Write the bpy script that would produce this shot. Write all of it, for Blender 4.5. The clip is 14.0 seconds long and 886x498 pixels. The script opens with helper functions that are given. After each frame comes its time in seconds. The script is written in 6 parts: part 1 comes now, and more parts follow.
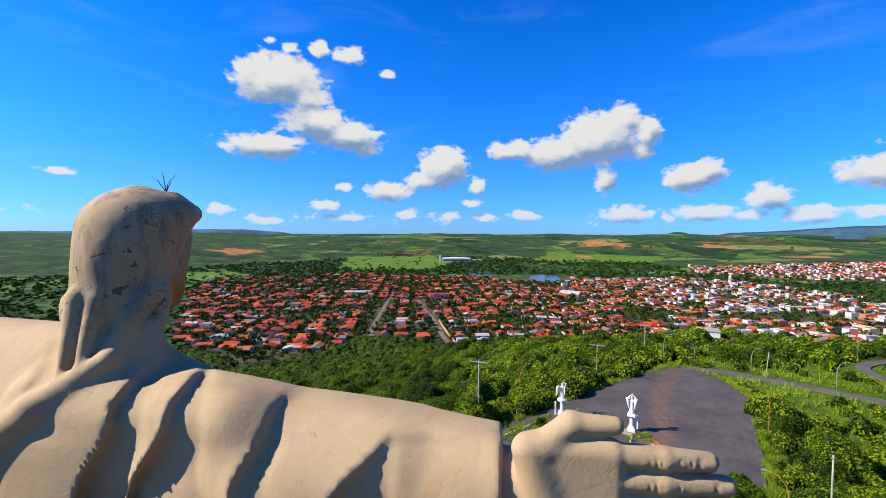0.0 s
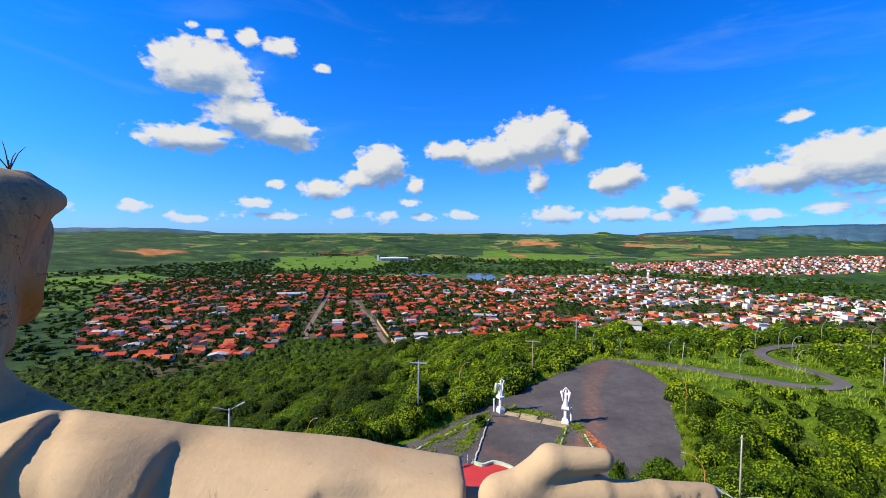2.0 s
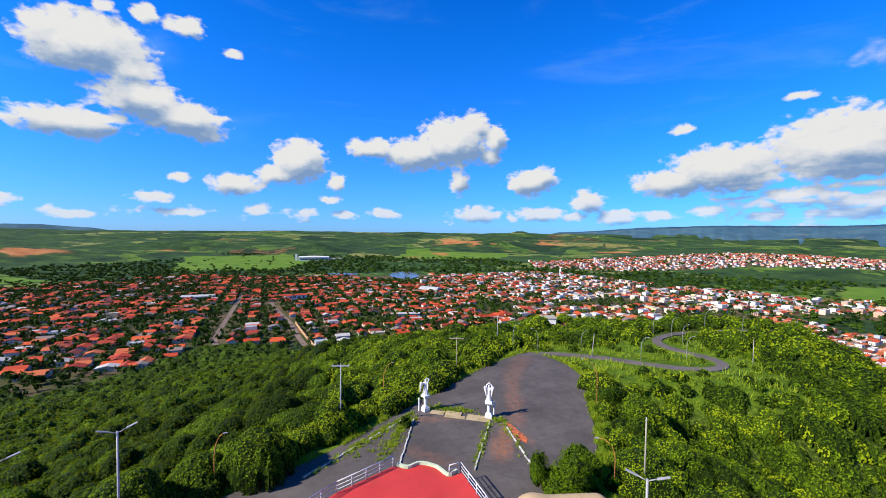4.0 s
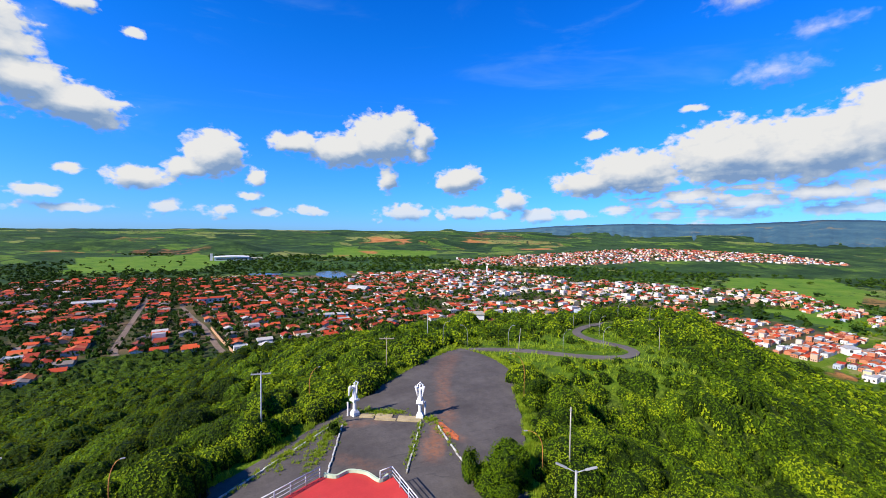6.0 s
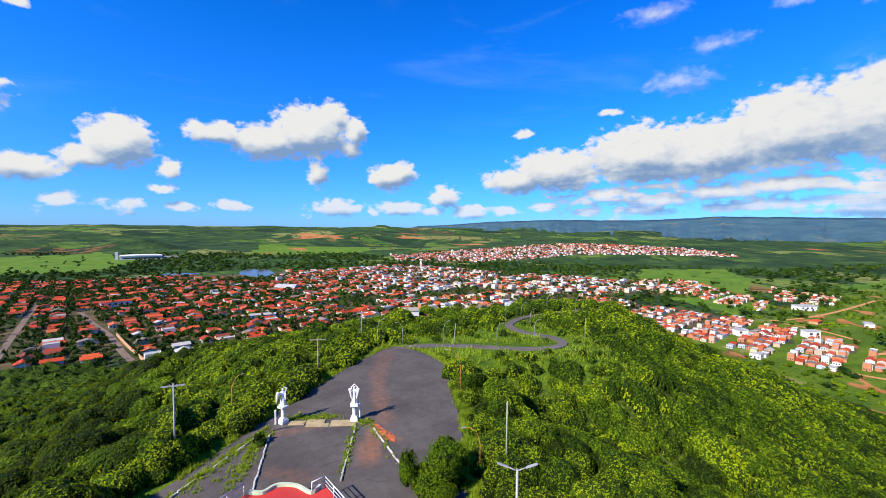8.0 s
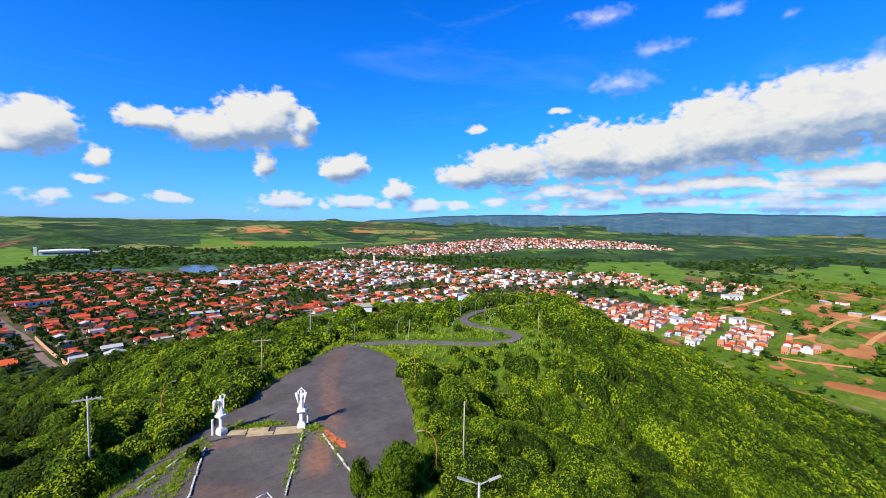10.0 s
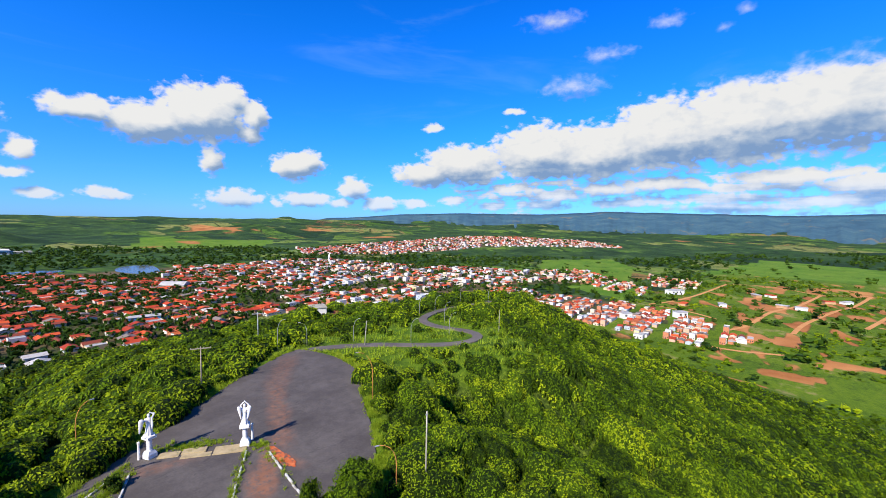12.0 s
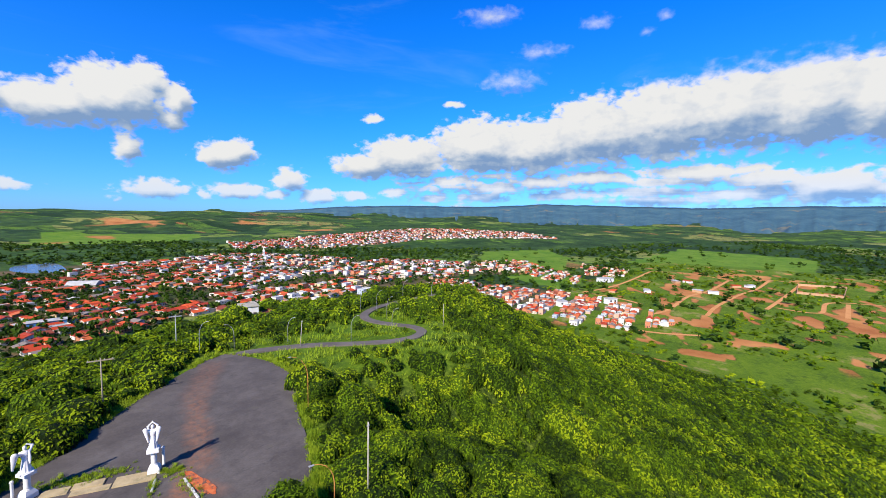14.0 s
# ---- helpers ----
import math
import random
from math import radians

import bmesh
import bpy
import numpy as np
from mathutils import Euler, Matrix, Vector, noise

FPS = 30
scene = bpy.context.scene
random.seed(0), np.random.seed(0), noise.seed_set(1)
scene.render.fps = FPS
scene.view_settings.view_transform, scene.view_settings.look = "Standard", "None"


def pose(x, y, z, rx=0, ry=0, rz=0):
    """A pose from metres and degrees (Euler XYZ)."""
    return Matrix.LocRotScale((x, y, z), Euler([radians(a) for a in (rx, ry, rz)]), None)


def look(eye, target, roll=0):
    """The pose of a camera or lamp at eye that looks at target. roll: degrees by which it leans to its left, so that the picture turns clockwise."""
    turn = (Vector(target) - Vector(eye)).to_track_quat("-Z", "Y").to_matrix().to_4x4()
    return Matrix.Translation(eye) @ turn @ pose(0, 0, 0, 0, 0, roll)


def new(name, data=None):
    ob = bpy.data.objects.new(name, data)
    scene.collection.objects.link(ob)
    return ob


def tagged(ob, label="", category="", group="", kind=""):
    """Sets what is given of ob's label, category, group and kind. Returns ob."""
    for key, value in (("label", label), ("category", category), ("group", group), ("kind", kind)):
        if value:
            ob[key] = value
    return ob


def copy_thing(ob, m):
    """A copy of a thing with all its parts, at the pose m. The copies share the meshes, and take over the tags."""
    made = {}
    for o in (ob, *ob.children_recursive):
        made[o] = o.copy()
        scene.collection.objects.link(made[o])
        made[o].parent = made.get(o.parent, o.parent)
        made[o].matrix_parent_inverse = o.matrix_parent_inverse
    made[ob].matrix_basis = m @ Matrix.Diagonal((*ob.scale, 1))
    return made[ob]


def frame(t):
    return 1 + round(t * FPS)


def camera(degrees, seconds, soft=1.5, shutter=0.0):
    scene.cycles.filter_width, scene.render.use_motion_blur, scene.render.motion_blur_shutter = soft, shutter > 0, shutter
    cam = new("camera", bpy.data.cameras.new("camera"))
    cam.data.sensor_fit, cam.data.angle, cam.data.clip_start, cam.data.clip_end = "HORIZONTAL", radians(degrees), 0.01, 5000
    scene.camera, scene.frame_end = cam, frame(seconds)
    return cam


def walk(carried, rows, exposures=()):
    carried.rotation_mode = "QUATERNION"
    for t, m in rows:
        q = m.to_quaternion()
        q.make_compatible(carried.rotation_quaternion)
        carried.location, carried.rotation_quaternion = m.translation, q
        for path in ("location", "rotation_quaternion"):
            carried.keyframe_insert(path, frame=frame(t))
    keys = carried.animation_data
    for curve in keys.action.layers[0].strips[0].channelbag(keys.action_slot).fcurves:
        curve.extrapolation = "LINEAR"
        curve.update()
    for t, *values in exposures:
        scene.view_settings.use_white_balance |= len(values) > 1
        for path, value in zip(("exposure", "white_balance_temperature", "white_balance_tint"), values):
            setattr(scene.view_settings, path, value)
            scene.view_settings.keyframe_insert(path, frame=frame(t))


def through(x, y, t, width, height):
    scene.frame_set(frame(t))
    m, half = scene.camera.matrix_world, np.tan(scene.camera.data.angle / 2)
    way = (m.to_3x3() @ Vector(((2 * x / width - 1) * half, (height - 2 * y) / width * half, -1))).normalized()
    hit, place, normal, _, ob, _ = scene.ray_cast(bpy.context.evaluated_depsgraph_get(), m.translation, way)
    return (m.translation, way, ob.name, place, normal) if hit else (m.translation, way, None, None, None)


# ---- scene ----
cam = camera(92.4, 14.0, soft=0.9)
PATH = [
    (0, (0.75, 2.189, 22.678), (0.613, 4.183, 22.609), 0.2),
    (0.5, (0.72, 2.362, 22.661), (0.652, 4.36, 22.591), 0.2),
    (1, (0.69, 2.563, 22.647), (0.693, 4.562, 22.575), 0.3),
    (1.5, (0.657, 2.786, 22.642), (0.735, 4.784, 22.57), 0.3),
    (2, (0.634, 3.001, 22.624), (0.787, 4.994, 22.554), 0.3),
    (2.5, (0.607, 3.242, 22.596), (0.843, 5.227, 22.53), 0.2),
    (3, (0.601, 3.499, 22.581), (0.929, 5.471, 22.512), 0.4),
    (3.5, (0.578, 3.663, 22.56), (0.999, 5.617, 22.488), 0.5),
    (6, (0.81, 4.741, 22.518), (1.632, 6.562, 22.437), 0.5),
    (6.5, (0.917, 5.009, 22.535), (1.812, 6.796, 22.451), 0.4),
    (7, (1.006, 5.31, 22.504), (1.965, 7.063, 22.413), 0.6),
    (7.5, (1.06, 5.575, 22.48), (2.094, 7.284, 22.386), 0.5),
    (8, (1.208, 5.878, 22.47), (2.303, 7.548, 22.372), 0.4),
    (10.5, (2.722, 8.248, 22.304), (4.03, 9.755, 22.179), 0.7),
    (11, (3.103, 8.841, 22.263), (4.449, 10.315, 22.14), 0.7),
    (11.5, (3.555, 9.473, 22.145), (4.935, 10.915, 22.024), 0.8),
    (12, (4.096, 10.112, 22.02), (5.514, 11.516, 21.892), 0.8),
    (12.5, (4.65, 10.707, 21.923), (6.111, 12.067, 21.793), 0.7),
    (13, (5.214, 11.321, 21.833), (6.728, 12.62, 21.693), 0.6),
    (13.5, (5.815, 11.869, 21.787), (7.37, 13.118, 21.642), 0.7),
    (14, (6.401, 12.349, 21.793), (7.996, 13.544, 21.633), 0.7),
]
walk(cam, [(t, look(eye, target, roll)) for t, eye, target, roll in PATH],
     [(0, 0.9), (3.5, 0.93), (6.5, 0.96), (8, 0.99), (11, 1.0), (14, 0.99)])

# ---------------------------------------------------------------- world, sun
SUN_AZ, SUN_EL = radians(-102.0), radians(36.0)      # from +y towards +x
SUN_DIR = Vector((math.sin(SUN_AZ) * math.cos(SUN_EL), math.cos(SUN_AZ) * math.cos(SUN_EL), math.sin(SUN_EL)))
sun = new("sun", bpy.data.lights.new("sun", "SUN"))
sun.data.energy, sun.data.angle, sun.data.color = 5.0, radians(0.6), (1.0, 0.93, 0.82)
sun.matrix_world = look((0, 0, 0), -SUN_DIR)


class Nodes:
    """Short-hand for wiring one node tree."""

    def __init__(self, tree):
        self.t = tree

    def add(self, kind, **values):
        n = self.t.nodes.new("ShaderNode" + kind)
        for k, v in values.items():
            setattr(n, k, v)
        return n

    def put(self, value, socket):
        if isinstance(value, bpy.types.NodeSocket):
            self.t.links.new(value, socket)
        else:
            socket.default_value = value

    def math(self, op, a, b=0.0, c=0.0, clamp=False):
        n = self.add("Math", operation=op, use_clamp=clamp)
        for v, s in zip((a, b, c), n.inputs):
            self.put(v, s)
        return n.outputs[0]

    def vec(self, op, a, b=(0, 0, 0), c=(0, 0, 0)):
        n = self.add("VectorMath", operation=op)
        self.put(a, n.inputs[0])
        self.put(b, n.inputs[1])
        if op == "MULTIPLY_ADD":
            self.put(c, n.inputs[2])
        return n.outputs["Value"] if op in ("LENGTH", "DOT_PRODUCT") else n.outputs["Vector"]

    def mix(self, f, a, b, blend="MIX"):
        n = self.add("Mix", data_type="RGBA", blend_type=blend)
        self.put(f, n.inputs[0])
        self.put(a if isinstance(a, bpy.types.NodeSocket) else (*a, 1), n.inputs[6])
        self.put(b if isinstance(b, bpy.types.NodeSocket) else (*b, 1), n.inputs[7])
        return n.outputs[2]

    def noise(self, vector, scale, detail=4.0, rough=0.55, distort=0.0):
        n = self.add("TexNoise")
        self.put(vector, n.inputs["Vector"])
        n.inputs["Scale"].default_value, n.inputs["Detail"].default_value = scale, detail
        n.inputs["Roughness"].default_value, n.inputs["Distortion"].default_value = rough, distort
        return n.outputs[0]

    def ramp(self, f, stops, interpolation="LINEAR"):
        n = self.add("ValToRGB")
        n.color_ramp.interpolation = interpolation
        e = n.color_ramp.elements
        while len(e) < len(stops):
            e.new(0.5)
        for slot, (p, c) in zip(e, stops):
            slot.position, slot.color = p, (*c, 1) if len(c) == 3 else c
        self.put(f, n.inputs[0])
        return n.outputs[0]

    def step(self, v, lo, hi):
        n = self.add("MapRange", interpolation_type="SMOOTHSTEP")
        self.put(v, n.inputs["Value"])
        self.put(lo, n.inputs["From Min"])
        self.put(hi, n.inputs["From Max"])
        return n.outputs[0]


# clouds: puffs given as (azimuth, elevation, half width, half height) in degrees
PUFFS = []
PUFFS += [(-24.8, 18.6, 5.6, 2.8), (-21.8, 17.0, 3.4, 1.6), (-26.4, 17.1, 3.5, 1.6), (-20.4, 14.1, 4.5, 2.0),
          (-16.9, 12.6, 4.7, 2.1), (-14.7, 11.2, 2.9, 1.1), (-26.8, 10.7, 5.1, 1.5), (-23.2, 11.5, 2.0, 0.7)]
PUFFS += [(-25.8, 22.6, 0.7, 0.5), (-23.4, 22.1, 1.1, 0.6), (-20.0, 22.4, 1.4, 1.0), (-16.3, 22.0, 2.3, 1.0), (-11.6, 20.2, 1.2, 0.6)]
PUFFS += [(5.1, 10.9, 3.3, 1.4), (11.3, 10.4, 4.9, 2.2), (16.0, 12.0, 5.0, 3.2), (18.9, 14.0, 2.2, 1.8),
          (21.5, 12.2, 1.7, 1.9), (20.9, 10.1, 1.6, 1.2), (16.8, 6.8, 1.5, 1.7)]
PUFFS += [(-3.9, 9.0, 3.4, 2.8), (-6.5, 7.1, 3.0, 1.3), (-11.1, 5.6, 3.4, 1.3), (0.7, 6.5, 1.4, 1.1),
          (-0.1, 4.2, 1.7, 0.6), (26.3, 6.6, 3.4, 1.8), (27.7, 7.5, 1.6, 1.4)]
PUFFS += [(-8.8, 2.6, 1.7, 0.8), (-3.1, 2.5, 1.4, 0.7), (1.8, 2.3, 1.9, 0.6), (7.0, 2.6, 2.3, 0.7), (-16.9, 2.2, 3.6, 0.5),
          (-19.4, 3.8, 2.1, 0.7), (-16.8, 6.2, 1.4, 0.6), (-31.8, 2.9, 1.4, 0.7), (-45.7, 6.2, 1.6, 0.4), (-26.6, 1.7, 2.6, 0.5)]
PUFFS += [(19.5, 2.6, 3.5, 1.1), (27.5, 2.5, 3.3, 1.0), (33.4, 4.3, 2.2, 1.5), (36.8, 2.2, 3.0, 0.9)]
PUFFS += [(43.0, 6.2, 4.7, 1.7), (48.2, 7.4, 5.9, 2.8), (57.9, 9.0, 6.7, 3.7), (64.6, 8.8, 6.5, 3.5), (72.1, 10.4, 6.7, 4.4),
          (79.7, 11.2, 6.6, 4.7), (86.8, 12.0, 6.7, 4.7), (93.4, 11.9, 5.6, 4.5), (99.5, 11.4, 6.5, 4.5), (110.0, 12.0, 8.0, 5.0)]
PUFFS += [(72.0, 4.9, 6.0, 0.9), (84.0, 5.2, 8.0, 1.0), (60.5, 3.6, 5.0, 0.9), (68.0, 2.6, 5.0, 0.6), (78.0, 3.0, 6.0, 0.7), (95.6, 3.3, 5.4, 1.9), (87.5, 2.6, 5.0, 0.7)]
PUFFS += [(61.8, 16.8, 4.2, 1.4), (65.5, 20.0, 3.0, 1.0), (59.1, 24.0, 4.0, 1.2), (72.1, 22.6, 2.3, 0.8),
          (79.6, 22.2, 1.0, 0.6), (77.6, 20.9, 0.9, 0.5), (43.9, 12.2, 1.6, 0.6), (54.1, 14.2, 1.5, 0.5)]
PUFFS += [(66.0, 4.3, 5.0, 0.9), (90.0, 4.4, 6.0, 1.0), (80.0, 2.0, 7.0, 0.6), (58.0, 2.4, 4.0, 0.7), (100.0, 3.0, 6.0, 0.9), (54.0, 4.4, 3.5, 0.8)]
PUFFS += [(32.0, 2.2, 1.8, 0.6), (41.5, 2.3, 2.2, 0.7), (46.6, 2.8, 2.0, 0.8), (51.8, 2.2, 2.6, 0.6)]
# the sky behind the walk carries like clouds
PUFFS += [(140.0, 14.0, 9.0, 4.0), (165.0, 9.0, 8.0, 3.0), (-150.0, 12.0, 9.0, 4.0), (-115.0, 6.0, 8.0, 2.0), (-170.0, 25.0, 7.0, 3.0)]


def cloud_group(fine_on):
    """How dense the clouds are at a place (azimuth, elevation) of the sky."""
    g = bpy.data.node_groups.new("cloud_field" if fine_on else "cloud_mass", "ShaderNodeTree")
    g.interface.new_socket("Place", in_out="INPUT", socket_type="NodeSocketVector")
    g.interface.new_socket("Density", in_out="OUTPUT", socket_type="NodeSocketFloat")
    k = Nodes(g)
    inp, out = g.nodes.new("NodeGroupInput"), g.nodes.new("NodeGroupOutput")
    p = inp.outputs[0]
    best = None
    for a, e, w, h in PUFFS:
        w, h = w * 1.12, h * 1.15
        q = k.vec("MULTIPLY_ADD", p, (1 / w, 1 / h, 0), (-a / w, -e / h, 0))
        v = k.math("SUBTRACT", 1.0, k.vec("LENGTH", q))
        v = k.math("MULTIPLY", v, min(1.0, 0.45 + 0.16 * h))
        best = v if best is None else k.math("SMOOTH_MAX", best, v, 0.06)
    # a loose row of small cumulus over the horizon
    s = k.add("SeparateXYZ")
    k.put(p, s.inputs[0])
    row = k.math("SUBTRACT", 0.16, k.math("MULTIPLY", k.math("ABSOLUTE", k.math("SUBTRACT", s.outputs[1], 2.2)), 0.24))
    row = k.math("ADD", row, k.math("MULTIPLY_ADD", k.noise(k.vec("MULTIPLY", p, (0.22, 0.3, 0)), 1.0, 2.0, 0.5), 1.6, -0.98))
    best = k.math("MAXIMUM", best, row)
    # flat streaks of cloud below the great bank in the east
    bank = k.math("SUBTRACT", 0.26, k.math("MULTIPLY", k.math("ABSOLUTE", k.math("SUBTRACT", s.outputs[1], 3.6)), 0.11))
    bank = k.math("ADD", bank, k.math("MULTIPLY_ADD", k.noise(k.vec("MULTIPLY", p, (0.06, 0.62, 0)), 1.0, 3.0, 0.55), 1.9, -1.02))
    bank = k.math("SUBTRACT", bank, k.math("MULTIPLY_ADD", k.step(s.outputs[0], 36.0, 50.0), -1.0, 1.0))
    best = k.math("MAXIMUM", best, bank)
    big = k.noise(k.vec("MULTIPLY", p, (0.34, 0.5, 0)), 1.0, 2.0, 0.5)
    fine = k.noise(k.vec("MULTIPLY", p, (0.8, 1.2, 0)), 1.0, 7.0, 0.52, 0.2)
    n = k.math("MULTIPLY_ADD", big, 0.8, -0.42)
    if fine_on:
        n = k.math("ADD", n, k.math("MULTIPLY_ADD", fine, 1.5, -0.78))
    k.put(k.math("ADD", best, k.math("MULTIPLY", n, 0.62)), out.inputs[0])
    return g


def make_world():
    w = bpy.data.worlds.new("sky")
    scene.world = w
    w.use_nodes = True
    w.node_tree.nodes.clear()
    k = Nodes(w.node_tree)
    sky = k.add("TexSky", sky_type="NISHITA")
    sky.sun_disc, sky.sun_elevation, sky.sun_rotation = False, SUN_EL, SUN_AZ
    sky.air_density, sky.dust_density, sky.ozone_density, sky.altitude = 1.0, 0.3, 3.0, 500
    d = k.add("TexCoord").outputs["Generated"]
    s = k.add("SeparateXYZ")
    k.put(d, s.inputs[0])
    az = k.math("MULTIPLY", k.math("ARCTAN2", s.outputs[0], s.outputs[1]), 57.2958)
    el = k.math("MULTIPLY", k.math("ARCSINE", s.outputs[2]), 57.2958)
    place = k.add("CombineXYZ")
    k.put(az, place.inputs[0])
    k.put(el, place.inputs[1])
    place = place.outputs[0]
    sharp, soft_ = cloud_group(True), cloud_group(False)

    def field(v, tree):
        n = k.add("Group")
        n.node_tree = tree
        k.put(v, n.inputs[0])
        return n.outputs[0]

    here, mass = field(place, sharp), field(place, soft_)
    sunward = field(k.vec("ADD", place, (-0.8, 1.2, 0)), soft_)
    # the wisps high in the east are thin
    thin = k.math("MULTIPLY", k.step(az, 40.0, 50.0), k.step(el, 14.5, 17.0))
    cover = k.math("MULTIPLY", k.step(here, -0.03, k.math("MULTIPLY_ADD", thin, 0.75, 0.26)), k.math("MULTIPLY_ADD", thin, -0.15, 1.0))
    lit = k.math("MULTIPLY_ADD", k.math("SUBTRACT", mass, sunward), 0.9, k.math("MULTIPLY_ADD", k.math("SUBTRACT", here, mass), 0.75, 0.74))
    # the flat bases lie in shade
    over, below = field(k.vec("ADD", place, (-0.5, 1.5, 0)), soft_), field(k.vec("ADD", place, (0.2, -1.7, 0)), soft_)
    base = k.math("MULTIPLY", k.step(over, -0.2, 0.5), k.math("SUBTRACT", 1.0, k.step(below, -0.35, 0.6)))
    far_over = field(k.vec("ADD", place, (-0.8, 4.0, 0)), soft_)
    lit = k.math("SUBTRACT", lit, k.math("MULTIPLY_ADD", base, 0.5, k.math("MULTIPLY", k.step(far_over, 0.1, 0.7), 0.16)))
    lit = k.math("SUBTRACT", lit, k.math("MULTIPLY", thin, 0.04))
    shade = k.ramp(lit, [(0.12, (1.1, 1.75, 2.9)), (0.4, (2.1, 2.6, 3.35)), (0.62, (3.4, 3.6, 3.9)), (0.9, (4.25, 4.25, 4.2))])
    # a saturated blue that pales towards the horizon
    up = k.math("DIVIDE", k.math("ADD", el, 2.0), 36.0, 0.0, True)
    tint = k.ramp(up, [(0.0, (0.28, 0.5, 0.8)), (0.12, (0.2, 0.5, 0.88)), (0.38, (0.1, 0.56, 1.0)), (0.7, (0.03, 0.55, 1.0)), (1.0, (0.0, 0.48, 1.0))])
    tint = k.mix(1.0, tint, (1.0, 1.0, 1.36), "MULTIPLY")
    # deepest away from the sun
    deep = k.math("DIVIDE", k.math("ADD", az, 180.0), 360.0)
    deep = k.ramp(deep, [(0.0, (0.95, 0.95, 0.97)), (0.36, (1.1, 1.06, 1.04)), (0.53, (0.85, 0.94, 0.95)), (0.61, (0.72, 0.89, 0.92)), (0.7, (0.8, 0.92, 0.94)), (0.78, (0.92, 0.96, 0.97))])
    tint = k.mix(1.0, tint, deep, "MULTIPLY")
    blue = k.mix(1.0, sky.outputs[0], tint, "MULTIPLY")
    streak = k.noise(k.vec("MULTIPLY", place, (0.035, 0.16, 0)), 1.0, 5.0, 0.6, 1.0)
    veil = k.math("MULTIPLY", k.step(streak, 0.52, 0.85), 0.22)
    blue = k.mix(veil, blue, (1.8, 3.1, 4.4))
    low = k.math("MULTIPLY", k.math("SUBTRACT", 1.0, k.step(el, -1.0, 6.0)), 0.32)
    shade = k.mix(low, shade, blue)
    final = k.mix(cover, blue, shade)
    back = k.add("Background")
    k.put(final, back.inputs[0])
    back.inputs[1].default_value = 0.1
    out = k.add("OutputWorld")
    w.node_tree.links.new(back.outputs[0], out.inputs[0])


make_world()

# ---------------------------------------------------------------- materials


def material(name, rough=0.8, spec=0.25):
    m = bpy.data.materials.new(name)
    m.use_nodes = True
    k = Nodes(m.node_tree)
    b = m.node_tree.nodes["Principled BSDF"]
    b.inputs["Roughness"].default_value = rough
    b.inputs["Specular IOR Level"].default_value = spec
    return m, k, b


def bump(k, b, height, strength=0.4, distance=0.05):
    n = k.add("Bump")
    n.inputs["Strength"].default_value, n.inputs["Distance"].default_value = strength, distance
    k.put(height, n.inputs["Height"])
    k.put(n.outputs[0], b.inputs["Normal"])


def worn(name, stops, scale, rough=0.8, relief=0.02, stain=None, stain_scale=0.3, stain_lo=0.55, stain_hi=0.75, spec=0.25):
    """A surface of mottled colour with fine grain, optional stains and relief, at world size."""
    m, k, b = material(name, rough, spec)
    p = k.add("NewGeometry").outputs["Position"]
    broad = k.noise(p, scale, 5, 0.6)
    grain = k.noise(p, scale * 14, 4, 0.65)
    c = k.ramp(k.math("MULTIPLY_ADD", grain, 0.3, k.math("MULTIPLY", broad, 0.75)), stops)
    if stain:
        c = k.mix(k.step(k.noise(p, stain_scale, 5, 0.65, 0.4), stain_lo, stain_hi), c, stain)
    k.put(c, b.inputs["Base Color"])
    bump(k, b, k.math("ADD", grain, broad), 0.5, relief)
    return m


def tint_value(k):
    """0 to 1: one value for each thing."""
    a = k.add("Attribute", attribute_name="tint")
    return k.math("FRACT", k.math("ADD", a.outputs["Fac"], k.add("ObjectInfo").outputs["Random"]))


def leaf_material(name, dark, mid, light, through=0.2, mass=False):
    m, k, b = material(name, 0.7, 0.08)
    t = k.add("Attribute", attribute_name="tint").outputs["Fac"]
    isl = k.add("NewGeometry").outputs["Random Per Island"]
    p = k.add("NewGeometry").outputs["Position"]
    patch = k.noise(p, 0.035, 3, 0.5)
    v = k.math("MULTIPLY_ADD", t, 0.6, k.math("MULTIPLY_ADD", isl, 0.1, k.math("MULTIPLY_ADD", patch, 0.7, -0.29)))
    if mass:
        # many leaves run together: clumps, with the shade of their gaps painted dark
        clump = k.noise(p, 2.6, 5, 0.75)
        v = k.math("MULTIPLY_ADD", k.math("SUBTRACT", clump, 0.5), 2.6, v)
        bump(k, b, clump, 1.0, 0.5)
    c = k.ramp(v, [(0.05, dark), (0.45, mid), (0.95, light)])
    k.put(c, b.inputs["Base Color"])
    tr = k.add("BsdfTranslucent")
    k.put(k.mix(0.5, c, light), tr.inputs[0])
    mix = k.add("MixShader")
    mix.inputs[0].default_value = through
    k.put(b.outputs[0], mix.inputs[1])
    k.put(tr.outputs[0], mix.inputs[2])
    k.put(mix.outputs[0], m.node_tree.nodes["Material Output"].inputs[0])
    return m


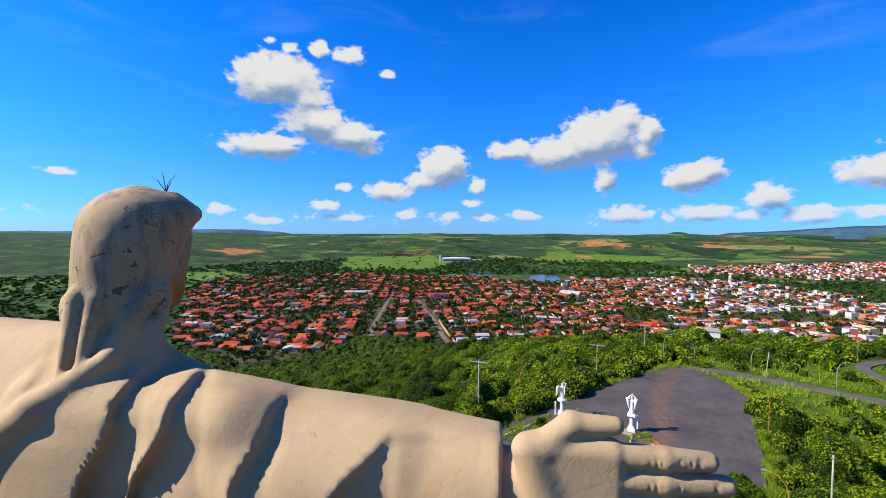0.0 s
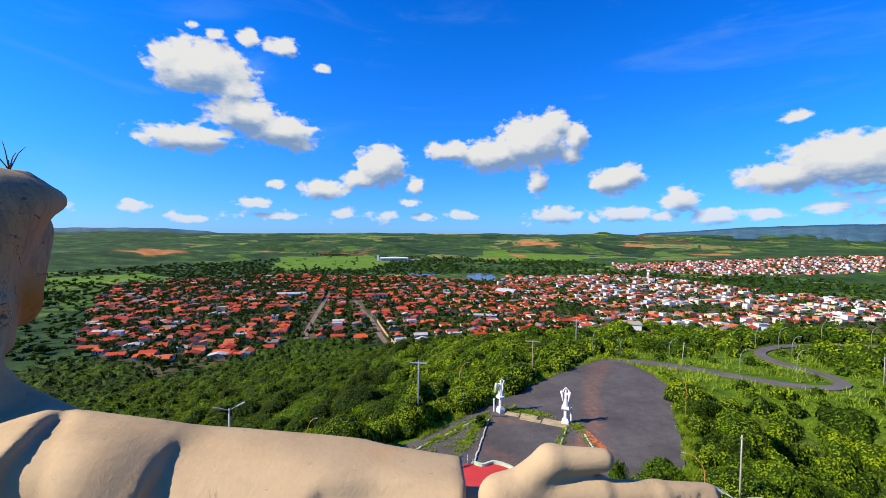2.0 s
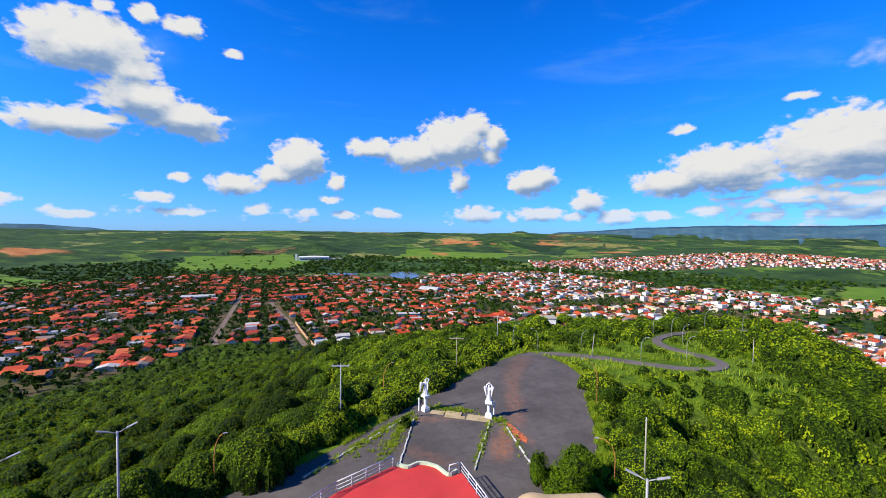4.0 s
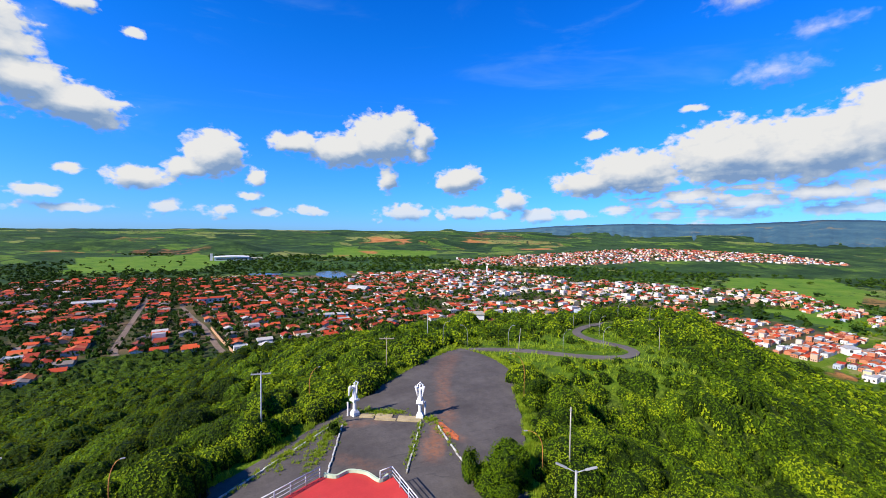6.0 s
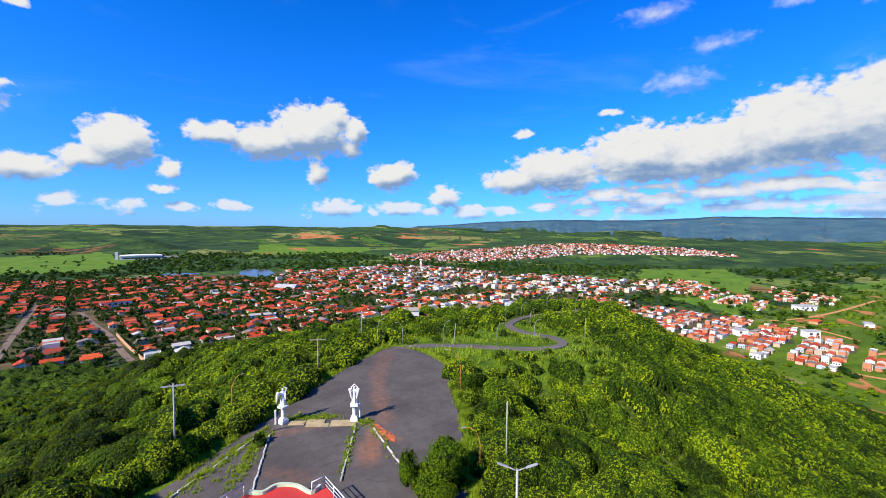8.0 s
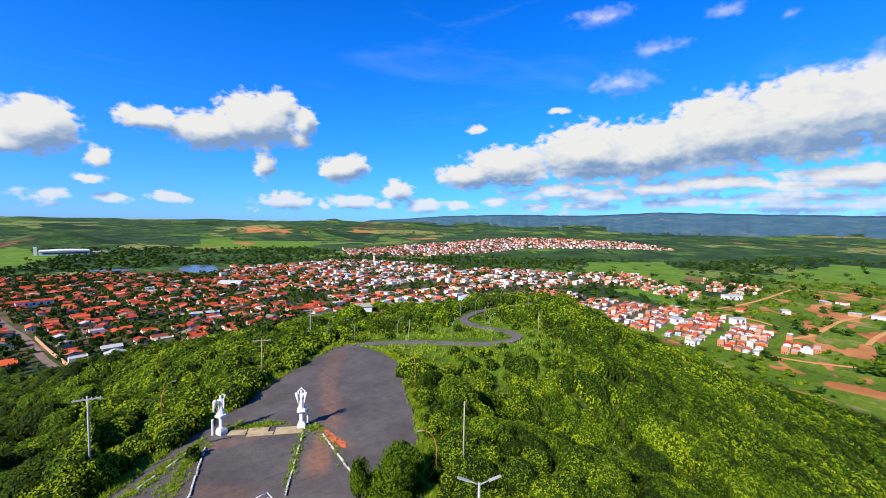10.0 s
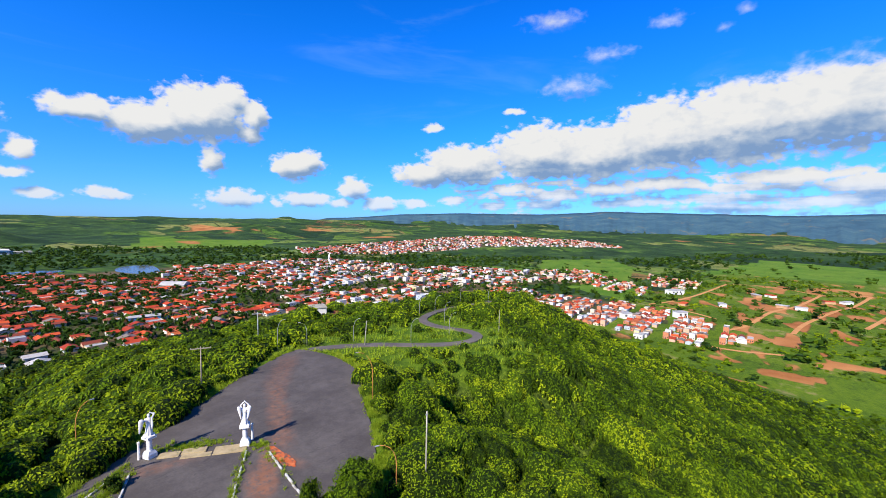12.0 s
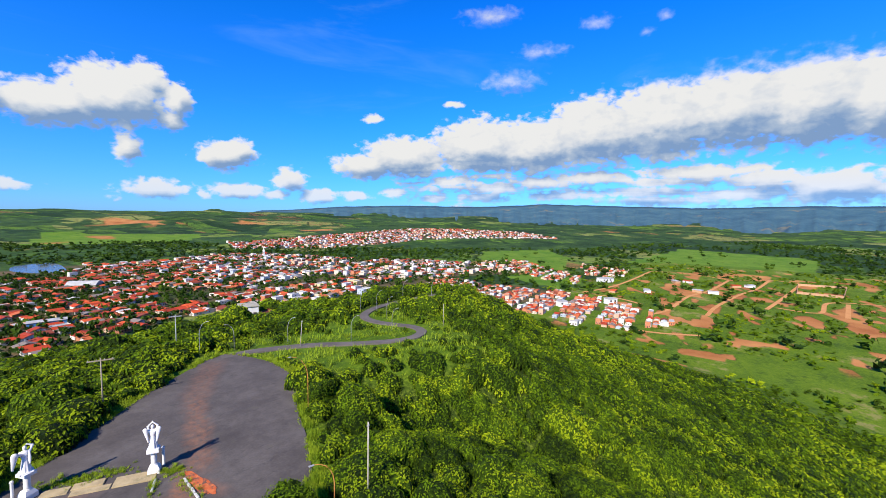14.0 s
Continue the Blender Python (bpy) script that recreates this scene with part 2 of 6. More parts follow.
LEAF = leaf_material("scrub_leaves", (0.019, 0.036, 0.002), (0.078, 0.136, 0.003), (0.33, 0.39, 0.008), 0.28)
# the mass beneath the leaves is coloured darker than them, as inner shade
CANOPY_SHADE = leaf_material("scrub_shade", (0.007, 0.015, 0.001), (0.022, 0.044, 0.002), (0.07, 0.12, 0.004), 0.08, True)
LEAF_FAR = leaf_material("valley_leaves", (0.008, 0.022, 0.002), (0.027, 0.058, 0.004), (0.08, 0.13, 0.007), 0.12)
GRASS = leaf_material("verge_grass", (0.12, 0.19, 0.008), (0.22, 0.3, 0.015), (0.34, 0.4, 0.04), 0.35)
BARK = worn("bark", [(0.3, (0.06, 0.045, 0.03)), (0.7, (0.16, 0.12, 0.09))], 2.0, 0.9, 0.02)
ASPHALT = worn("old_asphalt", [(0.3, (0.065, 0.055, 0.048)), (0.55, (0.1, 0.085, 0.074)), (0.8, (0.14, 0.12, 0.105))], 0.25, 0.85, 0.012,
               (0.07, 0.055, 0.045), 0.12, 0.5, 0.8)
OLD_SLAB = worn("old_tan_slab", [(0.3, (0.2, 0.15, 0.075)), (0.7, (0.4, 0.31, 0.17))], 1.2, 0.9, 0.02, (0.12, 0.13, 0.05), 0.9)
RAIL = worn("grey_painted_rail", [(0.3, (0.4, 0.4, 0.4)), (0.7, (0.55, 0.55, 0.55))], 3.0, 0.5, 0.001)
CONCRETE = worn("weathered_concrete", [(0.3, (0.2, 0.18, 0.14)), (0.7, (0.36, 0.33, 0.26))], 0.6, 0.9, 0.01, (0.2, 0.22, 0.08), 0.5)
KERB = worn("whitewashed_kerb", [(0.3, (0.25, 0.24, 0.21)), (0.6, (0.5, 0.48, 0.44))], 1.5, 0.85, 0.01, (0.2, 0.17, 0.12), 0.9, 0.5, 0.6)
DIRT = worn("red_dirt", [(0.3, (0.22, 0.075, 0.03)), (0.7, (0.36, 0.14, 0.055))], 0.5, 0.95, 0.03)
ORANGE_DIRT = worn("fresh_orange_soil", [(0.3, (0.3, 0.06, 0.02)), (0.5, (0.42, 0.09, 0.025)), (0.7, (0.5, 0.16, 0.06))], 1.6, 0.95, 0.06, (0.12, 0.06, 0.04), 1.3, 0.5, 0.6)
RED_DECK = worn("red_painted_deck", [(0.3, (0.34, 0.025, 0.02)), (0.7, (0.48, 0.04, 0.032))], 0.4, 0.6, 0.004, (0.26, 0.06, 0.04), 0.5)
WHITE = worn("white_paint", [(0.3, (0.5, 0.48, 0.46)), (0.7, (0.63, 0.61, 0.59))], 1.2, 0.55, 0.004)
PARAPET = worn("pale_green_wall", [(0.3, (0.3, 0.38, 0.24)), (0.7, (0.46, 0.5, 0.36))], 1.0, 0.8, 0.006)
GREY_METAL = worn("galvanised_steel", [(0.3, (0.2, 0.2, 0.2)), (0.7, (0.3, 0.3, 0.3))], 3.0, 0.45, 0.001)
RUST = worn("rusty_steel", [(0.3, (0.3, 0.1, 0.03)), (0.7, (0.5, 0.22, 0.06))], 3.0, 0.8, 0.002)
WOOD = worn("grey_timber", [(0.3, (0.16, 0.13, 0.09)), (0.7, (0.3, 0.25, 0.18))], 2.0, 0.9, 0.004)
DARK = worn("dark_opening", [(0.3, (0.02, 0.02, 0.022)), (0.7, (0.05, 0.045, 0.04))], 1.0, 0.4, 0.0)


def statue_material():
    m, k, b = material("painted_concrete_statue", 0.85, 0.2)
    p = k.add("NewGeometry").outputs["Position"]
    broad = k.noise(p, 0.9, 5, 0.6, 0.3)
    grain = k.noise(p, 26, 4, 0.7)
    c = k.ramp(k.math("MULTIPLY_ADD", grain, 0.22, k.math("MULTIPLY", broad, 0.8)),
               [(0.25, (0.23, 0.16, 0.085)), (0.5, (0.35, 0.245, 0.13)), (0.8, (0.43, 0.31, 0.17))])
    ochre = k.math("MULTIPLY", k.step(k.noise(p, 1.7, 4, 0.6, 0.5), 0.56, 0.8), 0.5)
    c = k.mix(ochre, c, (0.38, 0.21, 0.085))
    # grime streaks run down the hair, patches of peeled render lie on the head
    head = k.add("SeparateXYZ")
    k.put(p, head.inputs[0])
    high = k.step(head.outputs[2], 21.5, 22.0)
    streak = k.noise(k.vec("MULTIPLY", p, (5.0, 5.0, 1.3)), 1.0, 5, 0.7, 0.6)
    c = k.mix(k.math("MULTIPLY", k.math("MULTIPLY", k.step(streak, 0.48, 0.64), high), 0.65), c, (0.15, 0.125, 0.1))
    peel = k.noise(k.vec("MULTIPLY", p, (3.2, 3.2, 5.0)), 1.0, 3, 0.8, 0.9)
    c = k.mix(k.math("MULTIPLY", k.step(peel, 0.605, 0.63), high), c, (0.1, 0.08, 0.065))
    # the beard keeps an old ochre stain
    across = k.math("ADD", k.vec("DOT_PRODUCT", k.vec("SUBTRACT", p, (-3.12, 6.95, 0)), (0.776, 0.631, 0)), k.math("MULTIPLY", broad, 0.12))
    beard = k.math("MULTIPLY", k.step(across, 0.28, 0.36), k.math("SUBTRACT", 1.0, k.step(k.math("MULTIPLY_ADD", grain, 0.15, head.outputs[2]), 22.0, 22.45)))
    c = k.mix(k.math("MULTIPLY", k.math("MULTIPLY", beard, high), 0.95), c, (0.36, 0.14, 0.012))
    warp = k.add("TexNoise")
    k.put(p, warp.inputs["Vector"])
    warp.inputs["Scale"].default_value, warp.inputs["Detail"].default_value = 2.2, 4.0
    cell = k.add("TexVoronoi", feature="DISTANCE_TO_EDGE")
    k.put(k.vec("ADD", k.vec("MULTIPLY", p, (0.9, 0.9, 0.7)), k.vec("MULTIPLY", warp.outputs["Color"], (1.3, 1.3, 1.3))), cell.inputs["Vector"])
    crack = k.math("MULTIPLY", k.math("SUBTRACT", 1.0, k.step(cell.outputs["Distance"], 0.004, 0.024)), k.step(k.noise(p, 1.1, 3, 0.6), 0.57, 0.63))
    c = k.mix(k.math("MULTIPLY", crack, k.math("MULTIPLY_ADD", high, 0.65, 0.25)), c, (0.06, 0.05, 0.04))
    chip = k.noise(p, 9.0, 3, 0.7, 0.5)
    c = k.mix(k.math("MULTIPLY", k.step(chip, 0.66, 0.74), 0.7), c, (0.17, 0.125, 0.085))
    # rain marks down the cloth
    rain = k.noise(k.vec("MULTIPLY", p, (3.5, 3.5, 0.5)), 1.0, 5, 0.7, 0.5)
    c = k.mix(k.math("MULTIPLY", k.step(rain, 0.55, 0.75), 0.35), c, (0.2, 0.15, 0.1))
    k.put(c, b.inputs["Base Color"])
    bump(k, b, k.math("ADD", k.math("MULTIPLY", broad, 2.0), k.math("ADD", grain, k.math("MULTIPLY", chip, -1.6))), 0.16, 0.02)
    return m


STATUE = statue_material()


def house_wall_material():
    m, k, b = material("house_walls", 0.85)
    p = k.add("NewGeometry").outputs["Position"]
    c = k.ramp(tint_value(k), [(0.0, (0.5, 0.47, 0.43)), (0.36, (0.46, 0.38, 0.29)), (0.52, (0.44, 0.27, 0.18)), (0.64, (0.52, 0.5, 0.47)),
                               (0.76, (0.3, 0.34, 0.38)), (0.8, (0.36, 0.13, 0.06)), (0.93, (0.5, 0.37, 0.2))], "CONSTANT")
    c = k.mix(k.math("MULTIPLY", k.step(k.noise(p, 0.6, 5, 0.65), 0.45, 0.75), 0.4), c, (0.36, 0.28, 0.22))
    k.put(c, b.inputs["Base Color"])
    return m


def roof_material():
    m, k, b = material("clay_roof_tiles", 0.8)
    p = k.add("NewGeometry").outputs["Position"]
    c = k.ramp(tint_value(k), [(0.0, (0.34, 0.037, 0.009)), (0.25, (0.45, 0.066, 0.014)), (0.45, (0.25, 0.028, 0.009)), (0.62, (0.17, 0.035, 0.017)),
                               (0.78, (0.38, 0.09, 0.028)), (0.88, (0.16, 0.13, 0.11)), (0.95, (0.36, 0.34, 0.32))], "CONSTANT")
    c = k.mix(k.math("MULTIPLY", k.step(k.noise(p, 0.35, 6, 0.7), 0.45, 0.8), 0.35), c, (0.2, 0.06, 0.035))
    k.put(c, b.inputs["Base Color"])
    bump(k, b, k.noise(p, 5, 3, 0.6), 0.5, 0.08)
    return m


HOUSE_WALL, ROOF = house_wall_material(), roof_material()
PALE_ROOF = worn("pale_sheet_roof", [(0.3, (0.22, 0.21, 0.2)), (0.7, (0.4, 0.39, 0.37))], 0.2, 0.6, 0.01)
BLUE_WALL = worn("blue_paint", [(0.3, (0.03, 0.13, 0.3)), (0.7, (0.06, 0.2, 0.4))], 0.5, 0.8, 0.01)
BRICK_WALL = worn("tan_plaster", [(0.3, (0.3, 0.16, 0.08)), (0.7, (0.42, 0.25, 0.14))], 0.4, 0.9, 0.02)
TOWN_ROAD = worn("cobbled_street", [(0.3, (0.1, 0.07, 0.05)), (0.7, (0.2, 0.14, 0.1))], 0.2, 0.9, 0.02)
DIRT_ROAD = worn("orange_dirt_road", [(0.3, (0.36, 0.15, 0.045)), (0.7, (0.48, 0.23, 0.08))], 0.1, 0.95, 0.03)

# ---------------------------------------------------------------- helpers for meshes


def mesh_from(name, verts, quads, mats, mat_index=None, tint=None, smooth=False):
    """One mesh out of arrays: vertices (n, 3) and quads (m, 4)."""
    me = bpy.data.meshes.new(name)
    verts, quads = np.asarray(verts, np.float32), np.asarray(quads, np.int32)
    me.vertices.add(len(verts))
    me.vertices.foreach_set("co", verts.ravel())
    me.loops.add(quads.size)
    me.loops.foreach_set("vertex_index", quads.ravel())
    me.polygons.add(len(quads))
    me.polygons.foreach_set("loop_start", np.arange(0, quads.size, quads.shape[1], dtype=np.int32))
    for mt in mats:
        me.materials.append(mt)
    if mat_index is not None:
        me.polygons.foreach_set("material_index", np.asarray(mat_index, np.int32))
    me.polygons.foreach_set("use_smooth", np.full(len(quads), smooth, bool))
    if tint is not None:
        me.attributes.new("tint", "FLOAT", "POINT").data.foreach_set("value", np.asarray(tint, np.float32))
    me.update(calc_edges=True)
    return me


def part(name, data, mat, parent=None, label=""):
    """Links a bmesh (or a ready mesh) as one mesh object, under parent if given."""
    if isinstance(data, bmesh.types.BMesh):
        me = bpy.data.meshes.new(name)
        data.to_mesh(me)
        data.free()
        data = me
    if mat and not data.materials:
        data.materials.append(mat)
    ob = new(name, data)
    ob.parent = parent
    return tagged(ob, label)


def thing(name, label, category, at=(0, 0, 0), turn=0.0, group="", kind=""):
    ob = new(name)
    ob.empty_display_size = 0.3
    ob.matrix_basis = pose(*at, 0, 0, turn)
    return tagged(ob, label, category, group, kind)


def bm_box(bm, lo, hi, bevel=0.0):
    r = bmesh.ops.create_cube(bm, size=1.0)
    vs = r["verts"]
    for v in vs:
        v.co = Vector([lo[i] + (v.co[i] + 0.5) * (hi[i] - lo[i]) for i in range(3)])
    if bevel:
        es = list({e for v in vs for e in v.link_edges})
        bmesh.ops.bevel(bm, geom=es, offset=bevel, segments=2, affect="EDGES")
    return bm


def box(lo, hi, bevel=0.0):
    return bm_box(bmesh.new(), lo, hi, bevel)


def tube(points, r0, r1=None, sides=8, bm=None):
    """A round bar along points, tapering from r0 to r1."""
    bm = bm or bmesh.new()
    r1 = r0 if r1 is None else r1
    pts = [Vector(p) for p in points]
    rings = []
    for i, p in enumerate(pts):
        d = (pts[min(i + 1, len(pts) - 1)] - pts[max(i - 1, 0)]).normalized()
        a = d.orthogonal().normalized()
        b = d.cross(a)
        r = r0 + (r1 - r0) * i / max(1, len(pts) - 1)
        rings.append([bm.verts.new(p + (a * math.cos(t) + b * math.sin(t)) * r) for t in [2 * math.pi * j / sides for j in range(sides)]])
    for u, v in zip(rings, rings[1:]):
        for j in range(sides):
            bm.faces.new((u[j], u[(j + 1) % sides], v[(j + 1) % sides], v[j]))
    bm.faces.new(rings[0][::-1])
    bm.faces.new(rings[-1])
    for f in bm.faces:
        f.smooth = True
    bmesh.ops.recalc_face_normals(bm, faces=bm.faces)
    return bm


def lathe(profile, sides=24, bm=None, centre=(0, 0)):
    bm = bm or bmesh.new()
    rings = [[bm.verts.new((centre[0] + r * math.cos(2 * math.pi * j / sides), centre[1] + r * math.sin(2 * math.pi * j / sides), z))
              for j in range(sides)] for r, z in profile]
    for u, v in zip(rings, rings[1:]):
        for j in range(sides):
            bm.faces.new((u[j], u[(j + 1) % sides], v[(j + 1) % sides], v[j]))
    bm.faces.new(rings[0][::-1])
    bm.faces.new(rings[-1])
    return bm


def slab(outline, z0, z1, bm=None):
    """A flat plate with that outline (x, y), from z0 up to z1."""
    bm = bm or bmesh.new()
    lo = [bm.verts.new((x, y, z0)) for x, y in outline]
    hi = [bm.verts.new((x, y, z1)) for x, y in outline]
    n = len(lo)
    bm.faces.new(hi)
    bm.faces.new(lo[::-1])
    for i in range(n):
        bm.faces.new((lo[i], lo[(i + 1) % n], hi[(i + 1) % n], hi[i]))
    bmesh.ops.recalc_face_normals(bm, faces=bm.faces)
    return bm


def smooth_line(points, step=1.0, closed=False):
    """Points along a smooth curve through the given (x, y)."""
    p = [Vector(q) for q in points]
    n, out = len(p), []
    for i in range(n if closed else n - 1):
        if closed:
            a, b, c, d = p[i - 1], p[i], p[(i + 1) % n], p[(i + 2) % n]
        else:
            a, b, c, d = p[max(i - 1, 0)], p[i], p[i + 1], p[min(i + 2, n - 1)]
        m = max(1, int((c - b).length / step))
        for j in range(m):
            t = j / m
            out.append(0.5 * (2 * b + (c - a) * t + (2 * a - 5 * b + 4 * c - d) * t * t + (3 * b - 3 * c + d - a) * t ** 3))
    return out if closed else out + [p[-1]]


def inside(poly, x, y):
    """Whether the points lie in the polygon."""
    x, y = np.asarray(x, float), np.asarray(y, float)
    res = np.zeros(x.shape, bool)
    for (ax, ay), (bx, by) in zip(poly, poly[1:] + poly[:1]):
        hit = ((ay > y) != (by > y)) & (x < (bx - ax) * (y - ay) / (by - ay + 1e-12) + ax)
        res ^= hit
    return res


def line_distance(line, x, y):
    """How far the points are from a broken line."""
    best = np.full(np.shape(x), 1e9)
    for (ax, ay), (bx, by) in zip(line, line[1:]):
        dx, dy = bx - ax, by - ay
        t = np.clip(((x - ax) * dx + (y - ay) * dy) / (dx * dx + dy * dy), 0, 1)
        best = np.minimum(best, np.hypot(x - ax - t * dx, y - ay - t * dy))
    return best


def value_noise(x, y, seed=0):
    """Smooth noise from 0 to 1 on a unit grid."""
    xi, yi = np.floor(x).astype(np.int64), np.floor(y).astype(np.int64)
    u, v = x - xi, y - yi
    u, v = u * u * (3 - 2 * u), v * v * (3 - 2 * v)

    def h(a, b):
        n = (a * 374761393 + b * 668265263 + seed * 974634777) & 0x7FFFFFFF
        n = ((n ^ (n >> 13)) * 1274126177) & 0x7FFFFFFF
        return ((n ^ (n >> 16)) & 0xFFFF) / 65535.0

    return (h(xi, yi) * (1 - u) + h(xi + 1, yi) * u) * (1 - v) + (h(xi, yi + 1) * (1 - u) + h(xi + 1, yi + 1) * u) * v


def fbm(x, y, seed=0, octaves=4):
    total, amp = 0.0, 0.5
    for i in range(octaves):
        total = total + amp * value_noise(x, y, seed + i)
        x, y, amp = x * 2.03 + 17.1, y * 2.03 + 5.3, amp * 0.5
    return total / (1 - 0.5 ** octaves)


def sstep(v, lo, hi):
    t = np.clip((v - lo) / (hi - lo), 0, 1)
    return t * t * (3 - 2 * t)


# ---------------------------------------------------------------- the lie of the land
VALLEY = -80.0
SUMMIT = [((-12, -25), (10, 30), 22.0), ((10, 30), (14, 48), 16.0), ((14, 48), (34, 70), 11.0), ((34, 70), (64, 61), 5.0), ((64, 61), (68, 80), 6.0), ((68, 80), (96, 84), 6.0)]
PLAZA = [(-14, 39), (-0.5, 47.5), (4, 51.3), (9, 56.3), (14, 60.8), (19, 65.2), (25, 70.4), (34.2, 76.6), (37.5, 77.6), (39.0, 74.7), (40.0, 68.9), (39.5, 63.5), (37.9, 59.3), (34.9, 55.2), (32.9, 51.6), (30.5, 46.7), (27.6, 42.0), (25.5, 38.7),
         (26.2, 41), (22.5, 34.5), (18, 24), (14, 8), (6, -10), (-14, -14), (-20, 10), (-19, 28)]
ROAD_LINE = [(36.5, 76.5), (42, 75), (48.5, 71.2), (54, 66.0), (59, 62.2), (63.5, 61.0), (67.0, 62.5), (68.2, 66.0), (67.0, 70.0), (66.3, 75), (68.5, 80), (76, 83.5), (86, 84), (97, 82.5), (106, 80)]
ROAD = [tuple(p) for p in smooth_line(ROAD_LINE, 1.5)]
STREETS = [[(-8, 355), (-27, 422), (-44, 506), (-60, 562), (-85, 660)], [(-100, 422), (-108, 459), (-127, 635), (-140, 760)]]


def land(x, y):
    """Height of the ground."""
    x, y = np.asarray(x, float), np.asarray(y, float)
    d = np.full(x.shape, 1e9)
    for (ax, ay), (bx, by), r in SUMMIT:
        d = np.minimum(d, line_distance([(ax, ay), (bx, by)], x, y) - r)
    d = np.maximum(d - 1.0, 0)
    az = np.degrees(np.arctan2(x - 35, y - 60))
    wide = np.interp(az, [-180, -120, -80, -50, 15, 45, 80, 120, 180], [200, 230, 290, 300, 290, 275, 245, 215, 200])
    t = np.clip(d / wide, 0, 1)
    s = 0.45 * t + 0.55 * t * t * (3 - 2 * t)
    # the western and eastern flanks fall more evenly
    hollow = np.interp(az, [-180, -120, -40, -12, 30, 62, 130, 180], [0.8, 1.0, 1.0, 0.0, 0.0, 1.0, 1.0, 0.8])
    s = s + hollow * (t + 0.3 * t * (1 - t) - s) * sstep(t, 0.0, 0.1)
    lump = (fbm(x / 26, y / 26, 3) - 0.5) * np.interp(az, [30, 60], [6.0, 3.0]) * sstep(d, 2, 30) * (1 - sstep(t, 0.6, 1.0))
    z = VALLEY * s + lump - 0.06
    r = np.hypot(x, y)
    a0 = np.degrees(np.arctan2(x, y))
    # far off the valley swells into low hills
    rise = 97 * sstep(r, 1500, 4600) * np.interp(a0, [45, 75], [1.0, 0.55]) + (fbm(x / 420, y / 420, 11) - 0.45) * 52 * sstep(r, 1500, 2600)
    def hump(az, dist, high, wide_, deep):
        c, s_ = math.cos(radians(az)), math.sin(radians(az))
        u, v = x * c - y * s_, x * s_ + y * c - dist
        return high * np.exp(-(u / wide_) ** 2 - (v / deep) ** 2)
    rise = rise + hump(-2.2, 2250, 44, 120, 180) + hump(-33, 2000, 36, 430, 260) + hump(-47, 1750, 34, 330, 260) + hump(-18, 2600, 28, 300, 220)
    rise = rise + hump(24.9, 4350, 22, 75, 130) + hump(-4.2, 4500, 16, 200, 150) + hump(20, 2900, 22, 340, 280) + hump(37, 2600, 18, 330, 280)
    # the far district climbs a broad slope
    ridge = np.interp(a0, [18, 25, 31, 40, 50, 56, 62, 68, 76], [0, 3, 8, 20, 33, 33, 25, 12, 0])
    rise = rise + ridge * sstep(r, 1180, 1700) * (1 - 0.7 * sstep(r, 1800, 2500))
    return z + np.where(d > wide * 0.9, rise, 0)


def ground_mesh():
    radii = [0.0]
    while radii[-1] < 4860:
        radii.append(radii[-1] + max(1.3, 0.026 * radii[-1]))
    radii = np.array(radii[1:])
    n = 440
    ang = np.arange(n) * 2 * np.pi / n
    x = 20 + np.outer(radii, np.sin(ang))
    y = 40 + np.outer(radii, np.cos(ang))
    z = land(x, y)
    under = inside(PLAZA, x, y) | (line_distance(ROAD, x, y) < 3.4)
    z = np.where(under, z - 0.10, z)
    verts = np.stack([x, y, z], -1).reshape(-1, 3)
    i, j = np.meshgrid(np.arange(len(radii) - 1), np.arange(n), indexing="ij")
    jn = (j + 1) % n
    quads = np.stack([i * n + j, i * n + jn, (i + 1) * n + jn, (i + 1) * n + j], -1).reshape(-1, 4)[:, ::-1]
    centre = len(verts)
    # the pole of the fan closes with quads that share the middle
    verts = np.vstack([verts, [[20, 40, -0.2]]])
    cap = np.array([[(2 * q), (2 * q + 1), (2 * q + 2) % n, centre] for q in range(n // 2)])[:, ::-1]
    me = mesh_from("ground", verts, np.vstack([quads, cap]), [], smooth=True)
    X, Y = verts[:, 0], verts[:, 1]
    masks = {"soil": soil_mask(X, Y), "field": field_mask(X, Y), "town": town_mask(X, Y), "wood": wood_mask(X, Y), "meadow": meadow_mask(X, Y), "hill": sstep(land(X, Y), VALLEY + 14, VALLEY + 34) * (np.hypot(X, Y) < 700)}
    for key, v in masks.items():
        me.attributes.new(key, "FLOAT", "POINT").data.foreach_set("value", v.astype(np.float32))
    return me


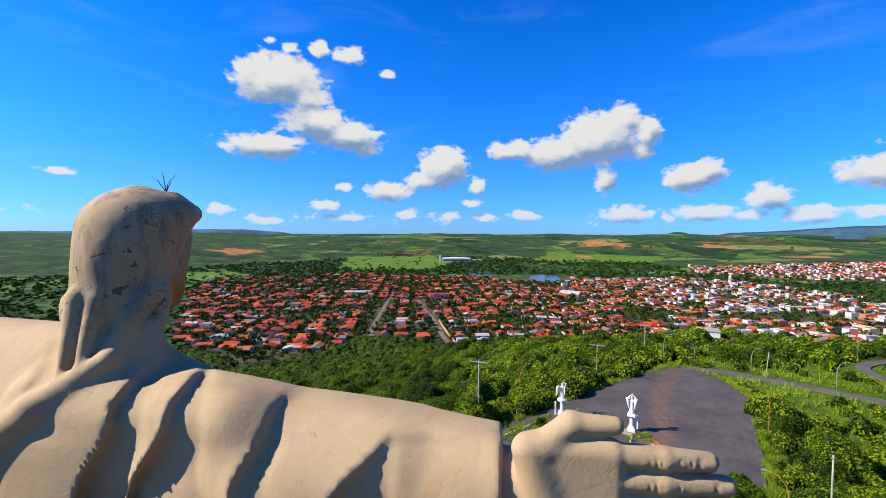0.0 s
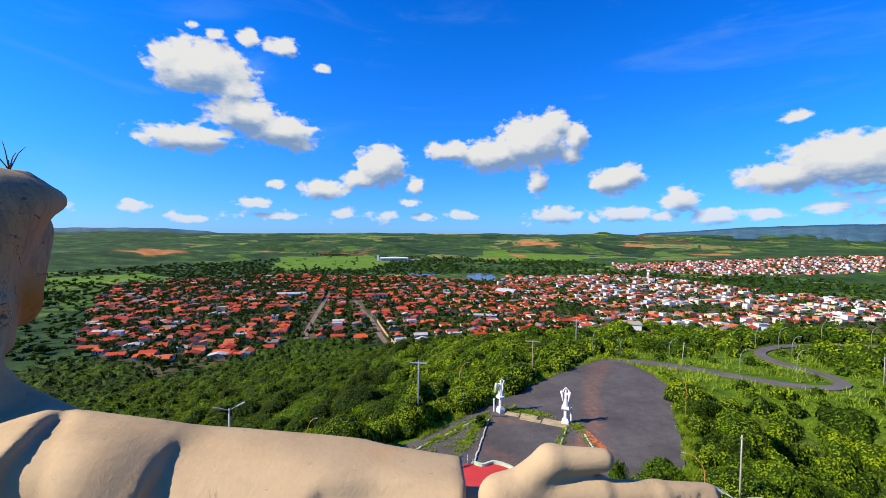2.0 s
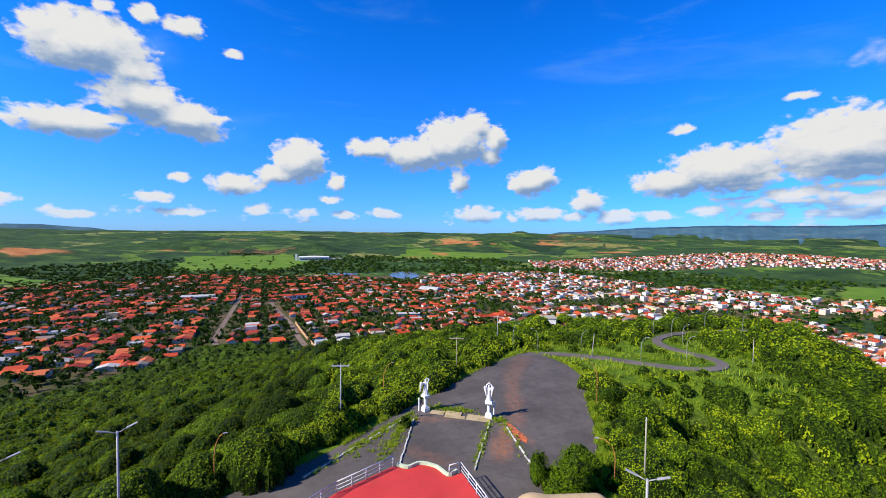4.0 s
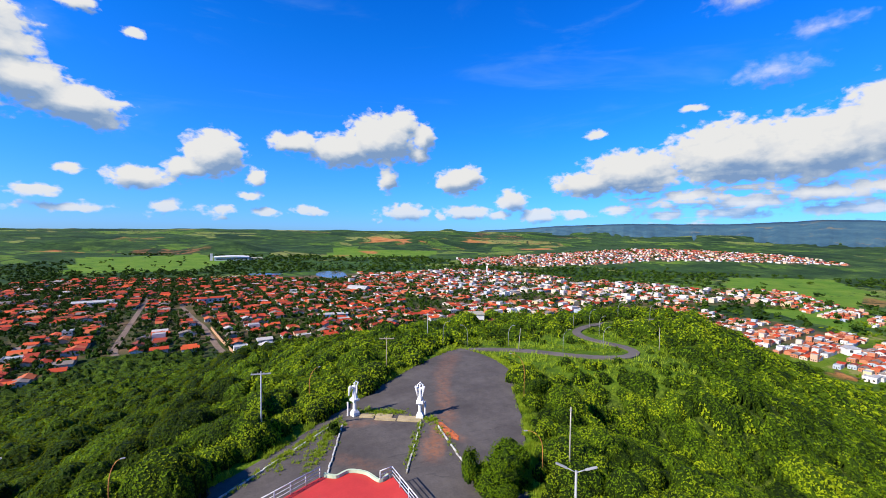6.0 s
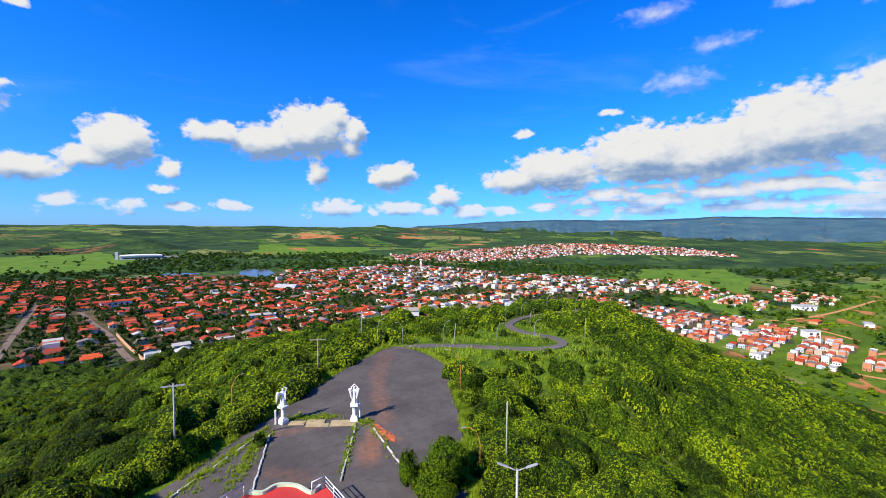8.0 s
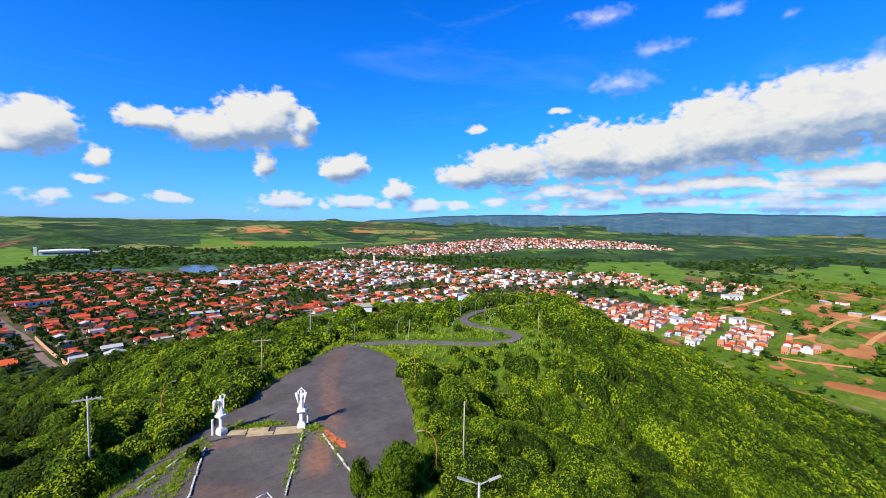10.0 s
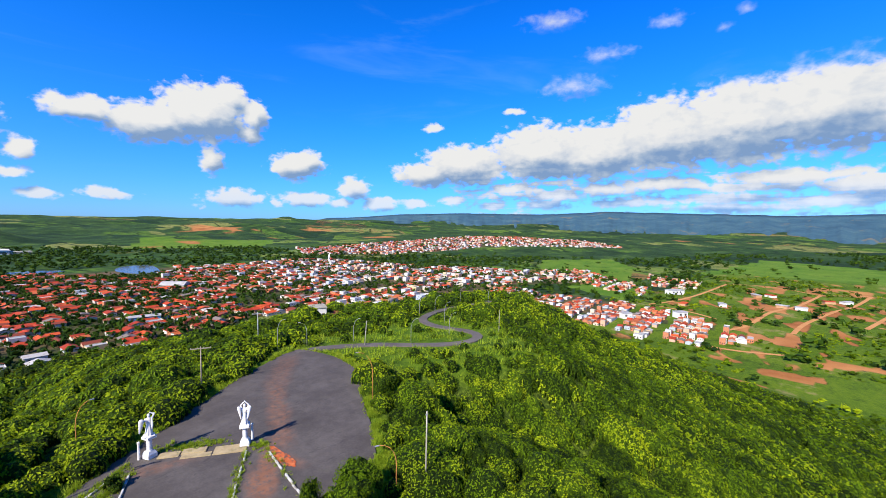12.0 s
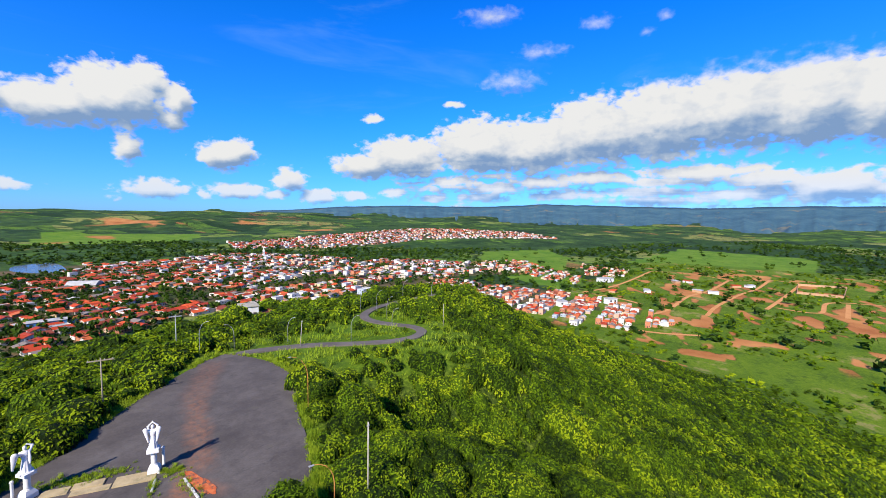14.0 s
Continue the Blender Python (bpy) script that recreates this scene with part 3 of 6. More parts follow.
TOWN = [(-309, 413), (-176, 312), (-135, 355), (-108, 422), (-49, 413), (-14, 355), (37, 371), (110, 425), (202, 459), (235, 422), (348, 413), (372, 347), (415, 274), (402, 219),
        (396, 146), (415, 92), (463, 76), (504, 98), (531, 174), (571, 282), (523, 362), (590, 413), (717, 324), (767, 441), (736, 592), (637, 765), (596, 943), (499, 1052),
        (335, 987), (227, 1037), (48, 1013), (-143, 1014), (-320, 1092), (-465, 954), (-573, 849)]
FAR_TOWN = [(602, 1172), (790, 1013), (1110, 933), (1418, 695), (1603, 632), (1714, 886), (1428, 1267), (686, 1392)]
PASTURES = [[(-400, 1219), (-128, 1235), (-49, 1584), (-192, 1981), (-525, 1823)], [(761, 298), (1015, 378), (1206, 521), (1015, 632), (825, 521)],
            [(237, 1664), (666, 1584), (825, 1902), (380, 2140)], [(-684, 886), (-525, 1013), (-668, 1108), (-827, 1013)],
            [(825, -67), (1428, -99), (1587, 219), (1015, 251)], [(578, 235), (698, 235), (745, 314), (634, 354)], [(-18, 425), (2, 462), (20, 455), (4, 418)], [(38, 478), (60, 505), (72, 492), (50, 466)]]


def town_mask(x, y):
    return (inside(TOWN, x, y) | inside(FAR_TOWN, x, y)).astype(float)


def field_mask(x, y):
    f = np.zeros(np.shape(x))
    for poly in PASTURES:
        f = np.maximum(f, inside(poly, x, y))
    return f


def soil_mask(x, y):
    """Bare red earth: cleared plots in the east and scars on the hills."""
    n = fbm(x / 30, y / 13, 21)
    east = sstep(x, 330, 440) * (1 - sstep(x, 1000, 1150)) * (1 - sstep(y, 150, 250)) * sstep(y, -230, -110)
    s = east * sstep(n, 0.58, 0.66)
    for cx, cy, a, b in ((332, 72, 8, 22), (373, 44, 9, 22), (386, 82, 6, 12), (433, 10, 10, 24), (651, 94, 26, 14), (570, 54, 22, 12), (668, 9, 26, 12), (861, 102, 60, 14), (643, -69, 26, 9),
                         (545, -70, 30, 12), (900, 59, 50, 12), (905, 10, 45, 12), (745, 60, 25, 8)):
        s = np.maximum(s, sstep(1.5 - np.hypot((x - cx) / a, (y - cy) / b) + 1.4 * (fbm(x / 9, y / 9, 23) - 0.5), 0.4, 0.75))
    for az, dist, w in ((-29.8, 1880, 105), (-17, 2300, 110), (12.1, 1720, 90), (18.2, 2700, 230), (30.5, 2900, 260), (37.2, 2100, 120), (14.5, 1950, 90), (75, 2400, 90), (25, 2300, 80)):
        cx, cy = dist * math.sin(radians(az)), dist * math.cos(radians(az))
        s = np.maximum(s, np.exp(-((x - cx) ** 2 + (y - cy) ** 2) / (1.15 * w) ** 2) * sstep(fbm(x / 60, y / 110, 29), 0.46, 0.6))
    return np.clip(s, 0, 1)


def meadow_mask(x, y):
    """Bright grass: round the winding road, along the asphalt, on the eastern flank."""
    m = np.exp(-(line_distance(ROAD_LINE[:9], x, y) / 15) ** 2) * sstep(x, 38, 46)
    m = np.maximum(m, np.exp(-(line_distance(PLAZA + PLAZA[:1], x, y) / 3.2) ** 2) * 0.8)
    east = sstep(x, 80, 150) * (1 - sstep(x, 1000, 1150)) * (1 - sstep(y, 180, 260)) * sstep(y, -330, -200)
    return np.clip(np.maximum(m, east), 0, 1)


def wood_mask(x, y):
    """Where the far land is wooded."""
    n = 0.6 * fbm(x / 210, y / 210, 41) + 0.4 * fbm(x / 58, y / 58, 43)
    r, az = np.hypot(x, y), np.degrees(np.arctan2(x, y))
    w = sstep(n, 0.455, 0.51) * 0.95
    w = np.maximum(w, np.exp(-((az + 2.2) / 4) ** 2) * np.exp(-((r - 2250) / 220) ** 2))
    w = np.maximum(w, sstep(-az, 20, 30) * sstep(r, 1400, 1600) * (1 - sstep(-az, 80, 100)) * (0.5 + 0.5 * sstep(n, 0.42, 0.5)))
    river = line_distance([(-1430, 886), (-478, 1140), (-96, 1140), (221, 1140), (602, 1092), (666, 886), (825, 743), (1110, 679), (1428, 505)], x, y)
    w = np.maximum(w, 1 - sstep(river, 30, 70))
    cleared = sstep(x, 250, 330) * (1 - sstep(x, 1000, 1100)) * (1 - sstep(y, 170, 260)) * sstep(y, -260, -160)
    return w * (1 - field_mask(x, y)) * (1 - town_mask(x, y)) * (1 - cleared) * (1 - sstep(land(x, y), VALLEY + 4, VALLEY + 20) * (r < 700))


def ground_material():
    m, k, b = material("valley_ground", 0.95, 0.1)
    p = k.add("NewGeometry").outputs["Position"]

    def attr(n):
        return k.add("Attribute", attribute_name=n).outputs["Fac"]

    flat = k.vec("MULTIPLY", p, (1, 1, 0))
    cells = k.add("TexVoronoi", voronoi_dimensions="2D")
    k.put(k.vec("MULTIPLY", flat, (0.0046, 0.0024, 0)), cells.inputs["Vector"])
    cells.inputs["Scale"].default_value = 1.0
    plot = k.add("SeparateColor")
    k.put(cells.outputs["Color"], plot.inputs[0])
    n1, n2 = k.noise(flat, 0.02, 5, 0.6), k.noise(flat, 0.3, 5, 0.7)
    v = k.math("MULTIPLY_ADD", n1, 0.6, k.math("MULTIPLY_ADD", n2, 0.3, k.math("MULTIPLY_ADD", plot.outputs[0], 0.75, -0.3)))
    c = k.ramp(v, [(0.28, (0.012, 0.03, 0.008)), (0.44, (0.024, 0.055, 0.01)), (0.54, (0.05, 0.1, 0.012)), (0.66, (0.09, 0.15, 0.016)), (0.85, (0.16, 0.165, 0.045))])
    bare = k.math("MULTIPLY", k.step(plot.outputs[1], 0.88, 0.9), k.step(n1, 0.46, 0.54))
    c = k.mix(k.math("MULTIPLY", bare, 0.75), c, (0.2, 0.09, 0.035))
    # hedges between the plots
    edge = k.add("TexVoronoi", voronoi_dimensions="2D", feature="DISTANCE_TO_EDGE")
    k.put(k.vec("MULTIPLY", flat, (0.0072, 0.0038, 0)), edge.inputs["Vector"])
    edge.inputs["Scale"].default_value = 1.0
    hedge = k.math("SUBTRACT", 1.0, k.step(k.math("MULTIPLY_ADD", n2, 0.09, edge.outputs["Distance"]), 0.05, 0.1))
    c = k.mix(k.math("MULTIPLY", hedge, 0.85), c, (0.007, 0.02, 0.004))
    # thickets and single trees, dark among the fields
    thicket = k.step(k.noise(flat, 0.022, 6, 0.85), 0.53, 0.58)
    c = k.mix(k.math("MULTIPLY", thicket, 0.8), c, (0.008, 0.024, 0.006))
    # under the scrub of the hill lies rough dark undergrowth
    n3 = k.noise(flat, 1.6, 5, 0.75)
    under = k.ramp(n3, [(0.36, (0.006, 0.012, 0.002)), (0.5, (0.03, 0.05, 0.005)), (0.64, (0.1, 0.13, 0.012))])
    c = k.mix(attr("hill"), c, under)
    c = k.mix(k.step(k.math("MULTIPLY_ADD", n2, 0.5, attr("field")), 0.6, 0.9), c, k.mix(k.math("MULTIPLY", k.step(k.noise(flat, 0.03, 6, 0.85), 0.57, 0.62), 0.7), k.ramp(n1, [(0.35, (0.055, 0.125, 0.008)), (0.65, (0.11, 0.175, 0.016))]), (0.012, 0.035, 0.006)))
    c = k.mix(k.step(k.math("MULTIPLY_ADD", n2, 0.6, attr("wood")), 0.62, 0.95), c, k.ramp(k.noise(flat, 0.011, 7, 0.75), [(0.36, (0.009, 0.024, 0.007)), (0.52, (0.024, 0.052, 0.012)), (0.66, (0.07, 0.12, 0.018))]))
    c = k.mix(k.math("MULTIPLY", k.step(k.math("MULTIPLY_ADD", n2, 0.9, attr("soil")), 0.72, 1.15), 0.9), c, k.ramp(n1, [(0.35, (0.26, 0.085, 0.025)), (0.65, (0.42, 0.18, 0.06))]))
    c = k.mix(k.step(k.math("MULTIPLY_ADD", n2, 0.7, attr("town")), 0.7, 1.15), c, k.ramp(n1, [(0.35, (0.02, 0.04, 0.008)), (0.5, (0.06, 0.055, 0.022)), (0.7, (0.15, 0.09, 0.05))]))
    blend = k.math("MULTIPLY_ADD", n3, 0.4, k.math("MULTIPLY_ADD", n2, 0.3, k.math("MULTIPLY", n1, 0.32)))
    lush = k.ramp(blend, [(0.36, (0.02, 0.045, 0.004)), (0.47, (0.055, 0.1, 0.005)), (0.58, (0.105, 0.155, 0.008)), (0.7, (0.19, 0.21, 0.03))])
    n4 = k.noise(flat, 0.045, 6, 0.8)
    lush = k.mix(k.math("MULTIPLY", k.step(n4, 0.53, 0.6), 0.75), lush, k.ramp(n2, [(0.35, (0.018, 0.042, 0.004)), (0.65, (0.05, 0.09, 0.008))]))
    lush = k.mix(k.math("MULTIPLY", k.step(k.noise(flat, 0.02, 6, 0.75), 0.56, 0.62), 0.7), lush, (0.2, 0.17, 0.06))
    c = k.mix(k.step(k.math("MULTIPLY_ADD", n2, 0.5, k.math("SUBTRACT", attr("meadow"), k.math("MULTIPLY", attr("soil"), 1.2))), 0.5, 0.9), c, lush)
    k.put(c, b.inputs["Base Color"])
    bump(k, b, n2, 0.8, 0.6)
    return m


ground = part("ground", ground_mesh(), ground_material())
tagged(ground, "green valley and hill with scrub, fields and red earth", "ground", kind="structure")


def mountains(name, az0, az1, dist, heights, label, mat, reach=1500, foot=-130, power=1.5):
    """A far range: a ridge line with spurs that run down towards the valley."""
    az = np.arange(az0, az1, 0.2)
    crest = np.interp(az, [a for a, _ in heights], [dist * math.tan(radians(e)) + 22.5 for _, e in heights])
    crest = crest + (fbm(az / 1.3, az * 0, 51) - 0.5) * 9
    rows = []
    for u in np.linspace(0, 1, 17):
        spur = ((fbm(az / 1.1, az * 0 + u * 0.7, 57) - 0.5) * 900 + (fbm(az / 0.35, az * 0 + u * 1.4, 59) - 0.5) * 240) * (1 - u) ** 0.7 * min(1, 6 * u + 0.2)
        r = dist - reach * (1 - u) + spur
        z = np.where(u > 0.999, crest, foot + (crest - foot) * (u ** power) * (0.95 if u > 0.85 else 0.9))
        rows.append(np.stack([r * np.sin(np.radians(az)), r * np.cos(np.radians(az)), z], -1))
    rows.append(rows[-1] + np.array([0, 0, -200.0]) * 1.0 + np.stack([np.sin(np.radians(az)) * 90, np.cos(np.radians(az)) * 90, az * 0], -1))
    v = np.array(rows)
    a, n = v.shape[:2]
    i, j = np.meshgrid(np.arange(a - 1), np.arange(n - 1), indexing="ij")
    q = np.stack([i * n + j, i * n + j + 1, (i + 1) * n + j + 1, (i + 1) * n + j], -1).reshape(-1, 4)
    ob = part(name, mesh_from(name, v.reshape(-1, 3), q, [mat], smooth=True), None)
    return tagged(ob, label, "mountains", kind="structure")


# distance haze is painted into this base colour as blue
HAZE_BLUE = worn("hazed_forest", [(0.32, (0.016, 0.05, 0.075)), (0.5, (0.028, 0.076, 0.105)), (0.68, (0.05, 0.105, 0.12))], 0.005, 1.0, 0.0, (0.11, 0.11, 0.085), 0.006, 0.58, 0.7)
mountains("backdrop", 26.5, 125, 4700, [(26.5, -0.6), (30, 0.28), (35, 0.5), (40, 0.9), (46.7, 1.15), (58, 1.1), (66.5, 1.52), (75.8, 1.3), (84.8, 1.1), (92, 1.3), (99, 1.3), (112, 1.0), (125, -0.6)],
          "long blue-green wooded plateau on the horizon", HAZE_BLUE, 1900, -130, 0.85)
mountains("backdrop", -75, -20, 4780, [(-75, -0.5), (-55, 0.15), (-45, 0.2), (-36, 0.5), (-29, 0.53), (-25, 0.25), (-20, -0.5)], "low blue mesa on the horizon", HAZE_BLUE)

# ---------------------------------------------------------------- the plaza on the hilltop


def plaza_material():
    """Worn asphalt with silt washed over it in soft-edged streaks."""
    m, k, b = material("plaza_asphalt", 0.85, 0.2)
    p = k.add("NewGeometry").outputs["Position"]
    flat = k.vec("MULTIPLY", p, (1, 1, 0))
    broad, grain, mid = k.noise(flat, 0.16, 5, 0.6), k.noise(flat, 5.0, 4, 0.7), k.noise(flat, 0.9, 5, 0.65)
    c = k.ramp(k.math("MULTIPLY_ADD", grain, 0.25, k.math("MULTIPLY_ADD", mid, 0.3, k.math("MULTIPLY", broad, 0.55))),
               [(0.35, (0.042, 0.035, 0.031)), (0.52, (0.066, 0.056, 0.05)), (0.7, (0.105, 0.091, 0.08))])
    tar = k.step(k.noise(k.vec("MULTIPLY", flat, (0.5, 1.6, 0)), 0.5, 4, 0.6, 1.5), 0.62, 0.66)
    c = k.mix(k.math("MULTIPLY", tar, 0.35), c, (0.03, 0.027, 0.026))
    silt = k.ramp(mid, [(0.3, (0.15, 0.065, 0.035)), (0.7, (0.24, 0.11, 0.06))])
    wob = k.math("MULTIPLY_ADD", k.noise(flat, 0.35, 4, 0.6), 2.2, -1.1)

    def run(ax, ay, bx, by, half, strength):
        """A streak between two places."""
        dx, dy = bx - ax, by - ay
        n = math.hypot(dx, dy)
        off = k.vec("SUBTRACT", flat, (ax, ay, 0))
        along = k.vec("DOT_PRODUCT", off, (dx / n, dy / n, 0))
        side = k.math("ADD", k.vec("DOT_PRODUCT", off, (dy / n, -dx / n, 0)), wob)
        a = k.math("SUBTRACT", 1.0, k.step(k.math("ABSOLUTE", side), half * 0.25, half * 1.5))
        e = k.math("MULTIPLY", k.step(along, -1.5, 1.5), k.math("SUBTRACT", 1.0, k.step(along, n - 2.5, n + 2.0)))
        rough_ = k.step(k.noise(flat, 1.6, 5, 0.75), 0.3, 0.62)
        return k.math("MULTIPLY", k.math("MULTIPLY", a, e), k.math("MULTIPLY", rough_, strength))

    for args in ((21.6, 49.0, 28.0, 65.0, 1.2, 0.6), (28.0, 65.0, 35.0, 75.0, 1.6, 0.4), (17.0, 42.6, 18.4, 47.0, 1.1, 1.0), (18.0, 44.0, 20.4, 49.6, 0.8, 0.9),
                 (10.0, 53.8, 15.0, 52.6, 0.9, 0.5), (8.0, 47.0, 12.0, 43.0, 1.0, 0.35), (21.5, 45.2, 20.6, 48.5, 0.7, 0.8)):
        c = k.mix(run(*args), c, silt)
    moss = k.math("MULTIPLY", k.step(k.noise(flat, 0.45, 5, 0.7), 0.6, 0.72), 0.35)
    c = k.mix(moss, c, (0.06, 0.06, 0.03))
    k.put(c, b.inputs["Base Color"])
    bump(k, b, k.math("ADD", grain, mid), 0.5, 0.015)
    return m


ob = part("plaza_paving", slab(PLAZA, -0.25, 0.0), plaza_material())
tagged(ob, "dark worn asphalt plaza with a ragged edge", "pavement", kind="structure")


def ribbon(line, half, lift, thick=0.0, ground_fn=land):
    """A strip along a line that lies on the ground."""
    p = np.array(line, float)
    d = np.gradient(p, axis=0)
    d /= np.linalg.norm(d, axis=1)[:, None] + 1e-9
    n = np.stack([d[:, 1], -d[:, 0]], -1)
    rows = []
    for s in (-1, 1):
        q = p + n * half * s
        rows.append(np.column_stack([q, ground_fn(p[:, 0], p[:, 1]) + lift]))
    v = np.concatenate(rows)
    m = len(p)
    i = np.arange(m - 1)
    faces = [np.stack([i, i + 1, m + i + 1, m + i], -1)[:, ::-1]]
    if thick:
        v = np.concatenate([v, v - [0, 0, thick]])
        faces += [np.stack([i, i + 1, 2 * m + i + 1, 2 * m + i], -1), np.stack([m + i, 3 * m + i, 3 * m + i + 1, m + i + 1], -1)]
        for e in (0, m - 1):
            faces.append(np.array([[e, m + e, 3 * m + e, 2 * m + e]]))
    return v, np.concatenate(faces)


v, q = ribbon(ROAD, 0.95, 0.10, 0.35)
ob = part("road", mesh_from("road", v, q, [ASPHALT]), None)
tagged(ob, "narrow asphalt road winding down from the plaza", "road", kind="structure")


def kerb_run(a, b, pieces, gap=0.12, w=0.16, h=0.16, missing=()):
    """A kerb of separate stones from a to b."""
    a, b = Vector(a), Vector(b)
    d = b - a
    turn = math.degrees(math.atan2(d.y, d.x))
    root = thing("kerb", "broken whitewashed kerb of concrete stones", "kerb", (a.x, a.y, 0), turn)
    n = d.length / pieces
    me = None
    for i in range(pieces):
        if i in missing:
            continue
        if me is None:
            o = part("kerb_stone", box((0, -w / 2, -0.05), (n - gap, w / 2, h), 0.02), KERB, root)
            me = o.data
        else:
            o = part("kerb_stone", me, None, root)
        o.matrix_basis = pose(i * n, random.uniform(-0.03, 0.03), random.uniform(-0.03, 0), 0, random.uniform(-1, 1), random.uniform(-2, 2))
    return root


kerb_run((10.6, 54.6), (7.0, 44.0), 11, missing=(0,))
kerb_run((18.9, 50.6), (13.7, 41.2), 12, missing=(2, 5))
kerb_run((20.3, 48.9), (19.5, 41.0), 9, missing=(4,))
kerb_run((8.8, 53.6), (-2.0, 43.8), 15, missing=(3, 6, 7))

# dirt washed over the asphalt
def blot(cx, cy, rx, ry, turn, mat, name, label, z=0.006, seed=1):
    pts = []
    for i in range(40):
        t = 2 * math.pi * i / 40
        f = 0.3 + 1.3 * float(fbm(np.array(math.cos(t) * 1.6 + seed), np.array(math.sin(t) * 1.6 + seed * 3.1), seed))
        u, w = rx * math.cos(t) * f, ry * math.sin(t) * f
        c, s = math.cos(radians(turn)), math.sin(radians(turn))
        pts.append((cx + u * c - w * s, cy + u * s + w * c))
    return tagged(part(name, slab(pts, -0.02, z), mat), label, "dirt", kind="structure")


blot(20.9, 47.6, 2.3, 0.6, 92, ORANGE_DIRT, "soil_patch", "fresh orange soil spilled beside the kerb", 0.03, 2)

# red terrace below the statue, with its parapet and rails
DECK = 0.9
TERRACE = [(6.2, 42.3), (1.0, 39.4), (-5, 34.5), (-10, 26), (-12, 12), (-10, -4), (4, -6), (12, 4), (13.2, 20), (12.5, 34.7), (12.0, 39.9)]
front = [tuple(p) for p in smooth_line([(12.0, 39.9), (10.7, 39.4), (9.9, 41.0), (8.6, 41.9), (7.4, 41.5), (6.2, 42.3)], 0.3)]
outline = front + TERRACE[1:-1]
ob = part("terrace", slab(outline, -0.1, DECK - 0.004), CONCRETE)
part("deck", slab(outline, DECK - 0.004, DECK + 0.02), RED_DECK, ob, "faded red painted floor")
tagged(ob, "raised concrete terrace with a red painted floor", "terrace", kind="structure")
wall_line = [tuple(p) for p in smooth_line([(11.6, 40.05), (10.7, 39.55), (9.9, 41.15), (8.6, 42.05), (7.4, 41.65), (6.5, 42.35)], 0.25)]
v, q = ribbon(wall_line, 0.11, 0.0, 1.2, lambda x, y: 0 * x + DECK + 0.28)
root = part("parapet", mesh_from("parapet", v, q, [PARAPET]), None)
tagged(root, "low curved pale green parapet wall", "wall", kind="structure")


def railing(points, label):
    """A steel rail: posts, a top bar and two thinner bars."""
    root = thing("railing", label, "railing", (*points[0], DECK))
    o = Vector(points[0])
    for a, b in zip(points, points[1:]):
        a, b = Vector(a) - o, Vector(b) - o
        n = max(1, round((b - a).length / 1.5))
        for i in range(n + 1):
            p = a.lerp(b, i / n)
            part("post", tube([(p.x, p.y, 0), (p.x, p.y, 1.0)], 0.045, sides=6), RAIL, root)
        for z, r in ((1.0, 0.05), (0.66, 0.032), (0.33, 0.032)):
            part("bar", tube([(a.x, a.y, z), (b.x, b.y, z)], r, sides=6), RAIL, root)
    return root


railing([(6.1, 42.2), (1.0, 39.3), (-5, 34.4), (-9.8, 26)], "grey steel railing along the terrace edge")
railing([(10.75, 39.5), (11.9, 39.75), (12.4, 34.7), (13.0, 20)], "grey steel railing along the terrace edge")

# strip of broken concrete between the two pedestals
root = thing("concrete_strip", "cracked concrete strip between the two pedestals", "pavement", (12.2, 55.6, 0), math.degrees(math.atan2(-4.1, 7.2)), kind="structure")
for x0, x1, y0, y1, h in ((0.6, 2.4, -0.5, 0.5, 0.07), (2.5, 4.6, -0.2, 0.7, 0.11), (2.6, 5.2, -1.0, -0.25, 0.05), (5.3, 8.2, -1.0, 0.5, 0.08)):
    part("concrete_slab", box((x0, y0, -0.1), (x1, y1, h), 0.03), OLD_SLAB, root)


def pedestal(at, turn):
    root = thing("pedestal", "white painted pedestal with a column and slab top", "pedestal", at, turn, "pedestals of the plaza")
    bm = bmesh.new()
    part("base", bm_box(bm, (-0.5, -0.5, -0.05), (0.5, 0.5, 0.32), 0.03), WHITE, root)
    bm = bmesh.new()
    r = [[bm.verts.new((x * s, y * s, z)) for x, y in ((-1, -1), (1, -1), (1, 1), (-1, 1))] for s, z in ((0.48, 0.32), (0.31, 0.55))]
    for j in range(4):
        bm.faces.new((r[0][j], r[0][(j + 1) % 4], r[1][(j + 1) % 4], r[1][j]))
    bm.faces.new(r[1])
    part("plinth", bm, WHITE, root)
    part("column", lathe([(0.3, 0.55), (0.3, 0.6), (0.255, 0.64), (0.245, 1.4), (0.28, 1.46), (0.3, 1.5)], 20), WHITE, root)
    part("slab_top", box((-0.5, -0.5, 1.5), (0.5, 0.5, 1.7), 0.02), WHITE, root)
    root.scale = (0.88, 0.88, 1.2)
    return root


P1, P2 = (12.15, 55.75), (19.25, 51.95)
FACE = 25.0
one = pedestal((*P1, 0), FACE)
copy_thing(one, pose(*P2, 0, 0, 0, -28))


def bollard(at):
    root = thing("bollard", "slim white painted post", "post", at, 0, "posts beside the pedestals")
    part("shaft", lathe([(0.11, -0.05), (0.10, 1.5), (0.10, 1.52)], 14), WHITE, root)
    part("cap", lathe([(0.13, 1.52), (0.13, 1.58), (0.09, 1.66), (0.02, 1.7)], 14), WHITE, root)
    return root


one = bollard((20.15, 52.5, 0))
copy_thing(one, pose(11.35, 55.9, 0))

# ---------------------------------------------------------------- shapes by distance fields


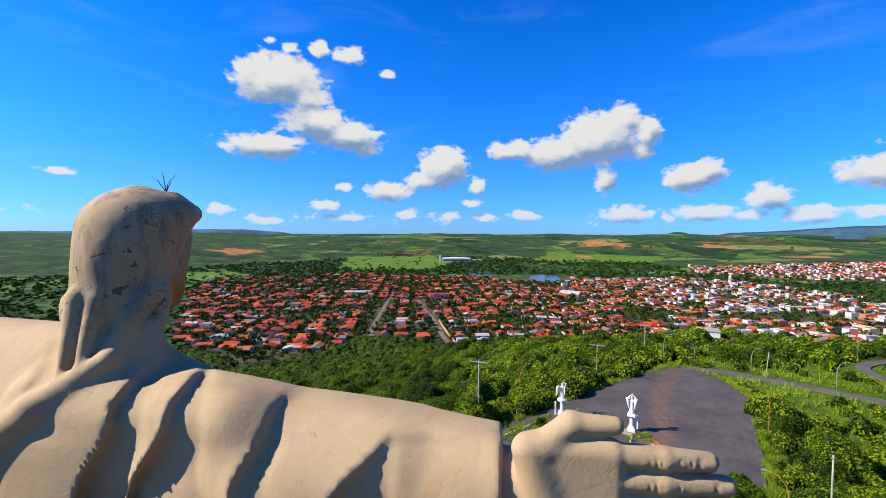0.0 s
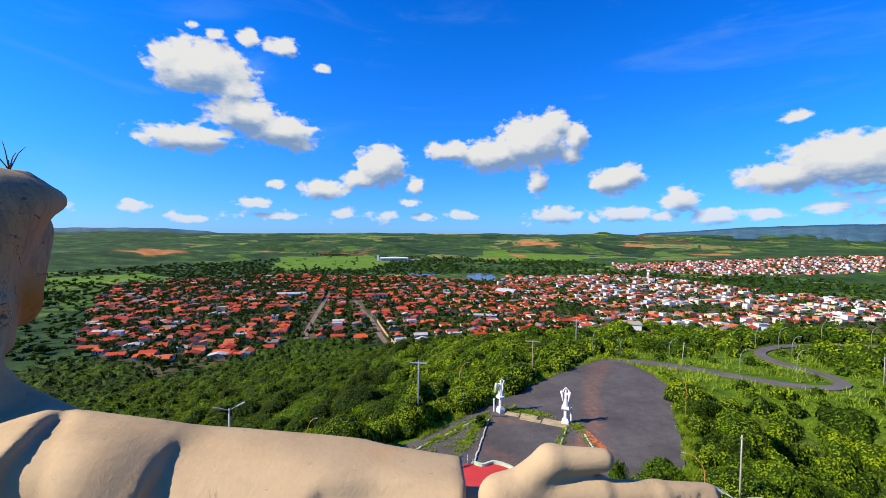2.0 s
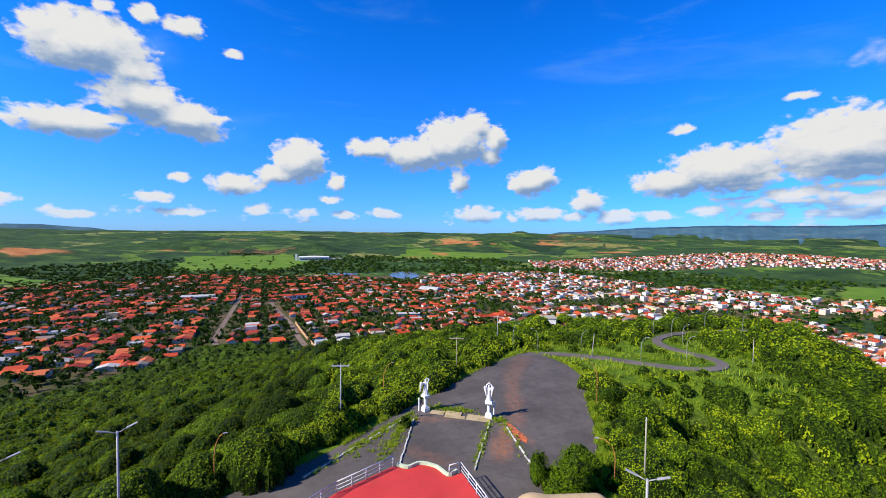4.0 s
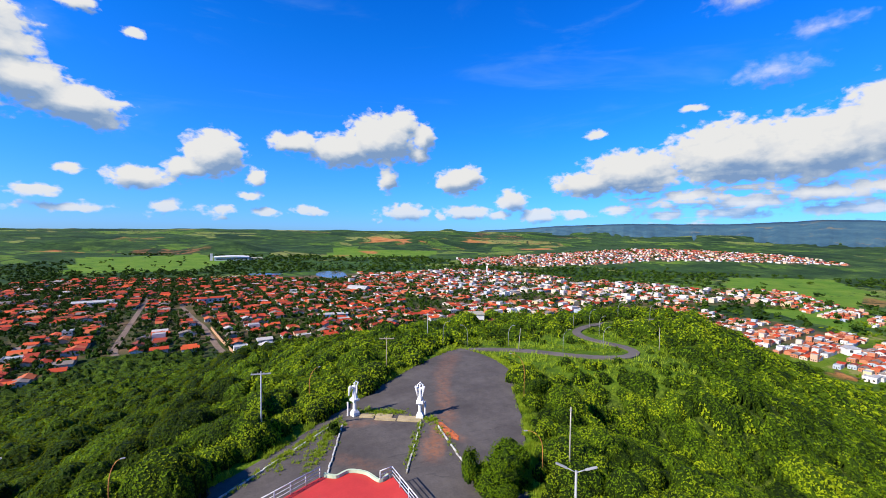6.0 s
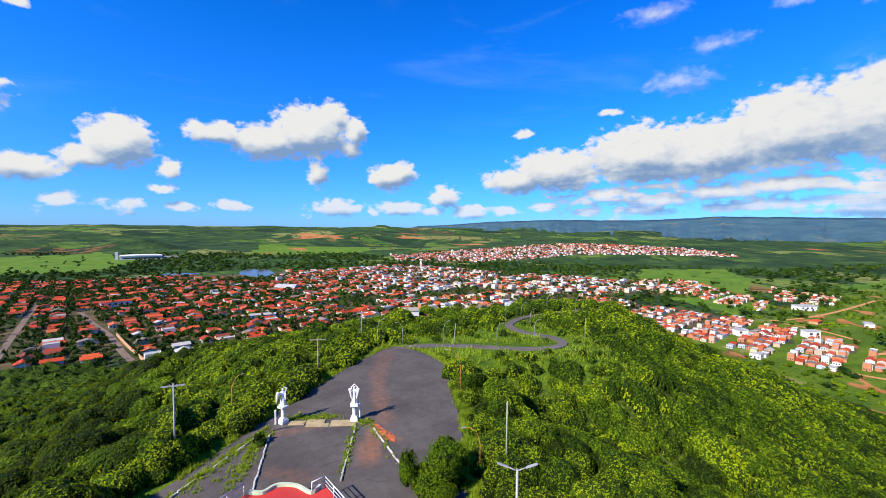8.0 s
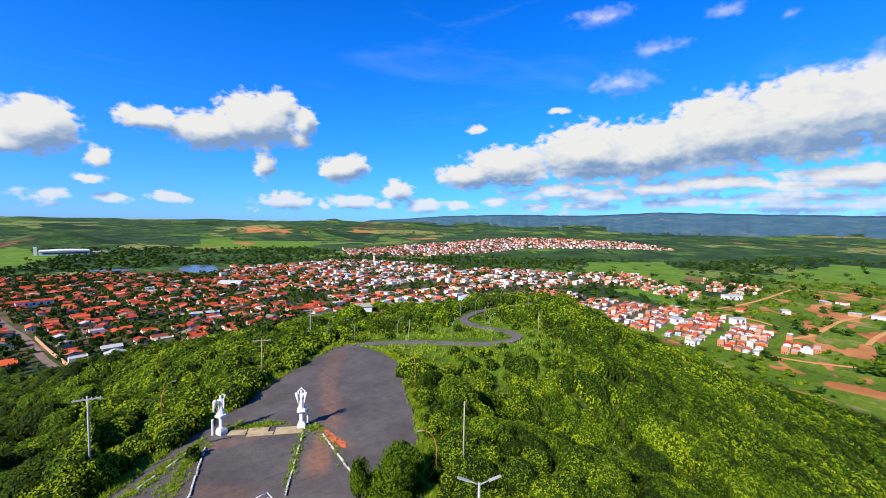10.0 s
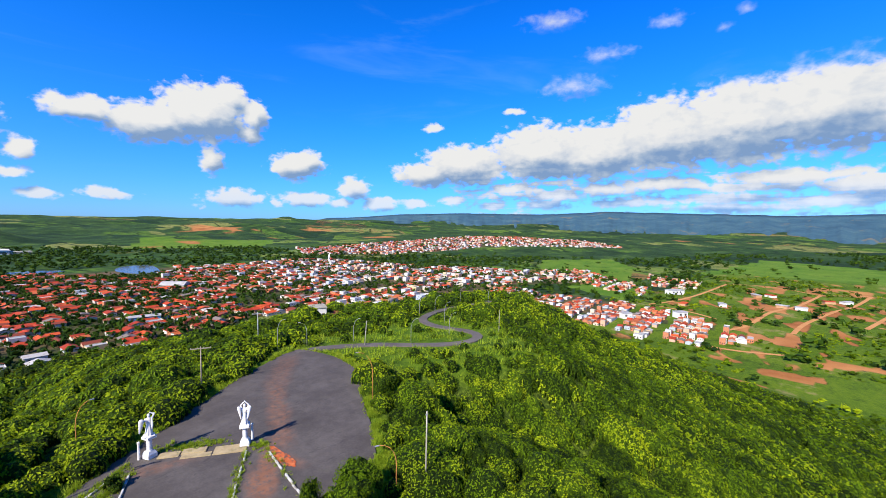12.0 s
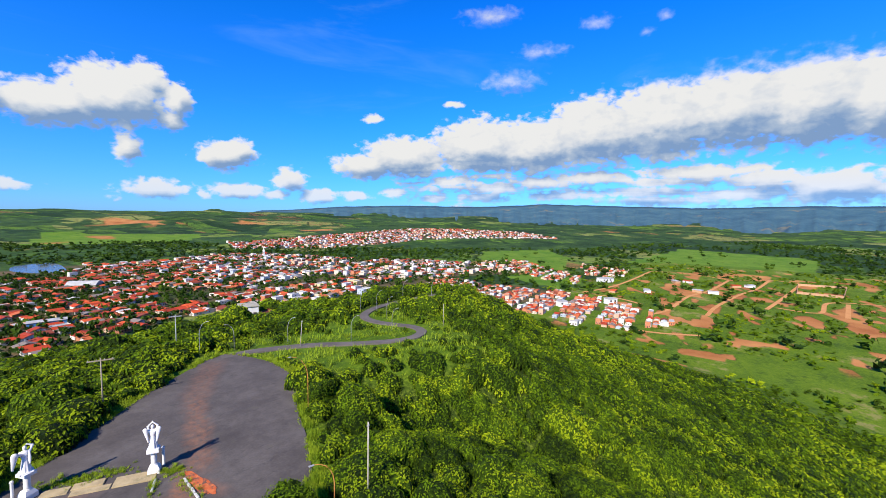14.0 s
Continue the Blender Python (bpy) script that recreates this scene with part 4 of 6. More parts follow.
def cap_d(P, a, b, ra, rb):
    a, b = np.array(a, np.float32), np.array(b, np.float32)
    d = b - a
    t = np.clip(((P - a) @ d) / float(d @ d), 0, 1)
    return np.linalg.norm(P - a - t[..., None] * d, axis=-1) - (ra + (rb - ra) * t)


def ell_d(P, c, r, turn=0.0, tilt=0.0):
    R = np.array(Euler((radians(tilt), 0, radians(turn))).to_matrix(), np.float32)
    q = ((P - np.array(c, np.float32)) @ R) / np.array(r, np.float32)
    k = np.linalg.norm(q, axis=-1)
    return (k - 1) * min(r)


def box_d(P, c, half, rnd, turn=0.0):
    R = np.array(Euler((0, 0, radians(turn))).to_matrix(), np.float32)
    q = np.abs((P - np.array(c, np.float32)) @ R) - (np.array(half, np.float32) - rnd)
    return np.linalg.norm(np.maximum(q, 0), axis=-1) + np.minimum(q.max(-1), 0) - rnd


def smin(a, b, k):
    h = np.clip(0.5 + 0.5 * (b - a) / k, 0, 1)
    return b * (1 - h) + a * h - k * h * (1 - h)


def smax(a, b, k):
    return -smin(-a, -b, k)


def grid_points(lo, hi, h):
    ax = [np.arange(lo[i], hi[i] + h, h, dtype=np.float32) for i in range(3)]
    return np.stack(np.meshgrid(*ax, indexing="ij"), -1)


def surface(F, lo, h):
    """The zero surface of a field on a grid, as vertices and quads."""
    S = F < 0
    a = S[:-1, :-1, :-1]
    same_in, same_out = a.copy(), ~a
    for dx in (0, 1):
        for dy in (0, 1):
            for dz in (0, 1):
                c = S[dx:F.shape[0] - 1 + dx, dy:F.shape[1] - 1 + dy, dz:F.shape[2] - 1 + dz]
                same_in &= c
                same_out &= ~c
    I, J, K = np.nonzero(~(same_in | same_out))
    index = np.full(a.shape, -1, np.int32)
    index[I, J, K] = np.arange(len(I))
    total, count = np.zeros((len(I), 3)), np.zeros(len(I))
    for ax in range(3):
        for o1 in (0, 1):
            for o2 in (0, 1):
                o = [0, 0, 0]
                o[(ax + 1) % 3], o[(ax + 2) % 3] = o1, o2
                e = list(o)
                e[ax] = 1
                f0, f1 = F[I + o[0], J + o[1], K + o[2]], F[I + e[0], J + e[1], K + e[2]]
                cut = (f0 < 0) != (f1 < 0)
                t = np.where(cut, f0 / np.where(cut, f0 - f1, 1), 0)
                p = np.tile(np.array(o, float), (len(I), 1))
                p[:, ax] = t
                total[cut] += p[cut]
                count[cut] += 1
    V = (np.stack([I, J, K], -1) + total / count[:, None]) * h + np.array(lo)
    Q = []
    for ax in range(3):
        u, w = (ax + 1) % 3, (ax + 2) % 3
        sl = [slice(1, -1)] * 3
        s0, s1 = list(sl), list(sl)
        s0[ax], s1[ax] = slice(0, -1), slice(1, None)
        A, B = S[tuple(s0)], S[tuple(s1)]
        idx = np.nonzero(A != B)
        base = [idx[0] + 1, idx[1] + 1, idx[2] + 1]
        base[ax] = idx[ax]

        def cell(du, dw):
            c = [base[0].copy(), base[1].copy(), base[2].copy()]
            c[u] -= du
            c[w] -= dw
            return index[c[0], c[1], c[2]]

        q = np.stack([cell(1, 1), cell(0, 1), cell(0, 0), cell(1, 0)], -1)
        flip = ~A[idx]
        q[flip] = q[flip][:, ::-1]
        Q.append(q)
    Q = np.concatenate(Q)
    return V, Q[(Q >= 0).all(1)]


def angel_mesh(kind):
    """A small robed winged figure, plain white."""
    lo, hi, h = (-1.0, -0.8, -0.05), (1.0, 0.8, 2.4), 0.03
    P = grid_points(lo, hi, h)
    d = cap_d(P, (0, 0, 0.0), (0, 0, 1.15), 0.32, 0.15)
    ang = np.arctan2(P[..., 1], P[..., 0])
    d = d - 0.022 * np.sin(ang * 9) * np.clip(1.1 - P[..., 2], 0, 1)
    d = smin(d, ell_d(P, (0, 0, 1.3), (0.27, 0.17, 0.28)), 0.1)
    d = smin(d, ell_d(P, (0, 0.02, 1.72), (0.12, 0.13, 0.16)), 0.06)
    if kind == 0:
        for s in (-1, 1):
            d = smin(d, cap_d(P, (0.24 * s, 0, 1.45), (0.32 * s, 0.12, 1.72), 0.075, 0.065), 0.05)
            d = smin(d, cap_d(P, (0.32 * s, 0.12, 1.72), (0.03 * s, 0.12, 2.02), 0.065, 0.05), 0.04)
            wing = np.minimum(cap_d(P * np.array((1, 2.2, 1), np.float32), (0.43 * s, -0.5, 1.62), (0.27 * s, -0.46, 0.62), 0.16, 0.05), 9)
            d = smin(d, wing * 0.6, 0.02)
            d = smin(d, cap_d(P, (0.14 * s, -0.1, 1.4), (0.38 * s, -0.22, 1.55), 0.06, 0.06), 0.04)
        d = np.minimum(d, cap_d(P, (0, 0.12, 2.0), (0, 0.12, 2.22), 0.025, 0.012))
    else:
        d = smin(d, cap_d(P, (0.24, 0, 1.45), (0.4, 0.1, 1.75), 0.08, 0.07), 0.05)
        d = smin(d, cap_d(P, (0.4, 0.1, 1.75), (0.1, 0.12, 1.92), 0.07, 0.05), 0.04)
        d = smin(d, cap_d(P, (-0.24, 0, 1.45), (-0.2, 0.25, 1.15), 0.08, 0.06), 0.05)
        wing = cap_d(P * np.array((1, 2.0, 1), np.float32), (-0.52, -0.5, 1.42), (-0.66, -0.5, 0.5), 0.2, 0.07)
        d = smin(d, wing * 0.6, 0.02)
        d = smin(d, cap_d(P, (-0.12, -0.1, 1.35), (-0.45, -0.24, 1.4), 0.07, 0.07), 0.05)
        d = smin(d, ell_d(P, (0.2, -0.28, 1.1), (0.1, 0.06, 0.5), -40), 0.03)
    d = np.minimum(d, box_d(P, (0, 0, 0.02), (0.4, 0.34, 0.06), 0.02))
    V, Q = surface(d, lo, h)
    return mesh_from("angel_statue", V * 1.1, Q, [WHITE], smooth=True)


for kind, at, turn in ((1, P1, -5), (0, P2, -28)):
    o = part("angel_statue", angel_mesh(kind), None)
    o.matrix_basis = pose(*at, 1.703 * 1.2, 0, 0, turn)
    tagged(o, "white winged statue " + ("with one arm raised" if kind else "with both arms raised overhead"), "statue", "statues of the plaza")

# ---------------------------------------------------------------- the great statue


# folds of the cloak, from the crest of each to the start of the next panel: height, crest x, panel x
FOLDS = [((20.3, -3.72, -3.72), (20.7, -3.6, -3.58), (20.85, -3.55, -3.46), (21.2, -3.43, -3.4), (21.75, -3.12, -3.09)),
         ((20.2, -2.98, -2.45), (20.7, -2.71, -2.38), (21.1, -2.56, -2.26), (21.6, -2.15, -2.04)),
         ((20.2, -2.5, -1.72), (20.5, -2.32, -1.74), (20.83, -2.13, -1.77), (21.14, -1.98, -1.7), (21.5, -1.72, -1.64)),
         ((20.28, -1.47, -1.16), (20.83, -1.2, -1.03), (21.2, -0.97, -0.94), (21.33, -0.92, -0.92)),
         ((20.1, -0.66, 0.02), (20.33, -0.47, 0.02), (20.6, -0.24, 0.0), (20.88, -0.03, 0.0), (20.96, 0.0, 0.0)),
         ((20.0, 1.3, 1.35), (21.0, 1.3, 1.35))]


def fold_field(P):
    """Draped cloth: each panel swells towards its crest, drops sharply and lies deep up to the next panel."""
    # the folds fan out over the curve of the back
    fan = 3.66 / (np.maximum(P[..., 1], 4.5) - 2.19)
    x, z = 0.75 + (P[..., 0] - 0.75) * fan, 22.68 + (P[..., 2] - 22.68) * fan
    x = x + 0.02 * np.sin(z * 9.0)
    out = np.zeros_like(x)
    lines = [[np.interp(z, [r[0] for r in f], [r[i] for r in f]).astype(np.float32) for i in (1, 2)] for f in FOLDS]
    for (crest, panel), (after, _), f in zip(lines, lines[1:], FOLDS):
        deep = (0.26 * (panel - crest) + 0.035 * np.clip((panel - crest) / 0.04, 0, 1)) * np.clip((f[-1][0] - z) / 0.12, 0, 1)
        back = np.clip((x - crest) / 0.08, 0, 1)
        t = np.clip((x - panel) / np.maximum(after - panel, 0.05), 0, 1)
        # the panel starts with a soft lip
        rise = 0.25 * np.clip((x - panel) / 0.1, 0, 1) + 0.75 * t
        out = np.maximum(out, deep * back * (1 - rise) * (x < after + 0.02))
    # the far front stays plain
    return out * np.clip((6.75 - 0.24 * P[..., 0] - P[..., 1]) / 0.3, 0, 1)


LATERAL, DEPTH = np.array((0.776, 0.631)), np.array((-0.631, 0.776))


def turned(s, w, z):
    """A place given across and along the head."""
    x, y = np.array((-3.12, 6.95)) + s * LATERAL + w * DEPTH
    return float(x), float(y), z


def head_field(P):
    """A head with long hair that falls straight down the neck."""
    x, y, z = P[..., 0] + 3.12, P[..., 1] - 6.95, P[..., 2]
    s, w = x * LATERAL[0] + y * LATERAL[1], x * DEPTH[0] + y * DEPTH[1]
    zs = [20.9, 21.2, 21.5, 21.8, 22.1, 22.35, 22.6, 22.8, 22.92, 23.02, 23.1, 23.17, 23.24]
    left = np.interp(z, zs, [-0.84, -0.79, -0.765, -0.745, -0.695, -0.675, -0.65, -0.625, -0.58, -0.5, -0.41, -0.29, -0.12])
    right = np.interp(z, zs, [0.2, 0.18, 0.2, 0.24, 0.28, 0.33, 0.42, 0.54, 0.58, 0.54, 0.42, 0.26, 0.04])
    deep = np.interp(z, zs, [0.42, 0.46, 0.5, 0.52, 0.54, 0.55, 0.56, 0.54, 0.5, 0.44, 0.36, 0.26, 0.1])
    mid, half = (left + right) / 2, (right - left) / 2
    h = (np.sqrt(((s - mid) / half) ** 2 + ((w - 0.04) / deep) ** 2) - 1) * np.minimum(half, deep)
    h = smax(h, z - 23.24, 0.06)
    # hair lies in strands that part towards the ends
    run = s * 13 + 1.2 * np.sin(z * 2.3) - (22.4 - z) * 2.5
    h = h - (0.03 * np.sin(run) + 0.014 * np.sin(run * 2.3 + 1)) * np.clip((22.6 - z) / 0.8, 0, 1)
    # the fringe over the brow, the cheek and the beard
    h = smin(h, cap_d(P, turned(0.3, 0.15, 23.0), turned(0.52, 0.2, 22.93), 0.2, 0.11), 0.1)
    h = smin(h, cap_d(P, turned(0.2, 0.36, 22.62), turned(0.16, 0.36, 22.0), 0.33, 0.27), 0.06)
    h = smin(h, ell_d(P, turned(0.25, 0.42, 21.92), (0.2, 0.17, 0.22), -39), 0.06)
    # locks that sweep over the shoulder
    for a, b, ra, rb in (((0.02, -0.44, 22.0), (-0.5, -0.6, 21.22), 0.1, 0.035), ((0.14, -0.36, 22.05), (-0.3, -0.62, 21.38), 0.09, 0.03),
                         ((-0.56, -0.28, 22.0), (-0.74, -0.42, 21.02), 0.12, 0.04), ((-0.4, -0.4, 22.0), (-0.6, -0.55, 21.1), 0.1, 0.035), ((0.16, -0.2, 22.0), (0.1, -0.42, 21.4), 0.1, 0.05)):
        h = smin(h, cap_d(P, turned(*a), turned(*b), ra, rb), 0.05)
    return h


def body_field(P):
    x, y, z = P[..., 0], P[..., 1], P[..., 2]
    a = radians(-13)
    u = (x + 3.5) * math.cos(a) + (y - 7.1) * math.sin(a)
    w = -(x + 3.5) * math.sin(a) + (y - 7.1) * math.cos(a)
    down = np.clip(20.8 - z, 0, 3)
    ha, hb = 1.5 + 0.2 * down, 0.98 + 0.12 * down
    d = (np.sqrt((u / ha) ** 2 + (w / hb) ** 2) - 1) * 0.95
    d = smax(d, z - 20.95, 0.6)
    # sleeves
    e = np.array((3.62, -0.91, -0.06)) / np.linalg.norm((3.62, -0.91, -0.06))
    cuff = np.array((1.03, 6.16, 20.35))
    # the sleeve is flatter on its front side
    lead = np.array((0.244, 0.97, 0), np.float32)
    S = P + np.maximum(P @ lead - 6.2, 0)[..., None] * lead * 0.65
    right = np.minimum(cap_d(S, (-2.6, 7.07, 20.52), (-1.0, 6.67, 20.44), 0.60, 0.585), cap_d(S, (-1.0, 6.67, 20.44), cuff + e * 0.5, 0.585, 0.575))
    right = smin(right, cap_d(P, (-1.7, 6.25, 20.15), (0.6, 6.12, 20.2), 0.62, 0.52), 0.15)
    right = smin(right, cap_d(P, (-2.1, 6.58, 20.46), (0.0, 6.28, 20.42), 0.63, 0.57), 0.15)
    right = smax(right, P[..., 0] - 1.05 - 0.05 * (P[..., 1] - 6.1), 0.03)
    d = smin(d, right, 0.25)
    d = smin(d, cap_d(P, (-3.9, 7.2, 20.72), (-8.6, 8.45, 20.8), 0.78, 0.6), 0.35)
    d = smin(d, ell_d(P, (-2.85, 7.05, 20.78), (0.66, 0.52, 0.5), -13), 0.12)
    d = smin(d, box_d(P, (-2.65, 6.66, 20.2), (1.5, 0.74, 1.02), 0.42, -7), 0.3)
    # cloth hanging from the sleeve to the back
    d = smin(d, cap_d(P, (-2.0, 6.5, 19.8), (-0.95, 6.25, 20.1), 0.8, 0.56), 0.25)
    d = smin(d, cap_d(P, (-2.0, 6.5, 18.6), (-2.0, 6.5, 19.8), 0.9, 0.8), 0.25)
    d = d + fold_field(P)
    # inside of the cuff
    d = smax(d, -cap_d(P, cuff - e * 0.35, cuff + e * 0.6, 0.44, 0.46), 0.03)
    # collar and the twisted band over the shoulder
    d = smin(d, cap_d(P, (-3.15, 6.75, 21.1), (-3.15, 6.75, 21.4), 0.56, 0.44), 0.2)
    d = smin(d, cap_d(P, (-2.95, 6.26, 21.4), (-3.6, 6.1, 20.92), 0.09, 0.15), 0.08)
    d = smin(d, cap_d(P, (-3.6, 6.1, 20.92), (-4.6, 6.14, 20.2), 0.15, 0.2), 0.08)
    # the shoulder slopes down from the neck to the sleeve, and off towards the chest
    over = np.maximum(y - 6.5, 0)
    slope = np.interp(x + 0.7 * over, [-3.0, -2.55, -1.95, -1.6, -1.1, -0.7, 0.0, 0.8, 1.2], [22.6, 21.6, 21.25, 21.18, 21.1, 21.06, 20.97, 20.88, 20.85])
    d = smax(d, z - slope + 0.5 * over, 0.06)
    return smin(d, head_field(P), 0.05)


def hand_field(P):
    x, y, z = P[..., 0], P[..., 1], P[..., 2]
    y0 = 5.70
    d = box_d(P, (1.60, y0 + 0.03, 20.60), (0.42, 0.125, 0.40), 0.115, -3)
    d = smin(d, cap_d(P, (1.21, y0 + 0.02, 20.89), (1.42, y0 + 0.04, 20.35), 0.125, 0.17), 0.1)
    for zb, zt, xt, r in ((20.885, 20.845, 2.76, 0.094), (20.69, 20.655, 2.90, 0.097), (20.50, 20.47, 2.82, 0.094), (20.33, 20.31, 2.6, 0.084)):
        zm = (zb + zt) / 2
        f = cap_d(P, (1.7, y0 + 0.01, zb), (2.3, y0 - 0.01, zm), r * 1.08, r * 1.03)
        f = smin(f, cap_d(P, (2.3, y0 - 0.01, zm), (xt - r, y0, zt), r * 1.03, r * 0.86), 0.03)
        front = np.clip((y0 - 0.02 - y) / 0.02, 0, 1)
        # nails, and the creases over the knuckles
        rim = np.abs(np.sqrt(((x - xt + 0.12) / 0.085) ** 4 + ((z - zt) / 0.055) ** 4) ** 0.5 - 1) * 0.055
        f = f + 0.012 * np.exp(-(rim / 0.01) ** 2) * front
        for kx in (2.22, 2.45):
            for o in (-0.045, 0.0, 0.045):
                bow = np.abs(x - kx - o - 4.5 * (z - zm) ** 2 * (-1 if o < 0 else 1 if o > 0 else 0))
                f = f + 0.011 * np.exp(-(bow / 0.0095) ** 2) * np.clip((0.062 - abs(o) * 0.5 - np.abs(z - zm)) / 0.015, 0, 1) * front
        d = smin(d, f, 0.016)
    t = cap_d(P, (1.36, y0 + 0.03, 20.93), (1.58, y0 + 0.05, 21.10), 0.12, 0.1)
    t = smin(t, cap_d(P, (1.58, y0 + 0.05, 21.10), (1.93, y0 + 0.02, 21.11), 0.1, 0.074), 0.05)
    d = smin(d, t, 0.06)
    return smin(d, cap_d(P, (1.3, y0 + 0.24, 20.5), (0.2, 6.2, 20.32), 0.27, 0.36), 0.05)


def great_statue():
    lo, h = (-9.3, 5.2, 18.4), 0.042
    V, Q = surface(body_field(grid_points(lo, (1.4, 9.3, 23.5), h)), lo, h)
    lo2, h2 = (0.1, 5.4, 19.9), 0.018
    V2, Q2 = surface(hand_field(grid_points(lo2, (3.1, 6.6, 21.5), h2)), lo2, h2)
    # the other hand, turned round
    R = np.array(Euler((0, 0, radians(194))).to_matrix())
    V3 = (V2 - [1.0, 6.1, 20.4]) * [1, -1, 1] @ R.T + [-8.6, 8.45, 20.9]
    # the robe below, in long flutes
    n, zs = 72, np.linspace(18.9, 8.6, 16)
    ang = np.arange(n) * 2 * np.pi / n
    V4 = []
    for z in zs:
        f = np.clip((18.9 - z) / 10.3, 0, 1)
        r = 1 + 0.05 * np.sin(ang * 13 + 2 * f) * f
        V4.append(np.stack([-3.5 + (1.9 + 0.5 * f) * np.cos(ang) * r, 7.1 + (1.25 + 0.8 * f) * np.sin(ang) * r, np.full(n, z)], -1))
    V4 = np.concatenate(V4)
    i, j = np.meshgrid(np.arange(15), np.arange(n), indexing="ij")
    Q4 = np.stack([i * n + j, i * n + (j + 1) % n, (i + 1) * n + (j + 1) % n, (i + 1) * n + j], -1).reshape(-1, 4)[:, ::-1]
    vs, qs, off = [], [], 0
    for a, b in ((V, Q), (V2, Q2), (V3, Q2), (V4, Q4)):
        vs.append(a)
        qs.append(b + off)
        off += len(a)
    return mesh_from("great_statue", np.concatenate(vs), np.concatenate(qs), [STATUE], smooth=True)


o = part("great_statue", great_statue(), None)
tagged(o, "huge weathered cream concrete statue with outstretched arms", "statue")
root = thing("statue_pedestal", "tall round whitewashed pedestal under the great statue", "pedestal", (-3.5, 7.1, DECK))
part("drum", lathe([(3.6, -0.05), (3.6, 0.5), (3.1, 0.6), (2.9, 7.2), (3.2, 7.35), (3.2, 7.72)], 48), WHITE, root)
twig = thing("dry_twig", "dry twigs growing from the top of the head", "plant", (-2.98, 7.15, 23.24))
for i, (dx, dz) in enumerate(((-0.14, 0.12), (-0.03, 0.2), (0.06, 0.1), (0.12, 0.16), (-0.08, 0.06))):
    part("stem", tube([(0, 0, -0.06), (dx * 0.5, 0.02 * i - 0.04, dz * 0.6), (dx, 0.03 * i - 0.06, dz)], 0.006, 0.002, 4), BARK, twig)

# ---------------------------------------------------------------- poles and lamps
def z_at(x, y):
    return float(land(np.array([x]), np.array([y]))[0])


def crossarm_pole(at, high, arm, turn, mat, label):
    root = thing("utility_pole", label, "pole", at, turn, "poles on the hill")
    part("pole", tube([(0, 0, -0.6), (0, 0, high)], 0.09, 0.06, 10), mat, root)
    beam = part("crossarm", box((-arm / 2, -0.05, high - 0.35), (arm / 2, 0.05, high - 0.22), 0.01), mat, root)
    for i in range(4):
        x = -arm / 2 + 0.12 + i * (arm - 0.24) / 3
        part("insulator", lathe([(0.03, high - 0.22), (0.045, high - 0.16), (0.02, high - 0.1)], 8, None, (x, 0)), GREY_METAL, beam)
    return root


def curved_lamp(at, high, reach, turn, mat, label):
    root = thing("street_lamp", label, "street lamp", at, turn, "lamps along the hilltop")
    pts = [(0, 0, -0.4), (0, 0, high * 0.6)] + [(reach * (1 - math.cos(t)), 0, high * 0.6 + high * 0.4 * math.sin(t)) for t in (0.3, 0.6, 0.9, 1.2, 1.5)]
    part("pole", tube(pts, 0.04, 0.025, 8), mat, root)
    part("lamp_head", box((reach * 0.93 - 0.02, -0.07, high - 0.05), (reach * 0.93 + (0.34 if reach > 0 else -0.34), 0.07, high + 0.03), 0.02) if reach > 0 else box((reach * 0.93 - 0.34, -0.07, high - 0.05), (reach * 0.93 + 0.02, 0.07, high + 0.03), 0.02), GREY_METAL, root, "grey lamp head")
    return root


def twin_lamp(at, high, turn):
    root = thing("street_lamp", "tall grey lamp post with two bright flat heads", "street lamp", at, turn, "lamps along the hilltop")
    part("pole", tube([(0, 0, -0.4), (0, 0, high)], 0.09, 0.06, 10), GREY_METAL, root)
    for s in (-1, 1):
        arm = part("arm", tube([(0, 0, high - 0.1), (0.42 * s, 0, high + 0.08)], 0.03, sides=6), GREY_METAL, root)
        o = part("lamp_head", box((-0.3, -0.09, -0.03), (0.3, 0.09, 0.03), 0.02), GREY_METAL, arm, "flat grey lamp head")
        o.matrix_basis = pose(0.7 * s, 0, high + 0.18, 0, -20 * s, 0)
    return root


def plain_post(at, high, lean, label):
    root = thing("post", label, "pole", at, 0, "poles on the hill")
    part("pole", tube([(0, 0, -0.4), (lean, 0, high)], 0.08, 0.055, 8), CONCRETE, root)
    part("bracket", box((lean - 0.12, -0.04, high - 0.3), (lean + 0.12, 0.04, high - 0.2), 0.01), GREY_METAL, root)
    return root


crossarm_pole((1.6, 52.3, z_at(1.6, 52.3)), 7.9, 2.0, -12, GREY_METAL, "grey concrete utility pole with a crossarm")
crossarm_pole((20.3, 69.4, z_at(20.3, 69.4)), 5.8, 2.4, -20, WOOD, "weathered timber utility pole with a crossarm")
crossarm_pole((33.5, 84.5, z_at(33.5, 84.5)), 6.2, 1.8, -20, GREY_METAL, "grey concrete utility pole with a crossarm")
curved_lamp((7.4, 60.5, z_at(7.4, 60.5)), 5.0, 1.2, 10, RUST, "curved yellowish steel lamp post in the scrub")
curved_lamp((33.7, 51.0, 0), 6.6, -1.9, -15, RUST, "curved rusty lamp post at the edge of the asphalt")
curved_lamp((24.9, 35.6, 0), 4.6, -1.6, -15, RUST, "curved rusty lamp post at the edge of the asphalt")
